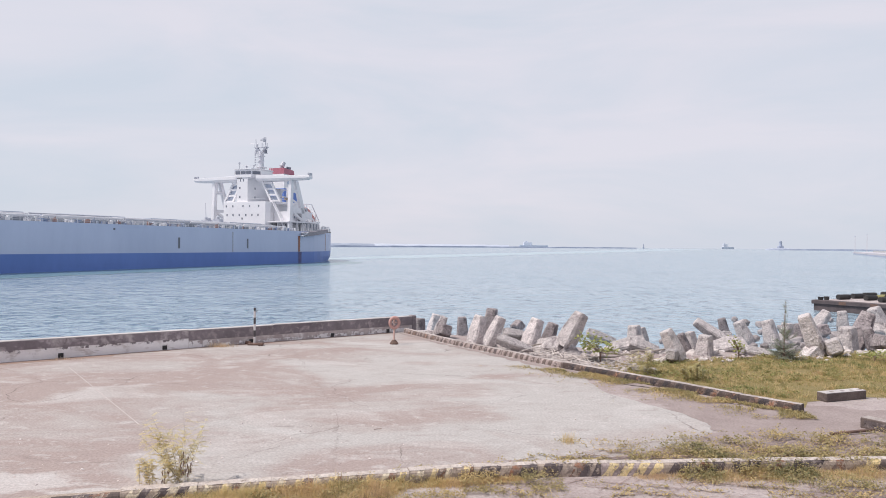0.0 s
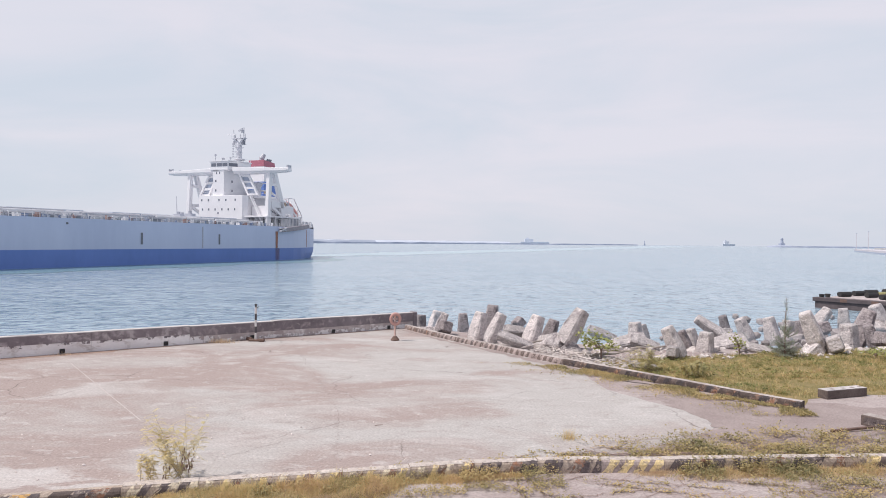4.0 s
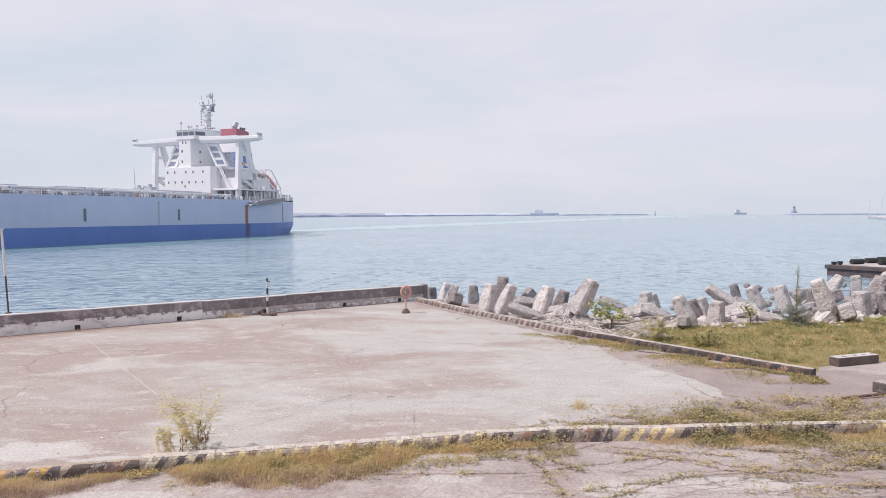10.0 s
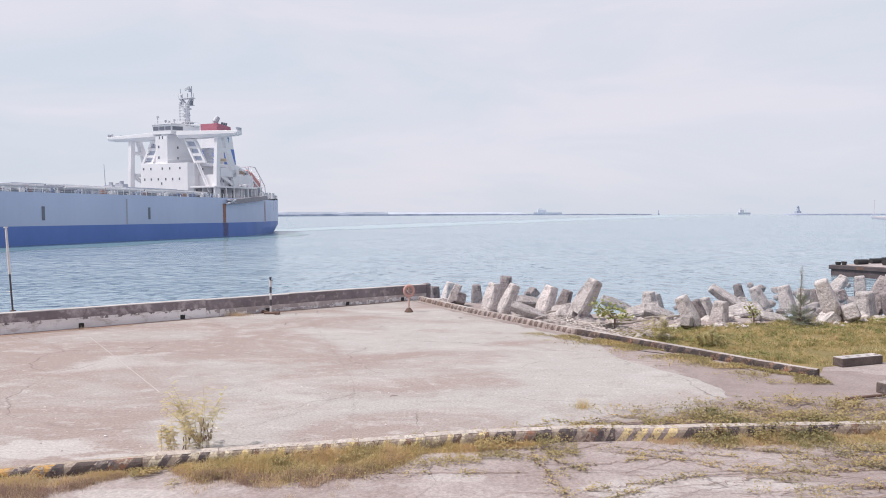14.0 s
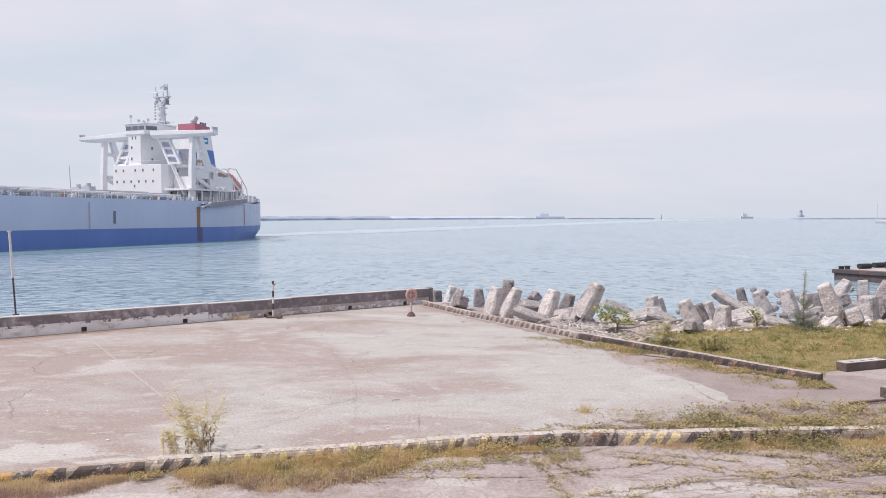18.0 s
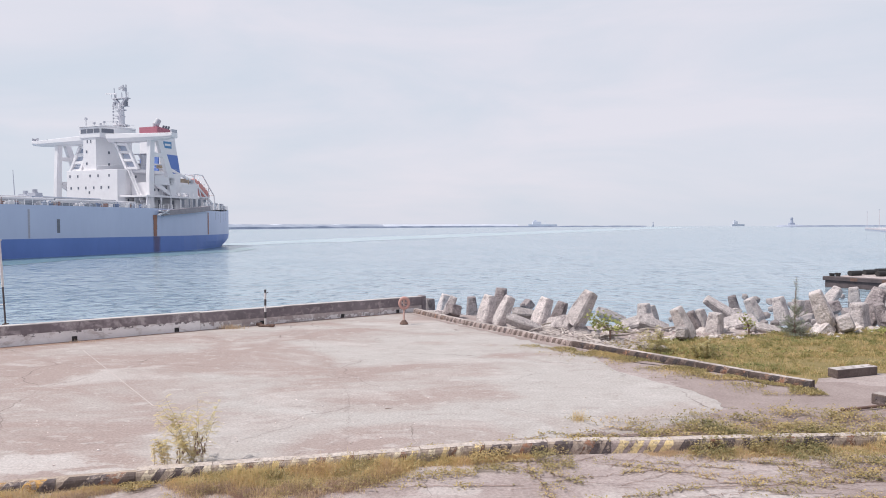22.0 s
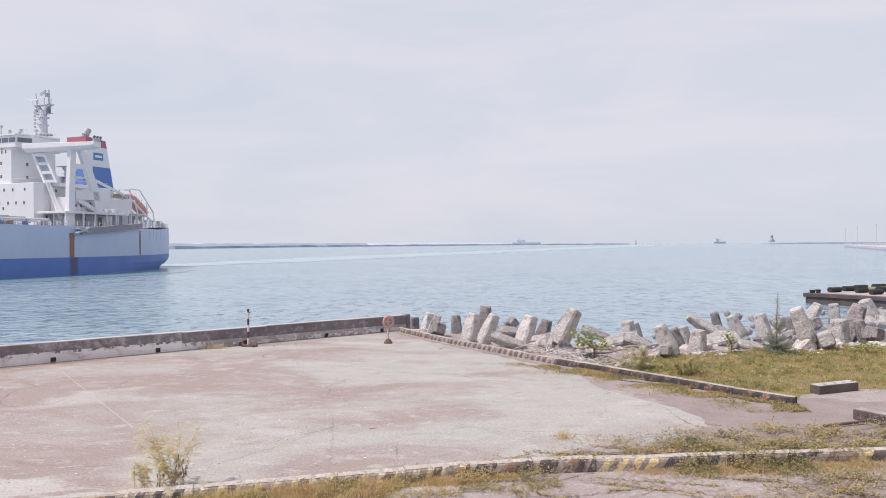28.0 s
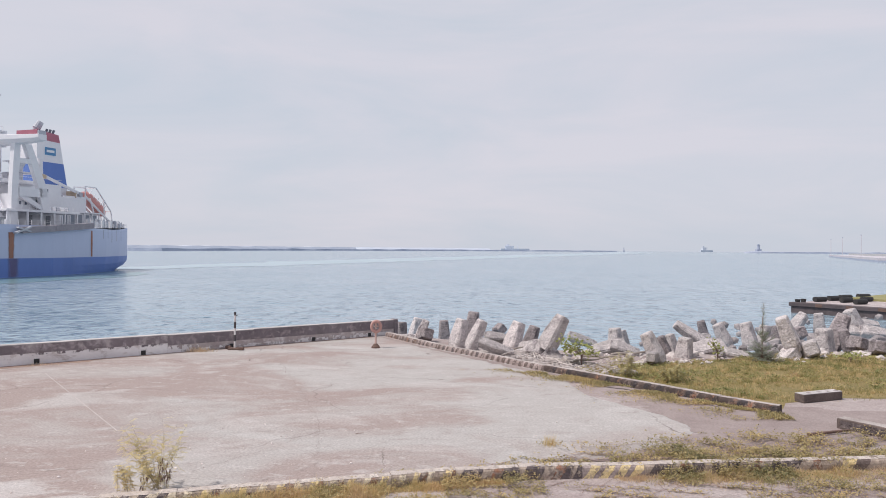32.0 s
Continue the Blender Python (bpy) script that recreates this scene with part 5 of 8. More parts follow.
part("cap", Shape().rod((0, 0, 1.53), (0, 0, 1.68), 0.035, 0.06), POST_BLACK, mark, "black lamp cap")
part("hook", Shape().rod((0, 0, 1.5), (0.14, 0, 1.56), 0.02, n=6), POST_BLACK, mark)
for x, y in ((-0.35, 0.25), (0.34, -0.25)):
    thing("sandbag", "small dark weight beside the marker post", "weight", "weights", at=pose(-7.92 + x, 32.27 + y, 0), data=Shape().box(-0.13, 0.13, -0.1, 0.1, 0, 0.14).mesh("sandbag", RUST_STEEL, 0.04))

pole = thing("flag_pole", "tall thin pole, white above and dark below, on the sea wall", "pole", at=pose(-16.75, 27.38, 0.79, 0, -3.0, 0))
part("lower_tube", Shape().rod((0, 0, 0), (0, 0, 1.45), 0.034), POST_BLACK, pole, "dark lower tube")
part("upper_tube", Shape().rod((0, 0, 1.45), (0, 0, 3.24), 0.05, 0.042), POST_WHITE, pole, "white upper tube")
part("cap", Shape().rod((0, 0, 3.24), (0, 0, 3.29), 0.08), POST_WHITE, pole)
part("foot", Shape().box(-0.08, 0.08, -0.08, 0.08, 0, 0.04), RUST_STEEL, pole)
part("cleat", Shape().rod((-0.16, 0, 0.78), (0.06, 0, 0.76), 0.018, n=6), POST_WHITE, pole)

# ---- quay across the inlet ----
PIER_DARK = material("dark_pier_concrete", (0.13, 0.105, 0.11), (0.07, 0.058, 0.062), 0.85, big=0.5, fine=4)
FAR_TURF = material("dry_pier_turf", (0.34, 0.31, 0.15), (0.24, 0.23, 0.1), 0.95, big=0.5, fine=3, bump=0.6, depth=0.1)
pier = thing("pier", "low dark concrete pier with black fenders and dry grass", "pier", at=Matrix.Translation((35.45, 64.8, SEA)) @ Matrix.Rotation(radians(35.2), 4, "Z"), kind="structure")
part("body", Shape().box(0, 50, -30, 0, -1.5, 0.86), PIER_DARK, pier, bevel=0.05)
part("edge_beam", Shape().box(-0.15, 0.7, -30, 0.15, 0.62, 0.98), PIER_DARK, pier, "dark concrete edge beam", bevel=0.04)
part("top_slab", Shape().box(0.7, 50, -30, 0, 0.862, 0.9), WALL_WORN, pier)
part("turf", Shape().box(9.5, 50, -30, -1.0, 0.9, 1.12), FAR_TURF, pier, "dry grass")
for x, y in ((0.5, -0.4), (1.5, -0.45)):
    part("bollard", Shape().rod((x, y, 0.9), (x, y, 1.25), 0.2, 0.26), BLACK_RUBBER, pier)
for x, y, ln in ((3.2, -0.7, 1.5), (5.9, -0.8, 1.6), (8.6, -0.7, 1.7), (12.0, -1.0, 1.8), (4.4, -2.6, 1.4), (7.4, -3.2, 1.4), (3.0, -4.4, 1.5)):
    part("fender", Shape().rod((x, y, 1.16), (x + ln, y - 0.3, 1.14), 0.24, n=12), BLACK_RUBBER, pier, "black rubber fender")
for k in range(22):
    part("edge_stripe", Shape().box(-0.165, -0.151, -1.6 - k * 1.3, -1.0 - k * 1.3, 0.66, 0.94), RUST_STEEL if k % 2 else PIER_DARK, pier, "faded paint stripe")

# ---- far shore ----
# Haze over the far quay is put into these two colours.
HAZED_PINK = material("hazed_quay_concrete", (0.6, 0.575, 0.61), (0.52, 0.49, 0.53), 0.9, big=0.03, fine=0.2, bump=0)
HAZED_GREEN = material("hazed_bank_green", (0.4, 0.43, 0.43), (0.45, 0.45, 0.47), 0.9, big=0.03, fine=0.2, bump=0)
def far_bank(name, points, width, h0, h1, mat, label, category, rough=1.0):
    s, vs = Shape(), []
    pts = [Vector((*p, 0)) for p in points]
    fine = []
    for p, q in zip(pts, pts[1:]):
        k = max(2, int((q - p).length / 25))
        fine += [p + (q - p) * i / k for i in range(k)]
    fine.append(pts[-1])
    rings = []
    for i, p in enumerate(fine):
        d = (fine[min(i + 1, len(fine) - 1)] - fine[max(i - 1, 0)]).normalized()
        n = Vector((-d.y, d.x, 0))
        h = h0 + (h1 - h0) * i / (len(fine) - 1)
        h *= 1 + rough * 0.35 * noise.noise((p.x * 0.02, p.y * 0.02, 1))
        rings.append([p - n * width / 2 + Vector((0, 0, SEA - 1)), p - n * width / 2.6 + Vector((0, 0, SEA + h)), p + n * width / 2.6 + Vector((0, 0, SEA + h)), p + n * width / 2 + Vector((0, 0, SEA - 1))])
    s.loft(rings)
    return tagged(new(name, s.mesh(name, mat)), label, category, kind="structure")


far_bank("breakwater", [(-980, 760), (-340, 966), (-262, 1330), (77, 1890), (560, 2300), (700, 2420)], 24, 3.4, 3.6, HAZED_LAND, "long low rubble breakwater across the fairway", "breakwater")
far_bank("headland", [(-1700, 1500), (-900, 2000), (-240, 2900), (330, 3050)], 60, 10, 9, HAZED_SHORE, "hazy flat far shore behind the breakwater", "shore", 0.5)
far_bank("breakwater", [(985, 2010), (1180, 2080), (1500, 2120)], 22, 4.0, 4.0, HAZED_LAND, "low rubble breakwater below the lighthouse", "breakwater")
quay = thing("far_quay", "low pale quay with a dark foot, far across the water", "quay", kind="structure")
front = [(451, 748), (335, 527), (260, 384), (330, 330), (760, 640), (640, 790)]
part("foot", Shape().loft([[Vector((x, y, z)) for x, y in front] for z in (SEA - 1, SEA + 1.1)]), HAZED_DARK, quay, "dark quay foot")
part("top", Shape().loft([[Vector((x + 0.3, y + 0.3, z)) for x, y in front] for z in (SEA + 1.12, SEA + 2.5)]), HAZED_PINK, quay, "pale concrete quay top")
part("embankment", Shape().loft([[Vector((x, y, z)) for x, y in ((455, 720), (350, 500), (380, 430), (700, 640))] for z in (SEA + 2.52, SEA + 4.2)]), HAZED_GREEN, quay, "hazy green bank")


def far_tower(name, x, y, z, w, h, mat, label):
    t = thing(name, label, "lighthouse", at=pose(x, y, z))
    part("base", Shape().box(-w, w, -w, w, 0, h * 0.3), mat, t)
    part("tower", Shape().rod((0, 0, h * 0.3), (0, 0, h * 0.78), w * 0.75, w * 0.5, 10), mat, t)
    part("gallery", Shape().rod((0, 0, h * 0.78), (0, 0, h * 0.82), w * 0.75, n=10), mat, t)
    part("lantern", Shape().rod((0, 0, h * 0.82), (0, 0, h * 0.95), w * 0.42, n=10), mat, t)
    part("roof", Shape().rod((0, 0, h * 0.95), (0, 0, h), w * 0.45, 0.2, 10), mat, t)


lx = 1000 * math.tan(radians(26.5)) * 2.02
mound = Shape().loft([[Vector((lx + 45 * k * math.cos(t), 2016 + 18 * k * math.sin(t), z)) for t in (i * math.pi / 10 for i in range(20))] for k, z in ((1.05, SEA - 1), (0.95, SEA + 3.4), (0.6, SEA + 5.2), (0.15, SEA + 6.2))])
setting("islet", mound, HAZED_DARK, "low dark rock mound under the far lighthouse", "islet")
far_tower("lighthouse", 1000 * math.tan(radians(26.5)) * 2.02, 2020, SEA + 4.5, 6.5, 23, HAZED_DARK, "dark lighthouse tower on the far breakwater")
far_tower("lighthouse", 2420 * math.tan(radians(16.83)), 2420, SEA - 0.5, 2.2, 17, HAZED_DARK, "slim harbour beacon at the end of the breakwater")
for az, dist, h in ((31.2, 860, 19), (31.92, 800, 20), (33.05, 690, 20)):
    t = thing("mast_pole", "thin lamp mast on the far quay", "mast", "masts on the far quay", at=pose(dist * math.sin(radians(az)), dist * math.cos(radians(az)), SEA))
    part("tube", Shape().rod((0, 0, 0), (0, 0, h), 0.3, 0.2, 6), HAZED_PINK, t)
    part("lamp_head", Shape().box(-0.6, 0.6, -0.2, 0.2, h - 0.1, h + 0.2), HAZED_LAND, t)


def far_vessel(az, dist, length, label, mat):
    t = thing("cargo_ship", label, "ship", at=pose(dist * math.sin(radians(az)), dist * math.cos(radians(az)), SEA, 0, 0, 0))
    part("hull", Shape().loft([[Vector((x * length / 2, y * 9 * k, z)) for x, y in ((-1, -1), (0.85, -1), (1.05, 0), (0.85, 1), (-1, 1))] for k, z in ((0.8, -1), (1, 9))]), mat, t)
    part("superstructure", Shape().box(-length * 0.35, -length * 0.05, -8, 8, 9, 22), mat, t)
    part("funnel", Shape().box(-length * 0.3, -length * 0.2, -3, 3, 22, 28), mat, t)
    part("mast", Shape().rod((length * 0.1, 0, 9), (length * 0.1, 0, 26), 0.8), mat, t)


far_vessel(22.9, 3600, 60, "hazy cargo ship near the horizon", HAZED_HULL)
far_vessel(8.3, 3300, 130, "hazy cargo ship behind the breakwater", HAZED_SHORE)

# ---- plants ----
def blades(name, spots, mat, label, category, parent=None):
    """Grass: bent two-segment blades. spots: (x, y, z, height, width)."""
    vs, fs = [], []
    for x, y, z, h, w in spots:
        a = random.uniform(0, 6.283)
        dx, dy = math.cos(a) * w / 2, math.sin(a) * w / 2
        b = random.uniform(0, 6.283)
        lean = h * random.uniform(0.15, 0.6)
        lx, ly = math.cos(b) * lean, math.sin(b) * lean
        o = len(vs)
        vs += [(x - dx, y - dy, z), (x + dx, y + dy, z), (x + lx * 0.35 + dx * 0.7, y + ly * 0.35 + dy * 0.7, z + h * 0.6), (x + lx * 0.35 - dx * 0.7, y + ly * 0.35 - dy * 0.7, z + h * 0.6), (x + lx, y + ly, z + h)]
        fs += [(o, o + 1, o + 2, o + 3), (o + 3, o + 2, o + 4)]
    me = raw_mesh(name, vs, fs, mat)
    if parent:
        return part(name, me, mat, parent)
    return tagged(new(name, me), label, category, kind="stuff")


def side_kerb_x(y):
    """Where the outer face of the side kerb runs."""
    pts = [(37.4, -1.2), (33, 1.15), (30, 3.1), (27.2, 4.85), (24.7, 6.8), (22.2, 8.7), (20.9, 9.6), (19.5, 10.8)]
    for (y0, x0), (y1, x1) in zip(pts, pts[1:]):
        if y1 <= y <= y0:
            return x0 + (x1 - x0) * (y0 - y) / (y0 - y1)
    return 10.8


random.seed(11)
lawn_top = lambda x: min(27.7 + max(0, x - 7.3) * 0.33, shore(x) + 0.2) + 0.25 * math.sin(x * 0.9) + 0.15 * math.sin(x * 2.7)
soil = Shape()
vs = [(8.9, 22.4), (10.9, 20.3), (11.4, 21.1), (13.6, 21.8), (16, 21.6), (22, 22.6), (40, 25), (40, 32)] + [(x, lawn_top(x)) for x in (34, 28, 22, 18, 14, 11, 9, 7.6)] + [(6.6, 26.2)]
soil.add([(x, y, -0.014) for x, y in vs], [tuple(range(len(vs)))])
setting("lawn", soil, LAWN_SOIL, "dry soil under patchy yellow-green grass", "ground")
spots_g, spots_d = [], []
while len(spots_g) < 46000:
    x, y = random.uniform(5.5, 34), random.uniform(19.6, 31.5)
    if y > 19.5 and x < side_kerb_x(y) + 0.1:
        continue
    if y > lawn_top(x) or y < 20.6 + 0.1 * max(0, x - 11) + (0.5 if x > 11.2 else 0):
        continue
    if 11.8 < x < 13.8 and 0.354 * (x - 11.95) + 20.9 < y < 0.354 * (x - 11.95) + 21.5:
        continue
    n = noise.noise((x * 0.6, y * 0.9, 0)) + 0.7 * noise.noise((x * 2.1, y * 2.6, 4))
    if random.random() > 0.42 + 0.75 * n or (x < 8.3 and random.random() < 0.55):
        continue
    h = random.uniform(0.02, 0.075) * (1 + max(0, n) * 1.3)
    (spots_g if random.random() < 0.72 else spots_d).append((x, y, -0.02, h, random.uniform(0.006, 0.014)))
blades("grass", spots_g, GRASS_GREEN, "patchy yellow-green lawn grass behind the kerb", "grass")
blades("grass", spots_d, GRASS_DRY, "dry straw-coloured grass behind the kerb", "grass")


def tufts(name, count, place, h, mat, label):
    """Scattered clumps of fine leaning blades; place() gives a spot and a share of the height."""
    vs, fs = [], []
    for _ in range(count):
        x, y, k = place()
        for _ in range(random.randint(14, 34)):
            a, r = random.uniform(0, 6.283), random.uniform(0, 0.09)
            ln = h * k * random.uniform(0.5, 1.2)
            lean, w = random.uniform(0.2, 1.0) * ln, random.uniform(0.004, 0.008)
            bx, by, px, py = x + math.cos(a) * r, y + math.sin(a) * r, -math.sin(a) * w, math.cos(a) * w
            top = math.sqrt(max(0.002, ln * ln - lean * lean * 0.8))
            o = len(vs)
            vs += [(bx - px, by - py, -0.02), (bx + px, by + py, -0.02), (bx + math.cos(a) * lean, by + math.sin(a) * lean, top)]
            fs.append((o, o + 1, o + 2))
    tagged(new(name, raw_mesh(name, vs, fs, mat)), label, "grass", kind="stuff")


def on_lawn():
    while True:
        x, y = random.uniform(7.0, 32), random.uniform(20.8, 31)
        k = noise.noise((x * 0.5, y * 0.8, 21)) + 0.6 * noise.noise((x * 1.7, y * 2.1, 9))
        if x > side_kerb_x(y) + 0.3 and 21.4 + 0.12 * max(0, x - 11) < y < lawn_top(x) and k > random.uniform(-0.5, 0.3) and not (11.7 < x < 13.9 and y < 22.2):
            return x, y, 0.7 + k


tufts("grass_tuft", 900, on_lawn, 0.17, GRASS_DRY, "straw-yellow grass tufts in the lawn")
tufts("grass_tuft", 900, on_lawn, 0.16, GRASS_GREEN, "olive green grass tufts in the lawn")

# weeds along the foot of the side kerb
spots = []
for i in range(3800):
    y = random.uniform(19.0, 26.6)
    x = side_kerb_x(y) - 0.3 - abs(random.gauss(0, 0.55))
    if noise.noise((x * 1.1, y * 1.1, 8)) > -0.15:
        spots.append((x, y, 0, random.uniform(0.03, 0.1), 0.03))
blades("weeds", spots, VINE, "low green weeds along the foot of the kerb", "weeds")


def kerb_front_y(x):
    pts = [(-20.4, 8.6), (-7.69, 11.9), (-5.3, 12.5), (-2.43, 13.15), (1.2, 13.97), (3.2, 14.17), (4.7, 14.2), (7.95, 14.45), (12.5, 14.7)]
    for (x0, y0), (x1, y1) in zip(pts, pts[1:]):
        if x0 <= x <= x1:
            return y0 + (y1 - y0) * (x - x0) / (x1 - x0)
    return 14.7


def tussock_band(name, x0, x1, out, count, h, mat, label, dens=0.0, off=0.0):
    """Clumps of grass, their blades leaning outwards, along the foot of the front kerb."""
    vs, fs = [], []
    made = 0
    while made < count:
        x = random.uniform(x0, x1)
        taper = min(1, 0.15 + (x - x0) * 1.1 * (0.7 + 0.6 * noise.noise((x * 2, 0, 1))), 0.15 + (x1 - x) * 1.1)
        d = abs(random.gauss(0, out * 0.5)) * max(0.1, taper) + off * max(0.1, taper) * (1 + 0.4 * noise.noise((x * 1.2, 3, 3)))
        y = kerb_front_y(x) - 0.04 - d
        if noise.noise((x * 1.3, y * 1.8, 2)) < dens - 0.1 and random.random() < 0.8:
            continue
        edge = max(0.15, min(1, (x - x0) * 2.0, (x1 - x) * 2.0))
        size = h * random.uniform(0.45, 1.15) * (0.4 + 0.6 * edge) * (1 - 0.45 * min(1, max(0, d - off) / out))
        size *= max(0.3, 1 + 1.1 * noise.noise((x * 2.6, y * 2.6, 6)))
        n = random.randint(12, 30)
        made += n
        for _ in range(n):
            a, g = random.uniform(0, 6.283), random.uniform(0, 6.283)
            r = abs(random.gauss(0, 0.1))
            bx, by = x + math.cos(g) * r, min(y + math.sin(g) * r, kerb_front_y(x) - 0.01)
            ln = size * random.uniform(0.4, 1.2)
            lift = random.uniform(0.15, 1.0)
            w = random.uniform(0.0015, 0.0035)
            px, py = -math.sin(a) * w, math.cos(a) * w
            reach = ln * math.sqrt(1 - lift * lift * 0.9)
            lx, ly, top = math.cos(a) * reach, math.sin(a) * reach, ln * lift
            o = len(vs)
            vs += [(bx - px, by - py, -0.02), (bx + px, by + py, -0.02), (bx + lx * 0.45 + px, by + ly * 0.45 + py, top * 0.75), (bx + lx * 0.45 - px, by + ly * 0.45 - py, top * 0.75), (bx + lx, by + ly, top * random.uniform(0.7, 1.0))]
            fs += [(o, o + 1, o + 2, o + 3), (o + 3, o + 2, o + 4)]
    tagged(new(name, raw_mesh(name, vs, fs, mat)), label, "grass", kind="stuff")


tussock_band("grass_tussock", -4.75, -0.35, 0.8, 38000, 0.25, GRASS_DRY, "yellow-green tussock grass in front of the kerb", dens=0.08)
tussock_band("grass_tussock", -4.75, -0.7, 1.1, 21000, 0.17, GRASS_BROWN, "withered brown grass in front of the kerb")
tussock_band("grass_tussock", -4.6, -0.4, 0.7, 12000, 0.15, GRASS_GREEN, "olive green grass among the tussocks", dens=0.1)
tussock_band("grass_tussock", -8.3, -5.7, 0.5, 9000, 0.17, GRASS_DRY, "yellow-green tussock grass in front of the kerb")
tussock_band("grass_tussock", -8.3, -5.8, 0.9, 11000, 0.16, GRASS_BROWN, "withered brown grass in front of the kerb")
tussock_band("grass_tussock", -0.4, 2.0, 0.35, 7000, 0.13, GRASS_DRY, "sparse grass at the foot of the kerb")
tussock_band("grass_tussock", 4.9, 9.6, 0.45, 7000, 0.16, GRASS_DRY, "green grass at the foot of the kerb")
tussock_band("grass_tussock", 4.2, 10.4, 0.55, 9000, 0.14, GRASS_BROWN, "withered grass at the foot of the kerb")


tussock_band("grass_tussock", -4.7, -0.6, 0.4, 13000, 0.12, THATCH, "matted brown thatch at the outer edge of the grass", off=0.75)
tussock_band("grass_tussock", -8.3, -5.7, 0.4, 11000, 0.11, THATCH, "matted brown thatch at the outer edge of the grass", off=0.5)


def leaves_at(vs, fs, p, size, n, spread, up=0.5):
    """A tuft of small folded leaves around p."""
    for _ in range(n):
        a, t = random.uniform(0, 6.283), random.uniform(0.2, 1.6) * up
        d = Vector((math.cos(a), math.sin(a), t)).normalized()
        s = Vector((-d.y, d.x, 0)).normalized()
        c = Vector(p) + Vector((random.gauss(0, spread), random.gauss(0, spread), abs(random.gauss(0, spread * 0.5))))
        ln, w = size * random.uniform(0.6, 1.2), size * random.uniform(0.28, 0.42)
        o = len(vs)
        vs += [tuple(c), tuple(c + d * ln * 0.5 + s * w), tuple(c + d * ln + Vector((0, 0, -0.15 * ln))), tuple(c + d * ln * 0.5 - s * w), ]
        fs += [(o, o + 1, o + 2, o + 3)]


weed_v, weed_f = [], []
for i in range(5200):
    x, y = random.uniform(6.5, 30), random.uniform(20.5, 31)
    if x < side_kerb_x(y) + 0.25 or y > lawn_top(x) - 0.1 or (x > 11 and y < 22.0 + 0.1 * (x - 11)):
        continue
    k = noise.noise((x * 0.45, y * 0.7, 6))
    if k > -0.12:
        leaves_at(weed_v, weed_f, (x, y, 0.0), 0.07 * (1 + k), 6, 0.07, 1.2)
tagged(new("weeds", raw_mesh("weeds", weed_v, weed_f, LAWN_WEED)), "low olive leafy weeds in the lawn", "weeds", kind="stuff")
weed_v, weed_f = [], []
for i in range(4200):
    y = random.uniform(18.9, 27.0)
    x = side_kerb_x(y) - 0.3 - abs(random.gauss(0, 0.85))
    if noise.noise((x * 1.1, y * 1.1, 8)) > -0.15:
        leaves_at(weed_v, weed_f, (x, y, 0.0), 0.05, 4, 0.05, 0.8)
tagged(new("weeds", raw_mesh("weeds", weed_v, weed_f, VINE)), "low leafy weeds spreading from the kerb", "weeds", kind="stuff")


def runner(vs, fs, sv, sf, a, b, amp, seed, leaf, z=0.0, step=0.045, tuft=4):
    """A creeping stem with leaves along it."""
    ln = math.dist(a, b)
    pts = wander(a, b, max(6, int(ln / step)), amp * 0.6, seed)
    st = strip(pts, 0.02, 0.012, z + 0.016, 0.3)
    o = len(sv)
    sv += st.v
    sf += [tuple(o + i for i in q) for q in st.f]
    for i, p in enumerate(pts):
        k = noise.noise((i * 0.11, seed, 9))
        if k > -0.05:
            leaves_at(vs, fs, (p.x, p.y, z + 0.01), leaf * random.uniform(0.7, 1.35), tuft - 1 if k < 0.2 else tuft + 3, 0.024 + 0.1 * max(0, k), 0.7)


def vines(name, runs, tufts, label, leaf=0.048, z=0.0):
    vs, fs, sv, sf = [], [], [], []
    for i, (a, b, amp) in enumerate(runs):
        runner(vs, fs, sv, sf, a, b, amp, i * 2.7 + a[0], leaf, z)
    for x, y, r, n in tufts:
        for _ in range(n):
            leaves_at(vs, fs, (x + random.gauss(0, r), y + random.gauss(0, r * 0.6), z + 0.02 + abs(random.gauss(0, r * 0.2))), leaf, 1, 0.02, 0.9)
    v = thing(name, label, "vine")
    part("leaves", raw_mesh("leaves", vs, fs, VINE), VINE, v)
    tagged(part("stemwork", raw_mesh("stemwork", sv, sf, TWIG), TWIG, v, "brown creeping stems"), kind="stuff")


random.seed(21)
vines("creeping_vine", [((-0.6, 14.55), (0.45, 14.6), 0.08), ((0.45, 14.6), (1.2, 14.55), 0.1), ((0.9, 14.3), (2.2, 14.9), 0.15), ((1.5, 14.4), (3.2, 14.85), 0.2), ((2.6, 14.9), (3.9, 15.3), 0.2),
                         ((1.3, 14.9), (2.5, 14.6), 0.12), ((2.0, 14.35), (3.6, 14.6), 0.12)],
      [(0.15, 14.35, 0.09, 60), (1.5, 14.5, 0.2, 70), (2.3, 14.8, 0.22, 60), (-4.0, 13.1, 0.3, 40), (-3.2, 13.25, 0.25, 40), (3.2, 16.6, 0.14, 50)], "creeping vine with small leaves over the kerb edge")
runs = [((3.4 + i * 0.5, 14.5 + random.uniform(0, 1.2)), (5.4 + i * 0.62 + random.uniform(-0.5, 1), 15.0 + i * 0.16 + random.uniform(-0.4, 0.9)), 0.3) for i in range(15)]
runs += [((4.2 + random.uniform(0, 5), 14.6 + random.uniform(0, 1.4)), (6 + random.uniform(0, 5.5), 15.2 + random.uniform(0, 1.8)), 0.4) for i in range(14)]
vines("creeping_vine", runs, [(4.3 + random.uniform(0, 6.8), 14.7 + random.uniform(0, 1.9), 0.26, 70) for _ in range(26)] + [(4.15, 14.75, 0.12, 120)], "matted creeping vine with small yellow-green leaves")
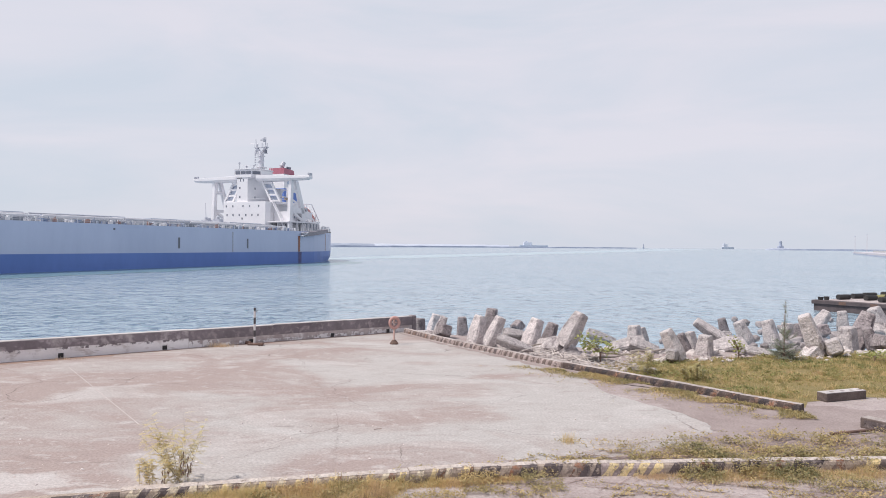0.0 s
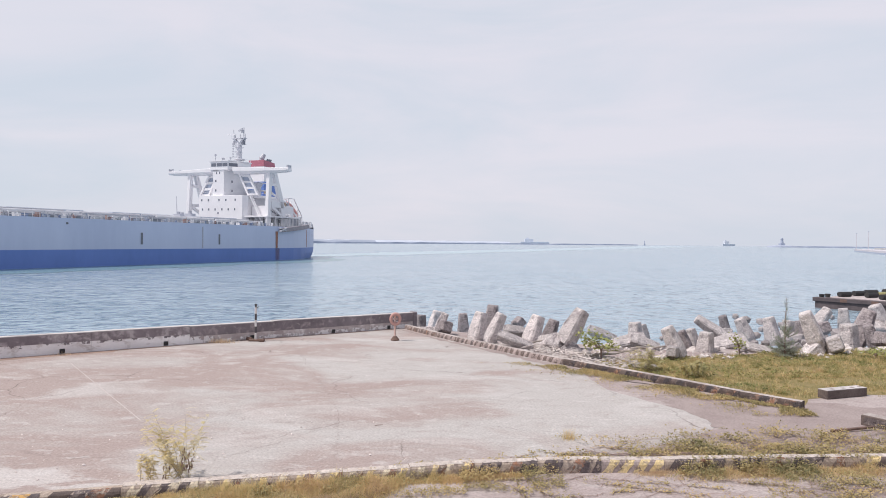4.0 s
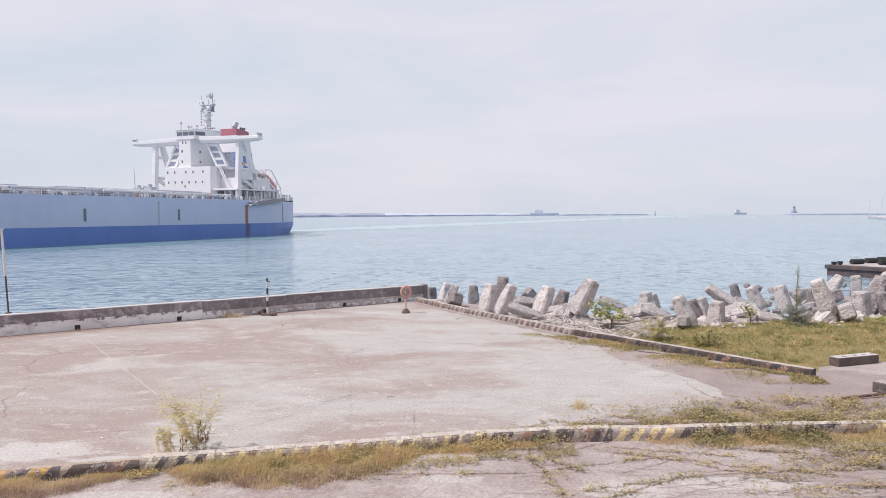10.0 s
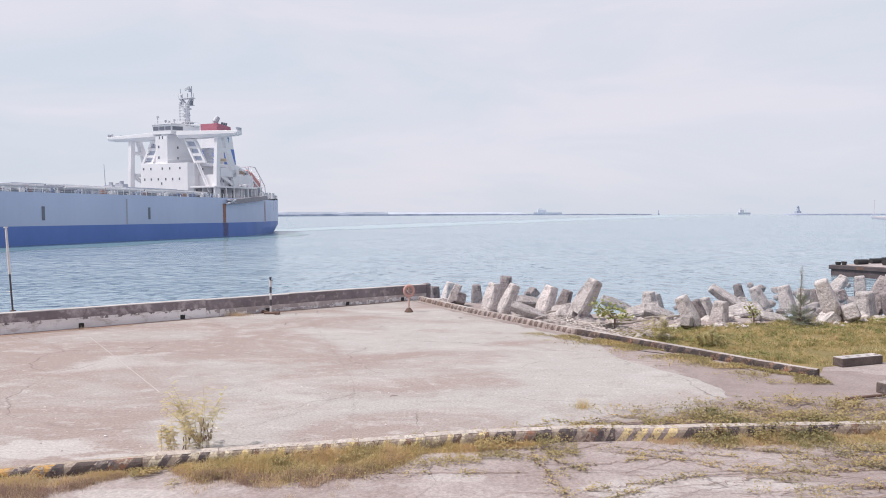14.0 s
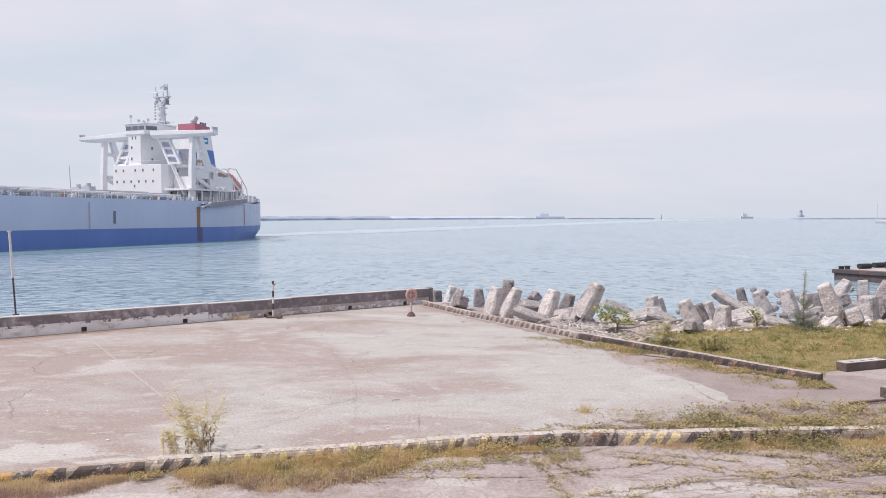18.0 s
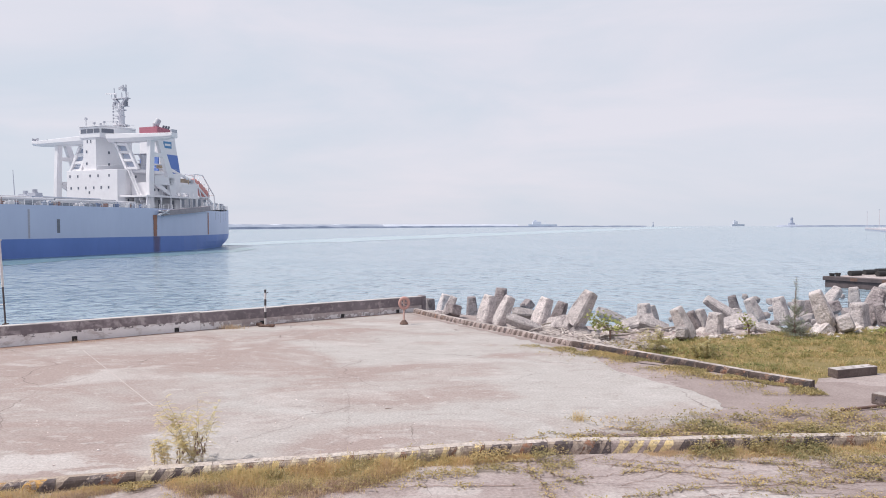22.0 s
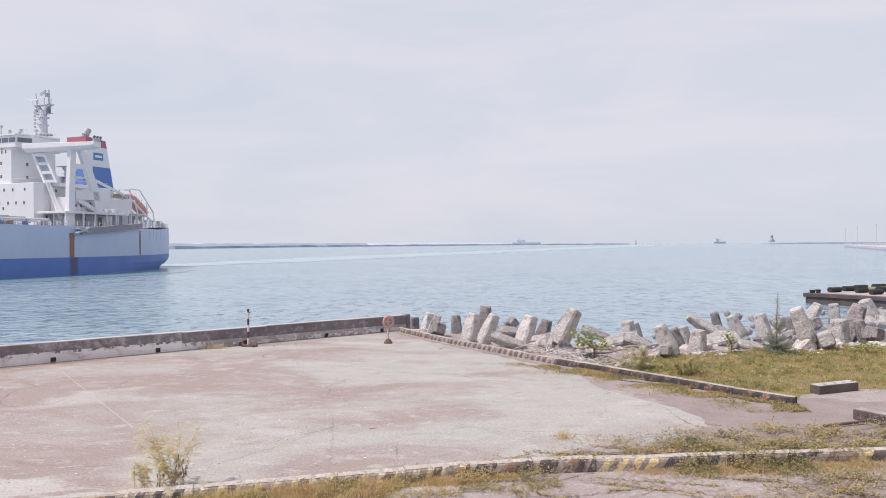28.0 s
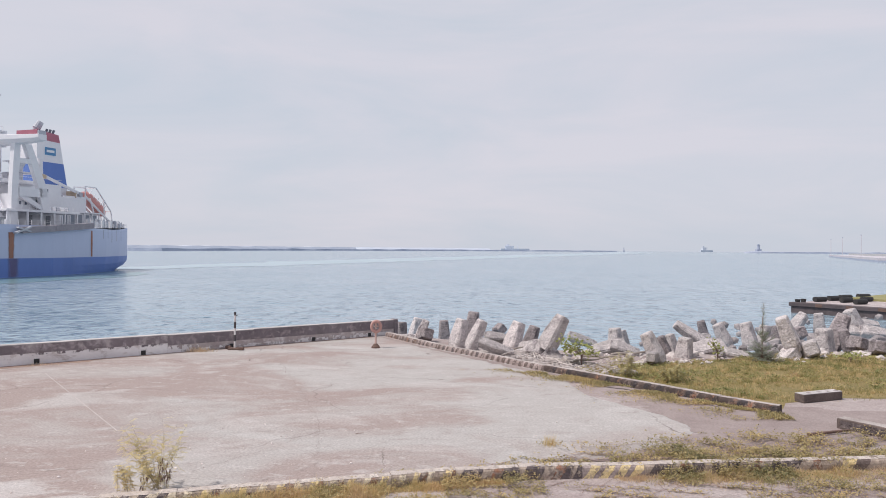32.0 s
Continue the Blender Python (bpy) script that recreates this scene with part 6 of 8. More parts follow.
runs = [((1.7, 13.6), (2.0, 11.2), 0.3), ((2.0, 13.2), (2.6, 12.4), 0.2), ((1.5, 12.4), (-3.2, 12.35), 0.12), ((2.1, 12.6), (4.4, 13.3), 0.2), ((2.4, 11.6), (4.6, 12.3), 0.2),
        ((4.6, 12.3), (8.3, 12.6), 0.25), ((3.2, 13.5), (7.4, 12.1), 0.3), ((5.4, 13.9), (9.2, 12.0), 0.4), ((6.0, 13.6), (9.8, 12.8), 0.3), ((2.6, 11.2), (4.2, 12.2), 0.1), ((4.4, 13.0), (6.9, 11.4), 0.25),
        ((6.8, 11.8), (9.4, 11.2), 0.2), ((3.4, 13.8), (5.6, 13.2), 0.2), ((7.0, 13.9), (10.4, 13.0), 0.3), ((0.6, 13.6), (1.8, 13.0), 0.2), ((1.2, 13.7), (2.6, 13.7), 0.15), ((1.6, 13.4), (1.9, 12.2), 0.15)]
tufts = [(x, y, 0.16, 45) for x, y in ((1.75, 12.9), (2.05, 12.2), (1.95, 11.5), (2.0, 13.5), (1.4, 13.6), (4.4, 12.2), (5.6, 12.4), (3.2, 13.6), (4.0, 13.4), (7.6, 12.7), (8.4, 12.2), (6.4, 13.6), (7.4, 13.7), (8.8, 13.3), (-2.0, 12.15), (-0.6, 12.3), (0.4, 12.3),
                                             (-1.3, 12.2), (-2.9, 12.4), (2.9, 11.4), (5.2, 11.5), (6.0, 11.3), (4.9, 13.75), (5.6, 13.8), (9.2, 13.7), (-2.6, 11.9))]
vines("creeping_vine", runs, tufts, "creeping vine runners across the broken yard surface", z=-0.02)


random.seed(26)
edge_v, edge_f = [], []
for i in range(3200):
    x = random.uniform(-5.6, 2.6)
    d = random.choice((random.gauss(0.8, 0.14), random.gauss(0.15, 0.25), random.uniform(0, 0.7)))
    if x < -4.7:
        d = abs(random.gauss(0.16, 0.13))
    if noise.noise((x * 1.6, d * 2, 15)) > (0.12 if x < -2.4 else -0.05):
        leaves_at(edge_v, edge_f, (x, kerb_front_y(x) - abs(d), 0.02 + 0.14 * random.random() * (abs(d) < 0.6 and x > -4.7)), 0.04, 5, 0.045, 0.9)
for i in range(800):
    x = random.uniform(4.6, 7.9)
    d = abs(random.gauss(0.0, 0.22))
    if noise.noise((x * 1.4, d * 3, 19)) > -0.1 + 0.5 * max(0, 5.6 - x):
        leaves_at(edge_v, edge_f, (x, kerb_front_y(x) - 0.03 - d, 0.22 * random.random() * max(0, 1 - d * 2.2)), 0.05, 4, 0.05, 0.9)
tagged(new("weeds", raw_mesh("weeds", edge_v, edge_f, VINE)), "small yellow-green leafy weeds at the edge of the tussock grass", "weeds", kind="stuff")

random.seed(27)
mat_v, mat_f, mat_sv, mat_sf = [], [], [], []
while len(mat_f) < 12500:
    x, y = random.uniform(1.2, 12.4), random.uniform(13.9, 17.4)
    back = y - kerb_front_y(x) - 0.2
    share = min(1, max(0, (x - 2.6) / 4.0)) * max(0, 1 - back / (1.2 + 0.26 * x)) ** 0.7 + 0.25 * max(0, 1 - back / 0.5)
    n = noise.noise((x * 0.9, y * 1.7, 12)) + 0.9 * noise.noise((x * 2.6, y * 3.4, 3))
    if back < -0.3 or (back < 0.08 and random.random() < 0.7) or random.random() > share * (0.1 + 2.4 * n):
        continue
    z = 0.2 if back < 0.05 else 0.0
    leaves_at(mat_v, mat_f, (x, y, z + abs(random.gauss(0, 0.08))), random.uniform(0.035, 0.07), 5, 0.045, 0.9)
for i in range(240):
    x = random.uniform(1.4, 11.5)
    y = kerb_front_y(x) + 0.3 + random.random() ** 1.4 * (0.3 + 0.2 * x)
    a, ln = random.gauss(0.15, 0.6), random.uniform(0.4, 1.6)
    st = strip(wander((x, y), (x + math.cos(a) * ln, y + math.sin(a) * ln * 0.6), 12, 0.18, i * 2.3), 0.018, 0.01, 0.02 + random.uniform(0, 0.06), 0.3)
    o = len(mat_sv)
    mat_sv += st.v
    mat_sf += [tuple(o + k for k in q) for q in st.f]
for i in range(42):
    x = random.uniform(1.0, 8.5) if i < 26 else random.uniform(0.2, 3.8)
    y = kerb_front_y(x) + random.uniform(0.25, 0.5 + 0.16 * x)
    a, ln = random.choice((random.gauss(0.2, 0.4), random.gauss(2.9, 0.4))), random.uniform(0.8, 2.2)
    runner(mat_v, mat_f, mat_sv, mat_sf, (x, y), (x + math.cos(a) * ln, max(kerb_front_y(x) + 0.25, y + math.sin(a) * ln * 0.5)), 0.2, i * 3.1, 0.06, 0.0, 0.06, 4)
v = thing("creeping_vine", "tangled mat of brown runners and small yellow-green leaves behind the kerb", "vine")
part("leaves", raw_mesh("leaves", mat_v, mat_f, VINE), VINE, v)
tagged(part("stemwork", raw_mesh("stemwork", mat_sv, mat_sf, TWIG), TWIG, v, "brown tangled stems"), kind="stuff")

random.seed(28)
mat_v, mat_f, mat_sv, mat_sf = [], [], [], []
while len(mat_f) < 9000:
    x, y = random.uniform(5.2, 12.0), random.uniform(11.2, 14.3)
    n = noise.noise((x * 0.8, y * 1.6, 31)) + 0.8 * noise.noise((x * 2.4, y * 3.6, 8))
    if random.random() > min(1, (x - 5.0) / 3.5) * (0.15 + 1.4 * n + 0.3 * max(0, y - 13.2)) or y > kerb_front_y(x) - 0.05:
        continue
    leaves_at(mat_v, mat_f, (x, y, abs(random.gauss(0, 0.05)) - 0.02), random.uniform(0.03, 0.055), 4, 0.04, 0.9)
for i in range(60):
    x, y = random.uniform(4.5, 10.5), random.uniform(11.2, 13.8)
    a, ln = random.gauss(0.0, 0.7), random.uniform(0.4, 1.4)
    st = strip(wander((x, y), (x + math.cos(a) * ln, y + math.sin(a) * ln * 0.6), 12, 0.15, i * 2.9), 0.018, 0.01, random.uniform(0, 0.04), 0.3)
    o = len(mat_sv)
    mat_sv += st.v
    mat_sf += [tuple(o + k for k in q) for q in st.f]
v = thing("creeping_vine", "creeping vine spreading over the broken yard before the kerb", "vine")
part("leaves", raw_mesh("leaves", mat_v, mat_f, VINE), VINE, v)
tagged(part("stemwork", raw_mesh("stemwork", mat_sv, mat_sf, TWIG), TWIG, v, "brown tangled stems"), kind="stuff")

random.seed(25)
sv, sf = [], []
for i in range(130):
    x = random.uniform(0.8, 10.5)
    y = random.uniform(11.0, 13.9) if random.random() < 0.65 else random.uniform(14.7, 16.6)
    if y > 14.5 and x < 3.6:
        continue
    a, ln = random.gauss(0.25, 0.5), random.uniform(0.5, 2.0)
    st = strip(wander((x, y), (x + math.cos(a) * ln, y + math.sin(a) * ln * 0.6), 14, 0.07, i * 1.9), 0.012, 0.006, -0.008 if y < 14.4 else 0.012, 0.3)
    o = len(sv)
    sv += st.v
    sf += [tuple(o + k for k in q) for q in st.f]
tagged(new("dry_runners", raw_mesh("dry_runners", sv, sf, TWIG)), "dry brown vine runners lying across the yard", "vine", kind="stuff")


def feather_shrub(at, height, spread, stems, label, mat, seed, leaf=0.0085):
    """Thin arching stems with feathery leaflets and some hanging dark pods."""
    random.seed(seed)
    t = thing("shrub", label, "shrub", at=Matrix.Translation(at))
    wood, vs, fs, pods = Shape(), [], [], Shape()
    for i in range(stems):
        a = random.uniform(0, 6.283)
        out = spread * random.uniform(0.05, 1) ** 0.7
        h = height * random.uniform(0.6, 1) * (1 - 0.3 * (out / spread) ** 2)
        top = Vector((math.cos(a) * out, math.sin(a) * out * 0.7, h))
        base = Vector((random.gauss(0, 0.07), random.gauss(0, 0.05), 0)) if height > 1 else Vector((top.x * 0.6 + random.gauss(0, 0.08), top.y * 0.6 + random.gauss(0, 0.08), 0))
        mid = base.lerp(top, 0.5) + Vector((0, 0, h * 0.1))
        wood.rod(base, mid, 0.0035, 0.0025, 5).rod(mid, top, 0.0025, 0.0012, 5)
        for k in range(28):
            p = (base.lerp(mid, 0.3 + k * 0.08) if k < 9 else mid.lerp(top, (k - 9) / 18))
            b = random.uniform(0, 6.283)
            fd = Vector((math.cos(b), math.sin(b), random.uniform(-0.3, 0.6))).normalized() * random.uniform(0.08, 0.17) * height
            side = Vector((-fd.y, fd.x, 0)).normalized()
            for j in range(14):
                c = p + fd * (j + 1) / 14 - Vector((0, 0, 0.05 * (j / 14) ** 2))
                for sgn in (-1, 1):
                    tip = c + side * sgn * 0.032 * random.uniform(0.6, 1.1) + fd * 0.1
                    w = fd.normalized() * leaf
                    o = len(vs)
                    vs += [tuple(c), tuple(c.lerp(tip, 0.5) + w), tuple(tip), tuple(c.lerp(tip, 0.5) - w)]
                    fs.append((o, o + 1, o + 2, o + 3))
    for k in range(44):
        g = random.choice((-0.2, 0.13, 0.17))
        p = Vector((g + random.gauss(0, 0.05), random.gauss(-0.16, 0.08), height * (random.uniform(0.12, 0.28) if g < 0 else random.uniform(0.22, 0.48))))
        pods.box(-0.008, 0.008, -0.004, 0.004, -0.075, 0, Matrix.Translation(p) @ Euler((random.uniform(-0.3, 0.3), random.uniform(-0.3, 0.3), random.uniform(0, 3))).to_matrix().to_4x4())
    tagged(part("branchwork", wood, DRIFT, t), kind="stuff")
    part("leaves", raw_mesh("leaves", vs, fs, mat), mat, t)
    if seed == 34:
        tagged(part("seed_pods", pods, TWIG, t, "dark hanging seed pods"), kind="stuff")


feather_shrub((-4.66, 13.4, 0), 1.5, 0.88, 17, "feathery pale green shrub with dark pods growing at the kerb", LEAF_PALE, 34, 0.0062)
feather_shrub((-5.05, 13.35, 0), 0.8, 0.34, 7, "low feathery pale green shrub at the kerb", LEAF_PALE, 35, 0.0062)
feather_shrub((7.8, 25.6, 0), 0.95, 0.9, 22, "low feathery green shrub in the grass", LEAF_SHRUB, 32, 0.008)
feather_shrub((9.3, 24.6, 0), 0.72, 0.72, 20, "low feathery green shrub in the grass", LEAF_SHRUB, 33, 0.008)


def leafy_bush(at, height, spread, n, mat, label, seed, leaf=0.12):
    random.seed(seed)
    t = thing("bush", label, "bush", at=Matrix.Translation(at))
    wood, vs, fs = Shape(), [], []
    for i in range(14):
        a = random.uniform(0, 6.283)
        top = Vector((math.cos(a) * spread * random.uniform(0.2, 1), math.sin(a) * spread * random.uniform(0.2, 0.8), height * random.uniform(0.45, 1)))
        fork = Vector((0.03 * math.sin(i), 0.03 * math.cos(i), height * 0.36))
        wood.rod((0, 0, 0), fork, 0.02, 0.014, 5).rod(fork, top, 0.011, 0.005, 5)
        for _ in range(n // 14):
            q = top * random.uniform(0.6, 1.05) + Vector((random.gauss(0, spread * 0.16), random.gauss(0, spread * 0.16), random.gauss(0, height * 0.06)))
            q.z = max(0.03, q.z)
            leaves_at(vs, fs, q, leaf, 1, 0.02, 0.8)
    tagged(part("branchwork", wood, TWIG, t), kind="stuff")
    part("leaves", raw_mesh("leaves", vs, fs, mat), mat, t)


leafy_bush((6.82, 28.1, 0), 1.05, 0.88, 330, LEAF, "bright green broad-leaved bush among the rubble", 41, 0.17)
leafy_bush((12.85, 29.2, 0), 0.95, 0.38, 90, LEAF, "small green broad-leaved plant in front of the tetrapods", 42, 0.15)
leafy_bush((20.5, 27.5, 0), 0.5, 0.9, 260, LEAF, "low green bush in the grass", 43, 0.12)
leafy_bush((18.2, 28.6, 0), 0.5, 0.9, 260, LEAF, "low green bush in the grass", 44, 0.12)


def young_conifer(at, height, seed):
    """A bushy foot and a thin leader, with wispy needles."""
    random.seed(seed)
    t = thing("young_tree", "young dark green needle-leaved tree in front of the tetrapods", "tree", at=Matrix.Translation(at))
    wood, vs, fs = Shape(), [], []
    wood.rod((0, 0, 0), (0, 0, height * 0.6), 0.03, 0.012, 6).rod((0, 0, height * 0.6), (0.05, 0, height), 0.012, 0.004, 6)
    for k in range(150):
        h = random.random() ** 2.3 * 0.96 + 0.02
        r = (0.86 * random.uniform(0.3, 1.0) * (1 - 0.9 * h) if h < 0.42 else 0.22 * (1.05 - h) * random.uniform(0.3, 1.2)) + 0.04
        a = random.uniform(0, 6.283)
        p, d = Vector((0.04 * h, 0, h * height)), Vector((math.cos(a), math.sin(a), random.uniform(0.0, 0.55) if h < 0.3 else random.uniform(0.4, 1.2)))
        tip = p + d.normalized() * r
        wood.rod(p, tip, 0.007, 0.002, 4)
        for j in range(26 if h < 0.42 else 8):
            c = p.lerp(tip, random.uniform(0.2, 1))
            e = c + d.normalized() * random.uniform(0.02, 0.12) + Vector((random.gauss(0, 0.07), random.gauss(0, 0.07), random.uniform(-0.08, 0.14)))
            w = Vector((random.uniform(-1, 1), random.uniform(-1, 1), 0)).normalized() * (0.014 if h < 0.42 else 0.006)
            o = len(vs)
            vs += [tuple(c - w), tuple(c + w), tuple(e)]
            fs.append((o, o + 1, o + 2))
    part("trunk", wood, TWIG, t)
    part("crown", raw_mesh("crown", vs, fs, NEEDLE), NEEDLE, t)


young_conifer((14.7, 29.1, 0), 2.45, 51)

random.seed(61)
for x, y, n, h, lab in ((-9.25, 31.55, 260, 0.26, "dry grass tuft at the foot of the sea wall"), (-14.3, 27.9, 70, 0.14, "dry grass tuft at the foot of the sea wall"), (3.3, 16.55, 0, 0.2, "")):
    if not n:
        blades("grass_tuft", [(x + random.gauss(0, 0.1), y + random.gauss(0, 0.1), 0, random.uniform(0.05, 0.3), 0.007) for _ in range(150)], GRASS_DRY, "dry weed in a crack of the apron", "grass")
        continue
    blades("grass_tuft", [(x + random.gauss(0, 0.3), y + random.gauss(0, 0.1), 0, random.uniform(0.3, 1) * h, 0.012) for _ in range(n)], GRASS_BROWN, lab, "grass")

# ---- the ship ----
CL = -22.3          # its centre line, in its own space: x to the bow, y to port, z up from the waterline
ship = thing("bulk_carrier", "large grey and blue bulk carrier with white superstructure", "ship")
DECK = 9.4


def half_breadth(u):
    pts = [(0, 4.7), (4, 7.4), (8, 9.9), (16, 14.0), (24, 17.4), (30, 19.7), (36, 21.3), (44, 22.3), (195, 22.3), (208, 20), (218, 15.5), (226, 9.5), (231, 4), (233, 0.4)]
    for (a, p), (b, q) in zip(pts, pts[1:]):
        if a <= u <= b:
            return p + (q - p) * (u - a) / (b - a)
    return pts[0][1]


STATIONS = [0, 1, 2.5, 4, 6, 8, 12, 16, 20, 24, 27, 30, 33, 36, 40, 44, 70, 100, 130, 160, 195, 202, 208, 213, 218, 222, 226, 229, 231, 233]


def sheer(u):
    return DECK + 0.75 * max(0.0, min(1.0, (24 - u) / 24))


def hull_band(levels):
    """Both sides and the stern between heights given as (z at midships, share of breadth, z at the stern, set back at the stern)."""
    s, grid, n = Shape(), [], len(levels)
    for sgn in (1, -1):
        rows = []
        for u in STATIONS:
            t = max(0.0, min(1.0, (10 - u) / 10))
            rows.append([(u + back * t, CL + sgn * half_breadth(u) * (1 + (k - 1) * max(0.0, min(1.0, (30 - u) / 30))), z + (zs - z) * t) for z, k, zs, back in levels])
        grid.append(rows)
    for g in grid:
        s.add([p for r in g for p in r], [(i * n + j, i * n + j + 1, (i + 1) * n + j + 1, (i + 1) * n + j) for i in range(len(g) - 1) for j in range(n - 1)])
    a, b = grid[0][0], grid[1][0]
    return s.add(a + b, [(j, j + 1, n + j + 1, n + j) for j in range(n - 1)])


part("lower_hull", hull_band([(-2.5, 0.8, -0.2, 6.0), (-0.6, 0.86, 0.5, 3.2), (0.6, 0.93, 1.2, 1.0), (1.8, 0.98, 2.2, 0.1), (3.4, 1.0, 3.4, 0)]), SHIP_BLUE, ship, "blue painted lower hull")
part("upper_hull", hull_band([(3.402, 1.0, 3.402, 0), (DECK, 1.0, DECK + 0.75, 0)]), SHIP_GREY, ship, "pale blue-grey painted upper hull")
dk = Shape()
dk.add([(u, CL + sg * half_breadth(u), sheer(u) - 0.03) for u in STATIONS for sg in (1, -1)], [(2 * i, 2 * i + 1, 2 * i + 3, 2 * i + 2) for i in range(len(STATIONS) - 1)])
part("deck", dk, SHIP_DECK, ship)


def on_side(u, z0, z1, w, out=0.05, w1=None, k=4, jag=0.0):
    """A thin, somewhat ragged stain or mark on the port side, from z1 down to z0; w1: its width at the foot."""
    s, w1 = Shape(), w if w1 is None else w1
    rows = []
    for i in range(k + 1):
        t = i / k
        z, ww = z1 + (z0 - z1) * t, (w + (w1 - w) * t) * (1 + jag * random.uniform(-1, 1))
        us = [u - ww / 2, u + ww / 2]
        rows.append([(a, CL + half_breadth(a) * (1 - 0.02 * max(0, min(1, (3.4 - z) / 3.4)) * max(0, (30 - a) / 30)) + out, z) for a in us])
    return s.add([p for r in rows for p in r], [(2 * i, 2 * i + 1, 2 * i + 3, 2 * i + 2) for i in range(k)])


random.seed(70)
for u in (69.1, 93.7, 143.0, 168.0):
    part("hull_mark", on_side(u, 4.4, 6.9, 0.62), SHIP_GLASS, ship, "dark upright mark on the hull")
part("rust_streak", on_side(45.6, 3.42, 8.0, 1.5, 0.06, 1.5, 4), SHIP_RUST, ship, "broad orange rust streak")
part("rust_streak", on_side(45.2, 0.1, 3.4, 2.6, 0.07, 2.2, 4), RUST_BLUE, ship, "brown rust streak over blue paint")
part("rust_streak", on_side(75.0, 3.5, 8.6, 0.45, 0.04, 0.6, 4), RUST_FAINT, ship, "faint rust streak")
part("rust_streak", on_side(22.6, 3.5, 8.9, 0.6, 0.05, 1.1, 4), SHIP_RUST, ship, "thin rust streak near the stern")
for k, (u, z0, w) in enumerate(((12.5, 6.5, 0.25), (14.8, 7.4, 0.2), (9.6, 6.8, 0.2), (17.2, 7.2, 0.2), (6.4, 7.0, 0.25))):
    part("rust_streak", on_side(u, z0, sheer(u) - 0.4, w, 0.04, w * 2, 4), RUST_FAINT, ship, "faint rust streak")
for u in (112, 138.0):
    part("hull_mark", on_side(u, 8.2, 8.6, 0.5), SHIP_GLASS, ship, "small dark mark on the hull")

# rails along the deck edge, in lengths
for i in range(25):
    u0 = 0.5 + i * 9.0
    rail = Shape()
    for k in range(6):
        u, u2 = u0 + k * 1.5, u0 + k * 1.5 + 1.5
        y, y2 = CL + half_breadth(u) - 0.25, CL + half_breadth(u2) - 0.25
        z, z2 = sheer(u) - 0.03, sheer(u2) - 0.03
        rail.box(u - 0.03, u + 0.03, y - 0.03, y + 0.03, z, z + 1.0)
        for h in (0.35, 0.68, 0.98):
            rail.beam((u, y, z + h), (u2, y2, z2 + h), 0.03, 0.03)
    part("rail", rail, SHIP_WHITE if i % 3 else STEEL_GREY, ship, "deck rail")
# hatch covers, pipes and deck gear
for i in range(7):
    u0 = 51.5 + i * 24.6
    hatch = part("hatch_cover", Shape().box(u0, u0 + 17.2, CL - 13.3, CL + 13.3, DECK - 0.1, 10.9), SHIP_DECK, ship, "blue-grey hatch cover", bevel=0.1)
    for k in range(5):
        part("hatch_panel", Shape().box(u0 + 0.1 + k * 3.42, u0 + 3.42 + k * 3.42, CL - 13.5, CL + 13.5, 10.92, 11.4), HATCH, hatch, bevel=0.05)
    part("ventilator", Shape().rod((u0 - 2.5, -12, DECK - 0.1), (u0 - 2.5, -12, 10.9), 0.3).rod((u0 - 2.5, -12, 10.8), (u0 - 2.5, -12, 11.3), 0.6, 0.5), SHIP_WHITE, ship, "mushroom ventilator")
for y, z, r, u0, u1 in ((-3.0, 10.55, 0.2, 48, 205), (-4.2, 10.9, 0.13, 52, 205), (-5.2, 10.35, 0.22, 48, 205)):
    for k in range(8):
        a, b = u0 + (u1 - u0) * k / 8, u0 + (u1 - u0) * (k + 1) / 8 - 0.6
        part("deck_pipe", Shape().rod((a, y, z + 0.1 * (k % 2)), (b, y, z + 0.1 * (k % 2)), r), SHIP_WHITE if (k + int(r * 50)) % 3 else STEEL_GREY, ship, "deck pipe")
random.seed(77)
for i in range(150):
    u = 45 + i * 1.05 + random.uniform(-0.5, 0.5)
    y = random.choice((random.uniform(-2.6, -0.9), random.uniform(-7.5, -2.6)))
    s = Shape()
    for _ in range(4):
        a, b, h = random.uniform(0.05, 0.22), random.uniform(0.06, 0.25), random.uniform(0.2, 0.95)
        o = random.uniform(-0.6, 0.6)
        s.box(u + o - a, u + o + a, y - b, y + b, DECK - 0.1, DECK + h)
    s.rod((u, y, DECK - 0.1), (u + random.uniform(-0.5, 0.5), y, DECK + random.uniform(0.7, 1.3)), 0.05)
    s.rod((u - 0.8, y, DECK + 0.5), (u + 0.9, y, DECK + 0.5 + random.uniform(-0.15, 0.3)), 0.07, n=6)
    part("deck_fitting", s, (SHIP_WHITE, BLUE_PALE, STEEL_GREY, SHIP_WHITE, HATCH, RUST_GEAR, BLUE_PALE)[i % 7], ship)
part("deck_post", Shape().rod((64, -18, DECK - 0.1), (64.4, -18, 16.8), 0.13, 0.06, 6), STEEL_GREY, ship, "thin deck light post")
for u, y in ((60.5, -17), (57.2, -24), (52.5, -27)):
    part("deck_winch", Shape().box(u - 0.8, u + 0.8, y - 1.2, y + 1.2, 11.3, 12.4).rod((u, y, 12.2), (u, y, 13.1), 0.5), STEEL_GREY, ship)


def prism(points, z0, z1):
    """An upright body on a ground plan."""
    return Shape().loft([[Vector((x, y, z)) for x, y in points] for z in (z0, z1)])


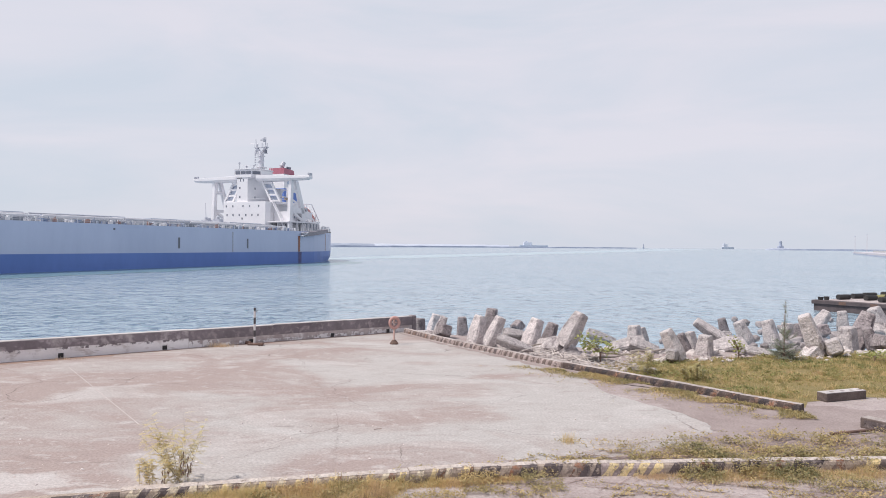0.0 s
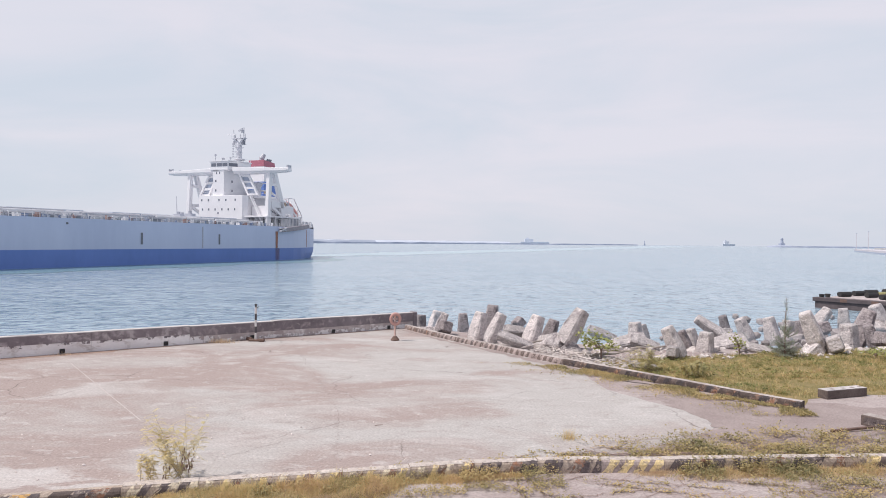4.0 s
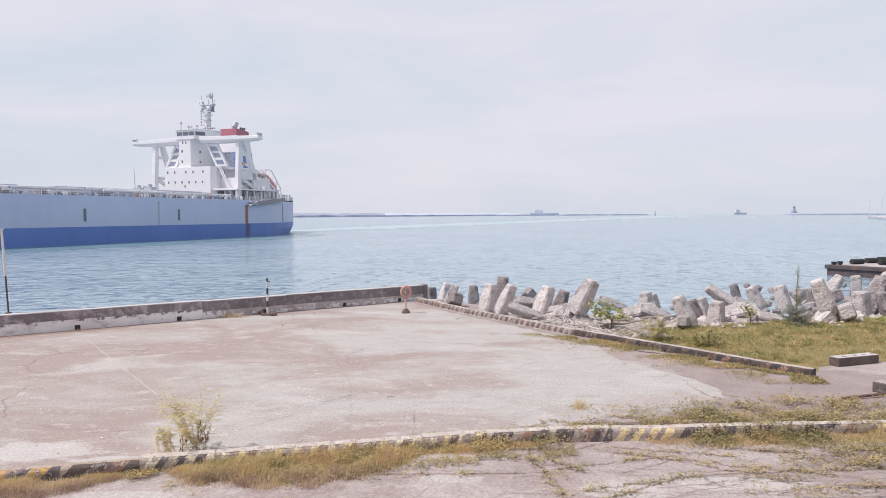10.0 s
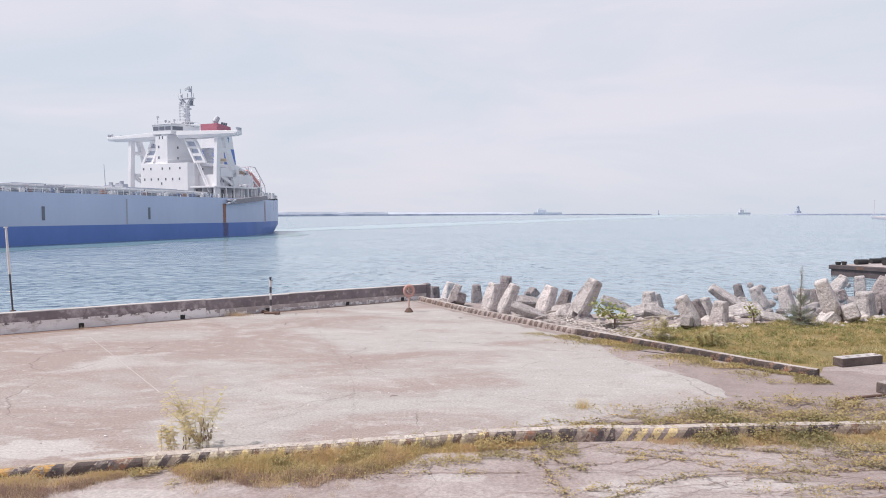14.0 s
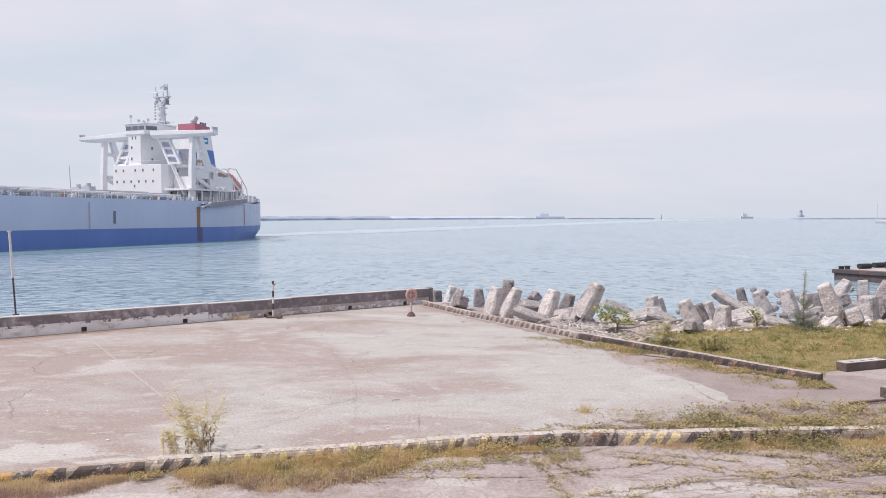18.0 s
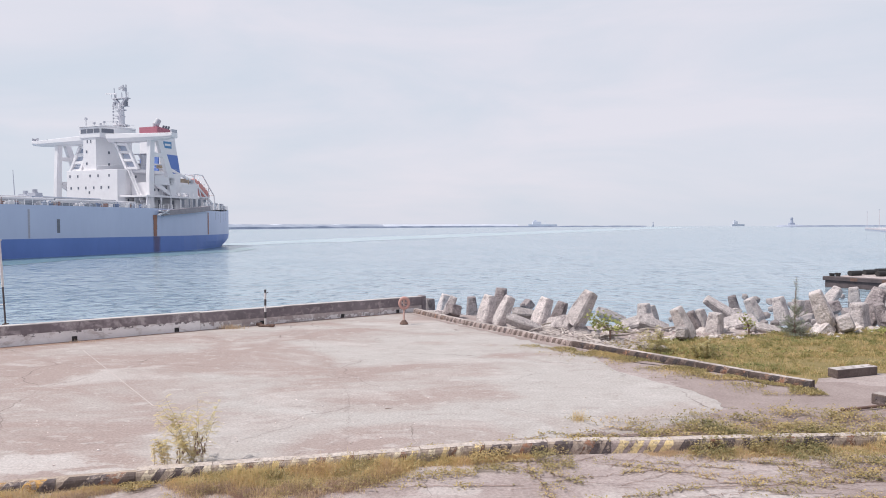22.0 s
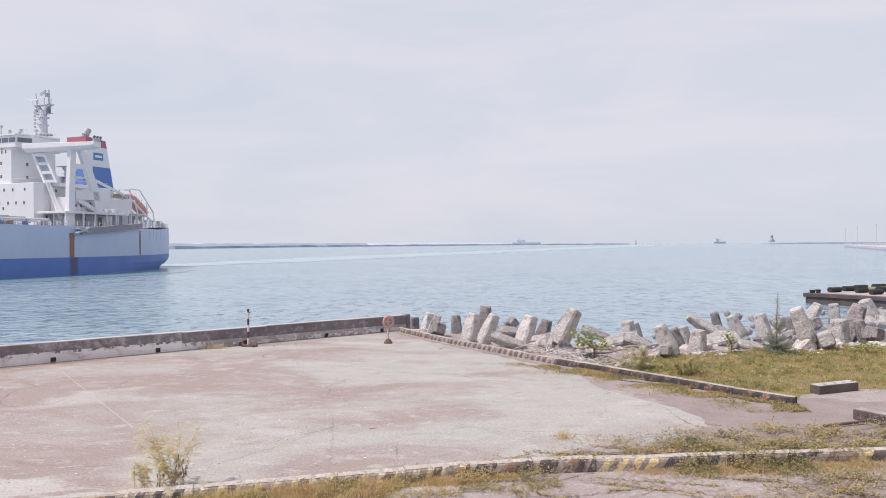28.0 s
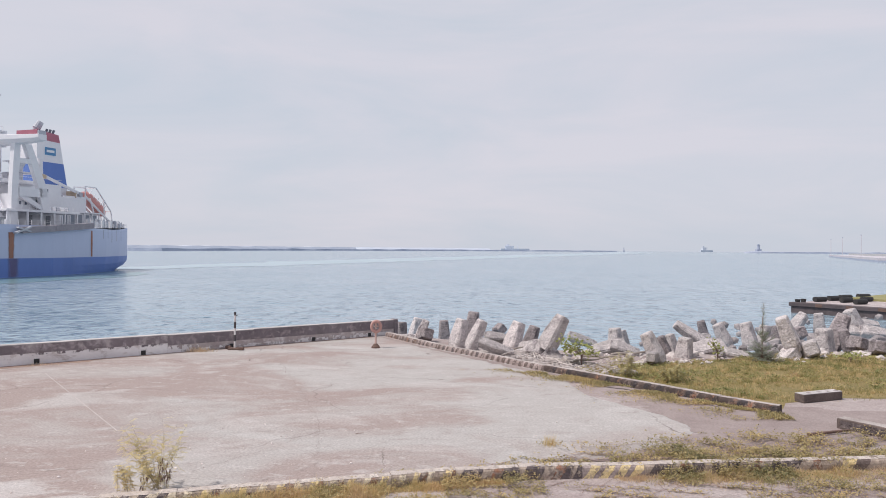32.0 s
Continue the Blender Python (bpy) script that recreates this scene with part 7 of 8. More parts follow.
# accommodation block
block = part("accommodation_block", prism([(41, -31.3), (41, -15.4), (39.6, -14.5), (22, -14.5), (22, -31.3)], DECK - 0.1, 18.6), SHIP_WHITE, ship, "white accommodation block", bevel=0.06)
for z, ys in ((17.25, (-30.2, -27.7, -23.8, -21.3, -17.9)), (14.5, (-29.9, -27.6, -25.2, -22.7, -20.4, -18.1)), (13.4, (-24.1,))):
    for y in ys:
        part("porthole", Shape().box(40.98, 41.05, y - 0.2, y + 0.2, z - 0.3, z + 0.3), SHIP_GLASS, block, "dark window")
for u, z in ((36.5, 17.1), (30.3, 17.2), (25.6, 17.2), (38.8, 11.6), (33, 14.4), (28, 14.4)):
    part("porthole", Shape().box(u - 0.2, u + 0.2, -14.52, -14.44, z - 0.3, z + 0.3), SHIP_GLASS, block, "dark window")
part("roof_rail", Shape().box(22, 41, -14.66, -14.6, 19.6, 19.66).box(40.9, 40.96, -31.2, -15.4, 19.5, 19.55), SHIP_WHITE, block)
upper = part("upper_deckhouse", Shape().box(26.0, 29.38, -28.4, -21.2, 18.61, 20.8), SHIP_WHITE, ship, "white upper deckhouse behind the bridge", bevel=0.06)
part("tank", Shape().rod((28.6, -19.4, 18.61), (28.6, -19.4, 21.9), 1.1, 1.1, 14).rod((28.6, -19.4, 21.9), (28.6, -19.4, 23.0), 1.1, 1.7, 14), MAST_GREY, upper, "pale grey round tank")
part("ledge", Shape().box(24.5, 29.3, -22.7, -17.6, 20.82, 21.0).box(24.5, 29.3, -22.7, -18.4, 23.2, 23.36), SHIP_WHITE, upper)
part("roof_rail", Shape().box(26.0, 29.3, -21.3, -21.22, 21.7, 21.78).box(26.0, 26.08, -21.3, -21.22, 20.8, 21.7).box(28.5, 28.58, -21.3, -21.22, 20.8, 21.7), SHIP_WHITE, upper)
tower = part("bridge_tower", Shape().box(29.4, 40.1, -26.9, -22.8, 18.61, 26.3), SHIP_WHITE, ship, "narrow white bridge tower", bevel=0.05)
for z in (20.2, 23.0):
    part("porthole", Shape().box(40.08, 40.15, -26.0, -25.55, z - 0.32, z + 0.32), SHIP_GLASS, tower, "dark window")
    part("porthole", Shape().box(36.2, 36.7, -22.82, -22.75, z - 0.32, z + 0.32), SHIP_GLASS, tower, "dark window")
for y in (-25.5, -24.4):
    part("porthole", Shape().box(40.08, 40.15, y - 0.16, y + 0.16, 25.0, 25.7), SHIP_GLASS, tower, "dark window")
plan = [(40.3, -27.7), (40.3, -21.3), (37.4, -19.7), (31.5, -19.7), (31.5, -29.2), (37.4, -29.2)]
bridge = part("wheelhouse", prism(plan, 26.2, 28.7), SHIP_WHITE, ship, "white wheelhouse with dark windows", bevel=0.05)
part("roof", prism([(CXp + 0.2 * (1 if CXp > 35 else -1), CYp + 0.2 * (1 if CYp > -24 else -1)) for CXp, CYp in plan], 28.72, 29.0), SHIP_WHITE, bridge)
for k in range(3):
    part("window", Shape().box(40.28, 40.36, -27.3 + k * 2.05, -25.5 + k * 2.05, 27.25, 28.2), SHIP_GLASS, bridge, "dark wheelhouse window")
for y0, y1 in (((40.0, -21.1), (37.7, -19.85)), ((40.0, -27.9), (37.7, -29.05))):
    d = Vector((y1[0] - y0[0], y1[1] - y0[1], 0))
    s = Shape().box(0, d.length, -0.06, 0.06, 27.25, 28.2, Matrix.Translation((y0[0], y0[1] + (0.03 if y0[1] > -24 else -0.03), 0)) @ Matrix.Rotation(math.atan2(d.y, d.x), 4, "Z"))
    part("window", s, SHIP_GLASS, bridge, "dark wheelhouse window")
for u, y, h in ((39.4, -26.6, 1.7), (38.8, -21.6, 0.7), (36.0, -20.6, 1.0), (39.6, -23.8, 0.5), (34, -28, 1.2)):
    part("antenna", Shape().rod((u, y, 29.0), (u, y, 29.0 + h), 0.1).rod((u, y, 28.9 + h), (u, y, 29.4 + h), 0.36, 0.3), STEEL_GREY, bridge, "small antenna dome")
rail = Shape()
for k in range(10):
    rail.box(31.5 + k * 0.9, 31.56 + k * 0.9, -19.9, -19.84, 29, 29.9)
rail.box(31.5, 39.6, -19.9, -19.84, 29.85, 29.92).box(40.2, 40.26, -27.6, -21.3, 29.85, 29.92)
part("roof_rail", rail, SHIP_WHITE, bridge)

# bridge wings, their frames, ladders
for sg in (1, -1):
    Y = lambda d: CL + sg * d
    wing = part("bridge_wing", Shape().loft([[Vector((u, Y(y), z)) for u, z in ((uc - w, top - h), (uc - w, top), (uc + w, top), (uc + w, top - h * 0.6), (uc + w * 0.5, top - h))] for y, uc, w, top, h in ((2.5, 38.2, 1.9, 26.9, 1.9), (8, 38.2, 1.9, 26.7, 1.75), (16, 38.5, 1.4, 26.45, 1.45), (20.4, 38.9, 1.0, 26.3, 1.25), (21.9, 39.0, 0.9, 26.3, 1.05))]),
                SHIP_WHITE, ship, "white bridge wing", bevel=0.06)
    part("wing_tip_rail", Shape().box(38.2, 39.8, Y(21.8) - 0.04, Y(21.8) + 0.04, 26.3, 27.0), STEEL_GREY, wing)
    part("wing_lamp", Shape().rod((39, Y(21), 26.3), (39, Y(21), 27.1), 0.25), STEEL_GREY, wing)
    part("wing_lamp", Shape().rod((37.4, Y(19.6), 26.3), (37.4, Y(19.6), 26.9), 0.2), STEEL_GREY, wing)
    y = Y(14.5)
    leg = part("wing_frame", Shape().loft([[Vector((u, y + b, z)) for u, b in ((u0, -0.55), (u1, -0.55), (u1, 0.55), (u0, 0.55))] for u0, u1, z in ((38.3, 39.8, DECK - 0.1), (38.2, 39.6, 17), (37.8, 39.1, 25.2))]), SHIP_WHITE, ship, "white steel frame under the bridge wing", bevel=0.05)
    part("raking_leg", Shape().loft([[Vector((u, y + b, z)) for u, b in ((u0, -0.5), (u1, -0.5), (u1, 0.5), (u0, 0.5))] for u0, u1, z in ((30.9, 32.9, 12.6), (31.9, 33.8, 17), (35.4, 36.9, 25.2))]), SHIP_WHITE, leg, bevel=0.05)
    part("cross_bar", Shape().beam((38, y, 21.9), (34.6, y, 21.9), 0.9, 0.9), SHIP_WHITE, leg)
    part("cross_bar", Shape().beam((38, y, 16.0), (32, y, 16.0), 1.0, 1.8 if sg > 0 else 0.8), SHIP_WHITE, leg)
    part("diagonal_bar", Shape().beam((38, y, 15.6), (32.4, y, 12.8), 0.7, 0.8), SHIP_WHITE, leg)
    for u in (38.5,):
        ladder = part("brace", Shape().beam((u, Y(4.0), 24.9), (u, Y(7.4), 18.6), 0.55, 0.75, (1, 0, 0)).beam((u, Y(7.2), 24.6), (u, Y(10.6), 18.6 if sg > 0 else 18.6), 0.55, 0.75, (1, 0, 0)), SHIP_WHITE, ship, "white slanted ladder frame beside the bridge tower")
        for k in range(4):
            t = 0.05 + k * 0.3
            part("rung", Shape().beam((u, Y(4.0 + 3.4 * t), 24.9 - 6.3 * t), (u, Y(7.2 + 3.4 * t), 24.7 - 6.1 * t), 0.5, 0.55), SHIP_WHITE, ladder)
        # Added panes stand in for the dim inside seen through the ladder openings.
        for k in range(3):
            t0, t1 = 0.1 + k * 0.3, 0.3 + k * 0.3
            quad = [(Y(4.3 + 3.4 * t0), 24.8 - 6.3 * t0), (Y(7.0 + 3.4 * t0), 24.6 - 6.1 * t0), (Y(7.0 + 3.4 * t1), 24.6 - 6.1 * t1), (Y(4.3 + 3.4 * t1), 24.8 - 6.3 * t1)]
            part("opening_pane", Shape().loft([[Vector((u + o, y, z)) for y, z in quad] for o in (-0.35, -0.25)]), HATCH, ladder, "grey pane for the dim opening between the bars")
    part("roof_house", Shape().box(30, 38, Y(7.8) if sg > 0 else Y(10.8), Y(10.8) if sg > 0 else Y(7.8), 17.9, 18.62), SHIP_WHITE, ship, bevel=0.05)
stair = part("stair", Shape().beam((38.6, -14.2, 18.5), (39.6, -9.4, 11.0), 0.9, 0.25).beam((38.6, -14.2, 19.3), (39.6, -9.4, 11.9), 0.1, 0.1), SHIP_WHITE, ship, "white outside stair")

# main mast
MX, MY = 30.7, -24.8
mast = part("radar_mast", Shape().rod((MX, MY, 28.0), (MX, MY, 35.6), 0.95, 0.72, 10), MAST_GREY, ship, "pale grey radar mast with platforms")
part("mast_house", Shape().box(MX - 2.2, MX + 2, MY - 2.4, MY + 2.4, 26.2, 29.6), SHIP_WHITE, mast, bevel=0.05)
head = Shape()
for sg in (1, -1):
    for k in range(4):
        t0, t1 = k / 4, (k + 1) / 4
        head.beam((MX, MY + sg * (0.35 + 1.75 * t0 ** 1.5), 34.9 + 2.0 * t0), (MX, MY + sg * (0.35 + 1.75 * t1 ** 1.5), 34.9 + 2.0 * t1), 0.7, 0.62)
head.box(MX - 0.8, MX + 0.8, MY - 2.35, MY + 2.35, 36.75, 36.95).box(MX - 0.6, MX + 0.6, MY - 2.2, MY + 2.2, 34.85, 35.0)
for y in (-2.3, -1.2, 1.2, 2.3):
    head.rod((MX + 0.7, MY + y, 36.9), (MX + 0.7, MY + y, 37.8), 0.05, n=5)
part("forked_head", head, MAST_GREY, mast)
part("platform", Shape().rod((MX, MY, 30.2), (MX, MY, 30.4), 1.9, 1.9, 12), MAST_GREY, mast)
part("platform", Shape().rod((MX, MY, 34.0), (MX, MY, 34.15), 1.3, 1.3, 12), MAST_GREY, mast)
for a, b, r in (((0, -2.0, 37), (0, -2.2, 39.6), 0.1), ((0, 1.7, 37), (0, 1.7, 40.1), 0.14), ((0, 0.3, 37), (0, 0.3, 38.3), 0.1), ((0.6, -1.1, 37), (0.6, -1.1, 38.1), 0.22), ((0, 1.2, 38.6), (0, 1.2, 39.4), 0.55), ((0, 2.3, 36), (0, 2.3, 38.2), 0.08)):
    part("aerial", Shape().rod((MX + a[0], MY + a[1], a[2]), (MX + b[0], MY + b[1], b[2]), r), STEEL_GREY, mast)
part("radar_bar", Shape().beam((MX + 0.9, MY - 3.9, 38.1), (MX + 0.9, MY - 0.6, 37.9), 0.25, 0.3), SHIP_WHITE, mast)
part("radar_bar", Shape().beam((MX + 1.2, MY + 0.6, 38.9), (MX + 1.2, MY + 2.2, 39.6), 0.25, 0.5), STEEL_GREY, mast)
part("dark_drum", Shape().rod((MX + 0.3, MY + 1.9, 34.8), (MX + 0.3, MY + 1.9, 36.0), 0.5, 0.5), SHIP_GLASS, mast, "dark lamp drum")
part("dark_drum", Shape().rod((MX + 0.3, MY - 1.8, 35.0), (MX + 0.3, MY - 1.8, 36.0), 0.4, 0.4), STEEL_GREY, mast)
part("gallery", Shape().rod((MX, MY - 0.2, 32.4), (MX, MY - 0.2, 32.5), 1.2, 1.2, 12), MAST_GREY, mast)
for k in range(6):
    part("lamp_bracket", Shape().beam((MX + 0.5, MY - 0.6, 31.2 + k * 0.8), (MX + 0.5, MY - 2.0, 31.2 + k * 0.8), 0.12, 0.12).box(MX + 0.35, MX + 0.65, MY - 2.2, MY - 1.9, 31.0 + k * 0.8, 31.5 + k * 0.8), STEEL_GREY, mast)

# funnel
def funnel_band(z0, z1, grow=0.0, drop=0.0):
    aft = lambda z: 12.2 + (z - 14) * 0.2
    ring = lambda z, dz: [Vector((aft(z) - grow, -22.6 + grow, z - dz)), Vector((21.2 + grow, -22.6 + grow, z)), Vector((21.2 + grow, -28.6 - grow, z)), Vector((aft(z) - grow, -28.6 - grow, z - dz))]
    return Shape().loft([ring(z0, drop * 0.5), ring(z1, drop)])


funnel = part("funnel", funnel_band(DECK, 29.4), SHIP_WHITE, ship, "white funnel casing with red top and blue band")
part("blue_band", funnel_band(18.9, 24.3, 0.03), SHIP_BLUE, funnel, "broad blue band")
part("red_top", funnel_band(29.2, 31.2, 0.03, 0.5), SHIP_RED, funnel, "red funnel top")
part("emblem", Shape().box(16.4, 19.2, -22.57, -22.5, 25.9, 27.6), EMBLEM, funnel, "small blue square emblem")
part("emblem_bar", Shape().box(16.8, 18.8, -22.49, -22.45, 26.5, 27.05), SHIP_WHITE, funnel, "white bar")
part("exhaust", Shape().rod((19.4, -24.9, 31.0), (19.4, -24.9, 32.0), 0.7, 0.7, 12).rod((19.4, -24.9, 31.8), (18.7, -24.5, 33.3), 0.85, 0.7, 12), STEEL_GREY, funnel, "grey exhaust trunk")
for k in range(3):
    part("exhaust", Shape().rod((17.8 - k * 0.9, -24.2, 30.6), (17.4 - k * 0.9, -24.0, 31.9), 0.28, 0.28, 8), SHIP_GLASS, funnel, "dark exhaust pipe")
part("casing", Shape().box(13.5, 24, -30.5, -16.5, DECK - 0.1, 16.4), SHIP_WHITE, ship, "white engine casing", bevel=0.06)
part("louvre", Shape().box(13.46, 13.52, -22.5, -19.5, 14.5, 18.2), CREAM, ship, "cream louvre panel")

# port side deck house under the wing frame, aft platforms
house = part("side_house", Shape().box(31, 38, -14.4, -8.6, 12.61, 15.6), SHIP_WHITE, ship, "white side deck house", bevel=0.05)
for u in (36.8, 35.6):
    part("porthole", Shape().box(u - 0.2, u + 0.2, -8.62, -8.54, 13.6, 14.2), SHIP_GLASS, house, "dark window")
# Dark panel gives the unlit inside of the doorway.
part("doorway", Shape().box(32.2, 33.4, -8.62, -8.54, 12.8, 14.6), SHIP_GLASS, house, "dark doorway")
aft = part("aft_platform", Shape().box(24.5, 41.2, -14.4, -6.6, 12.15, 12.6), SHIP_WHITE, ship, "white deck platform on posts", bevel=0.04)
for u in (25, 28, 30.5, 33.5, 36.5, 40.8):
    part("post", Shape().box(u - 0.14, u + 0.14, -7.1, -6.8, DECK - 0.1, 12.15), SHIP_WHITE, aft)
part("shaded_wall", Shape().box(24.5, 39, -12.5, -12.2, DECK - 0.1, 12.15), SHIP_WHITE, aft)
# Doorways are dark panels, their inner shade given by colour.
for u in (27.3, 31.6, 35.2):
    part("doorway", Shape().box(u - 0.5, u + 0.5, -12.2, -12.12, DECK, 11.8), SHIP_GLASS, aft, "dark doorway")
rl = Shape()
for k in range(12):
    rl.box(24.6 + k * 1.45, 24.66 + k * 1.45, -6.8, -6.74, 12.6, 13.6)
rl.box(24.6, 31, -6.8, -6.74, 13.55, 13.62).box(24.6, 31, -6.8, -6.74, 13.05, 13.1)
part("platform_rail", rl, SHIP_WHITE, aft)
for k, u in enumerate((25.5, 26.6, 27.6, 28.6)):
    part("raft_drum", Shape().rod((u, -9.0, 13.1), (u + 0.8, -9.0, 13.1), 0.42), SHIP_WHITE if k % 2 else STEEL_GREY, aft, "life raft drum")
stern_house = part("stern_house", Shape().box(11, 21, -21, -15.8, 10, 13.0), SHIP_WHITE, ship, "white stern house", bevel=0.05)
part("canopy", Shape().box(10.4, 21.4, -21.4, -15.2, 13.02, 13.25), SHIP_WHITE, stern_house)
for u in (11, 13, 15, 17, 19, 21):
    part("post", Shape().box(u - 0.12, u + 0.12, -15.5, -15.3, 10, 13.02), SHIP_WHITE, stern_house)
# Grey panels give the shade inside the stern openings.
for u in (12, 14, 16, 18, 20):
    part("opening", Shape().box(u - 0.6, u + 0.6, -15.78, -15.72, 10.4, 12.6), SHIP_DECK, stern_house, "shaded opening")
part("upper_box", Shape().box(10.6, 16.8, -24, -19.8, 13.4, 17.0), SHIP_WHITE, ship, bevel=0.05)
crane = part("deck_crane", Shape().rod((22.8, -19.8, 12), (22.8, -19.8, 24.4), 0.8, 0.55, 10), SHIP_WHITE, ship, "white deck crane")
part("crane_platform", Shape().rod((22.8, -19.8, 20.2), (22.8, -19.8, 21.0), 1.3, 1.3, 10), CREAM, crane)
part("jib", Shape().beam((22.2, -19.8, 21.0), (12.4, -19.8, 17.7), 0.45, 0.55), SHIP_WHITE, crane)
part("jib_head", Shape().box(11.8, 12.7, -20.2, -19.4, 17.0, 18.0), STEEL_GREY, crane)
# stowed accommodation ladder under the deck edge
gang = Shape()
for k in range(8):
    a, b = 44.3 - k * 2.6, 44.3 - (k + 1) * 2.6
    gang.beam((a, CL + half_breadth(a) + 0.55, 8.4 + k * 0.19), (b, CL + half_breadth(b) + 0.55, 8.4 + (k + 1) * 0.19), 1.1, 1.15)
gang_ob = part("gangway_ladder", gang, GANG, ship, "stowed grey accommodation ladder")
part("ladder_end", Shape().beam((45.6, 0.9, 7.9), (42.6, 0.9, 9.0), 0.8, 0.3).beam((45.0, 0.7, 8.9), (42.6, 0.9, 8.2), 0.8, 0.25), STEEL_GREY, gang_ob)
# free-fall lifeboat in its cradle
cr = Shape()
for yy in (-25.2, -21.8):
    cr.beam((8.8, yy, 17.4), (0.6, yy, 11.0), 0.3, 0.4).beam((8.8, yy, 19.7), (5.6, yy, 19.6), 0.2, 0.2).beam((5.6, yy, 19.6), (1.0, yy, 14.2), 0.22, 0.22).beam((1.0, yy, 14.2), (0.4, yy, 10.6), 0.22, 0.22)
    cr.beam((7.4, yy, 17.0), (5.2, yy, 10.4), 0.25, 0.25).beam((8.8, yy, 19.7), (8.8, yy, 10.4), 0.25, 0.25).beam((3.2, yy, 16.6), (3.0, yy, 10.4), 0.2, 0.2)
cr.beam((8.8, -25.2, 19.6), (8.8, -21.8, 19.6), 0.2, 0.2).beam((5.6, -25.2, 19.6), (5.6, -21.8, 19.6), 0.2, 0.2).beam((1.0, -25.2, 14.2), (1.0, -21.8, 14.2), 0.2, 0.2)
part("boat_cradle", cr, SHIP_WHITE, ship, "white sloping lifeboat cradle")
rings = []
for t, k in ((0, 0.25), (0.08, 0.75), (0.25, 1), (0.7, 1), (0.9, 0.72), (1, 0.2)):
    c = Vector((8.2, -23.5, 18.3)).lerp(Vector((1.4, -23.5, 13.2)), t)
    nrm = Vector((-5.1, 0, 6.8)).normalized()
    rings.append([c + Vector((0, 1, 0)) * 1.45 * k * math.cos(a) + nrm * 1.4 * k * math.sin(a) for a in (i * math.pi / 6 for i in range(12))])
boat = part("lifeboat", Shape().loft(rings), BOAT_ORANGE, ship, "orange enclosed free-fall lifeboat", smooth=True)
for k in range(5):
    c = Vector((7.2, -22.2, 18.0)).lerp(Vector((2.8, -22.2, 14.8)), k / 4)
    part("boat_rail", Shape().beam(c, c + Vector((-0.6, 0.1, 0.9)), 0.14, 0.14), SHIP_WHITE, boat)
random.seed(88)
for i in range(20):
    u = 1.2 + i * 1.1
    y = CL + half_breadth(u) - random.uniform(0.6, 2.2)
    s = Shape().box(u - 0.25, u + 0.25, y - 0.3, y + 0.3, 9.7, 10.6 + random.uniform(0.3, 1.0)).rod((u, y, 10), (u + random.uniform(-0.4, 0.4), y, 11.6), 0.08)
    part("stern_fitting", s, STEEL_GREY if i % 2 else SHIP_WHITE, ship)

# wake and the foam along the hull
wake = thing("wake", "pale smooth wake trailing behind the ship", "wake", kind="stuff")
wv, n = [], 90
for i in range(n + 1):
    d = -6 + (i / n) ** 2 * 1800
    w = 7 + min(9, max(0, d) * 0.1) + 0.025 * d
    cy = CL - 3 + 2.5 * noise.noise((d * 0.01, 0, 0))
    wv += [(-d, cy + w * (1 + 0.5 * noise.noise((d * 0.05, 1, 0))), 0.03), (-d, cy - w * (1 + 0.5 * noise.noise((d * 0.05, 4, 0))), 0.03)]
part("foam_strip", raw_mesh("foam_strip", wv, [(2 * i, 2 * i + 1, 2 * i + 3, 2 * i + 2) for i in range(n)], FOAM), FOAM, wake)
fv = []
for i in range(140):
    u = 9 + i * 1.4
    y = CL + half_breadth(u) * (1 - 0.12 * max(0, min(1, (30 - u) / 30)))
    fv += [(u, y - 0.6, 0.03), (u, y + 0.1 + 0.45 * abs(noise.noise((u * 0.35, 0, 7))), 0.03)]
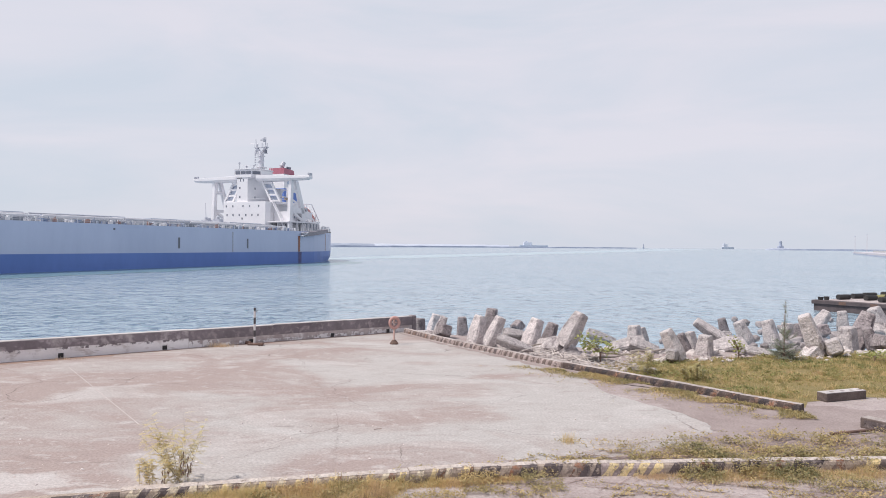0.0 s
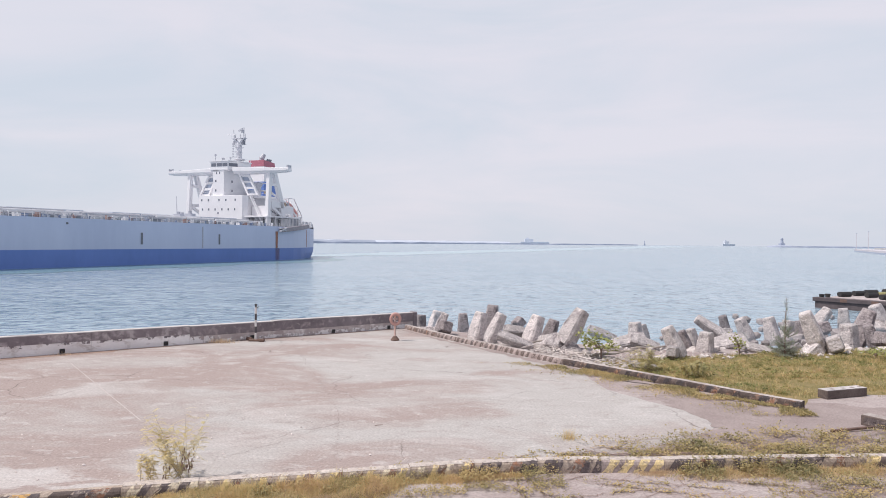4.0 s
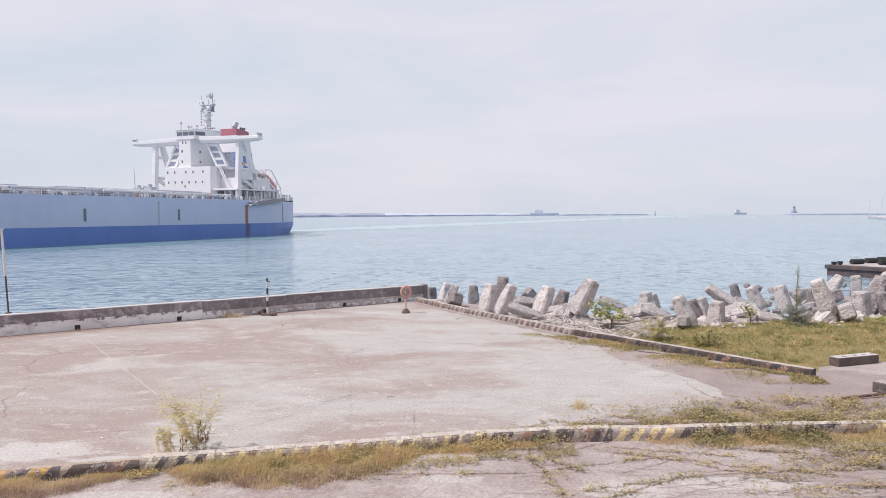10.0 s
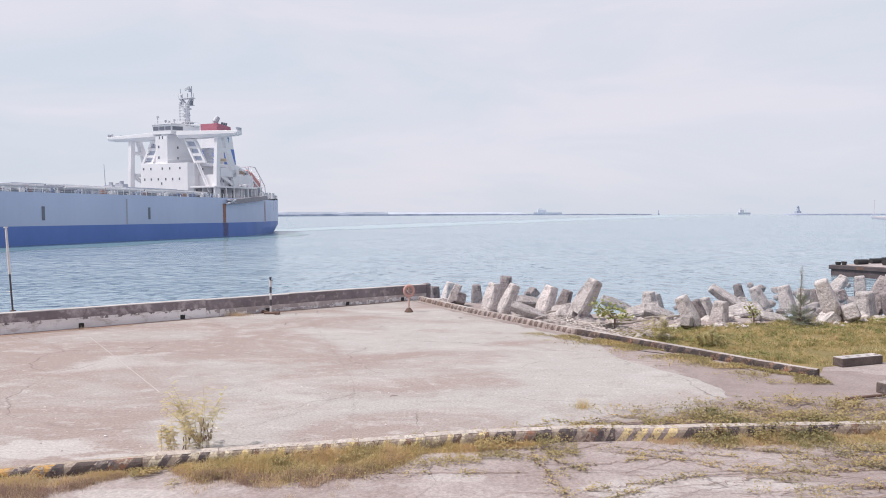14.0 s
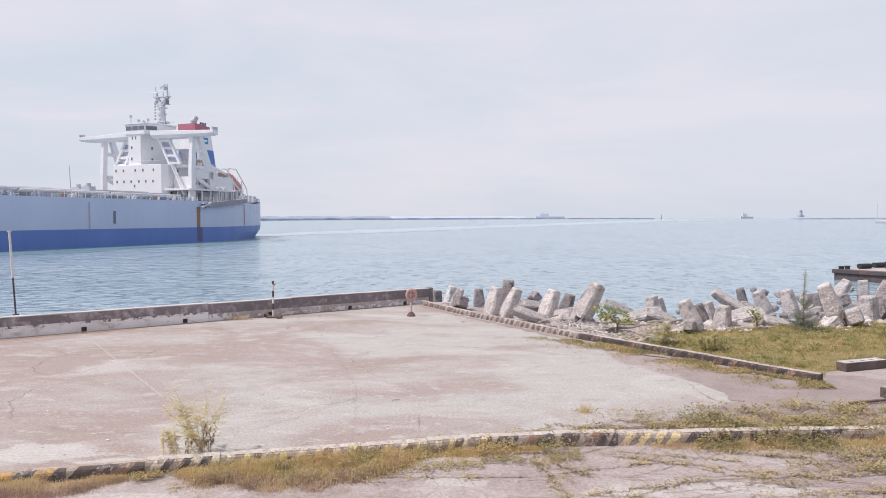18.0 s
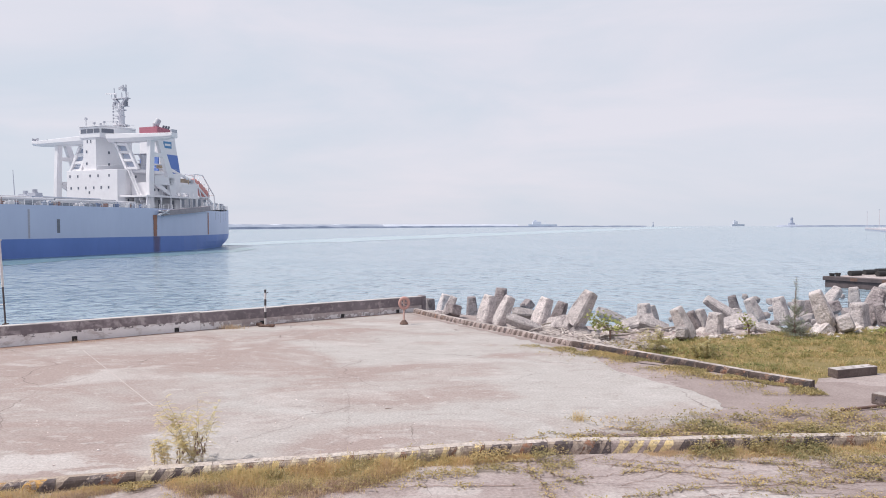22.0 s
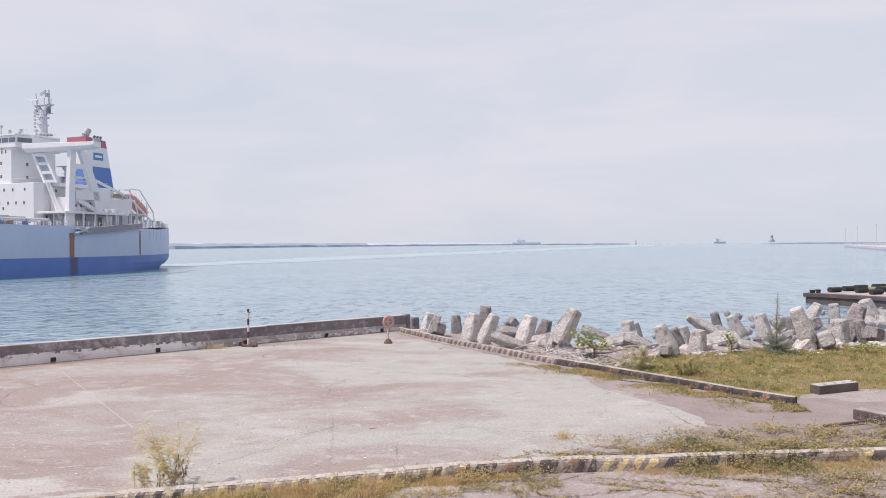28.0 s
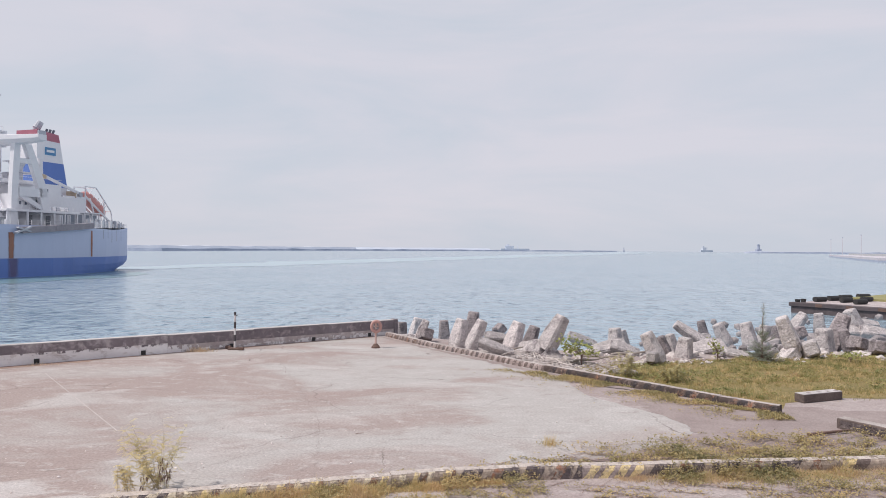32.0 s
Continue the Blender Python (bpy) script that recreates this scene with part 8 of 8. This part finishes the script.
part("hull_foam", raw_mesh("hull_foam", fv, [(2 * i, 2 * i + 1, 2 * i + 3, 2 * i + 2) for i in range(139)], FOAM), FOAM, wake)

# Strip of wash beside the hull, coloured darker as its mirror image.
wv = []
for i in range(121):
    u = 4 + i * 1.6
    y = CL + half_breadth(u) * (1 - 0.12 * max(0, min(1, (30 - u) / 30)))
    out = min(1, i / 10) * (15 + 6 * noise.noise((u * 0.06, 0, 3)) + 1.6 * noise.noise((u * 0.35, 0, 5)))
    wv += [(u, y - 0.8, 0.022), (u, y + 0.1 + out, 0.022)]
part("hull_wash_reflection", raw_mesh("hull_wash_reflection", wv, [(2 * i, 2 * i + 1, 2 * i + 3, 2 * i + 2) for i in range(120)], WASH_MIRROR), WASH_MIRROR, wake, "greenish churned water beside the hull, darkened for the hull's reflection")


def on_course(s, heading):
    """The ship s metres along its straight course, its length lying at that angle."""
    c = radians(67.15)
    return Matrix.Translation((-19.72 - s * math.cos(c), 250.07 - s * math.sin(c), SEA)) @ Matrix.Rotation(radians(heading) + math.pi, 4, "Z")


def motions():
    rows = [
        (0, on_course(0.72, 66.37)),
        (1, on_course(3.63, 66.42)),
        (2, on_course(6.50, 66.47)),
        (3, on_course(9.45, 66.52)),
        (6, on_course(18.85, 66.66)),
        (7, on_course(21.95, 66.71)),
        (8, on_course(24.86, 66.76)),
        (9, on_course(27.48, 66.81)),
        (10, on_course(29.97, 66.86)),
        (11, on_course(32.45, 66.91)),
        (12, on_course(34.96, 66.96)),
        (13, on_course(37.42, 67.00)),
        (14, on_course(39.87, 67.05)),
        (17, on_course(47.27, 67.20)),
        (18, on_course(49.80, 67.25)),
        (19, on_course(52.47, 67.30)),
        (20, on_course(55.15, 67.34)),
        (21, on_course(57.83, 67.39)),
        (22, on_course(60.57, 67.44)),
        (23, on_course(63.45, 67.49)),
        (24, on_course(66.39, 67.54)),
        (25, on_course(69.23, 67.59)),
        (28, on_course(76.93, 67.73)),
        (29, on_course(79.49, 67.78)),
        (30, on_course(81.98, 67.83)),
        (31, on_course(84.33, 67.88)),
        (32, on_course(86.59, 67.93)),
    ]
    walk(ship, rows)
    walk(wake, rows)


motions()
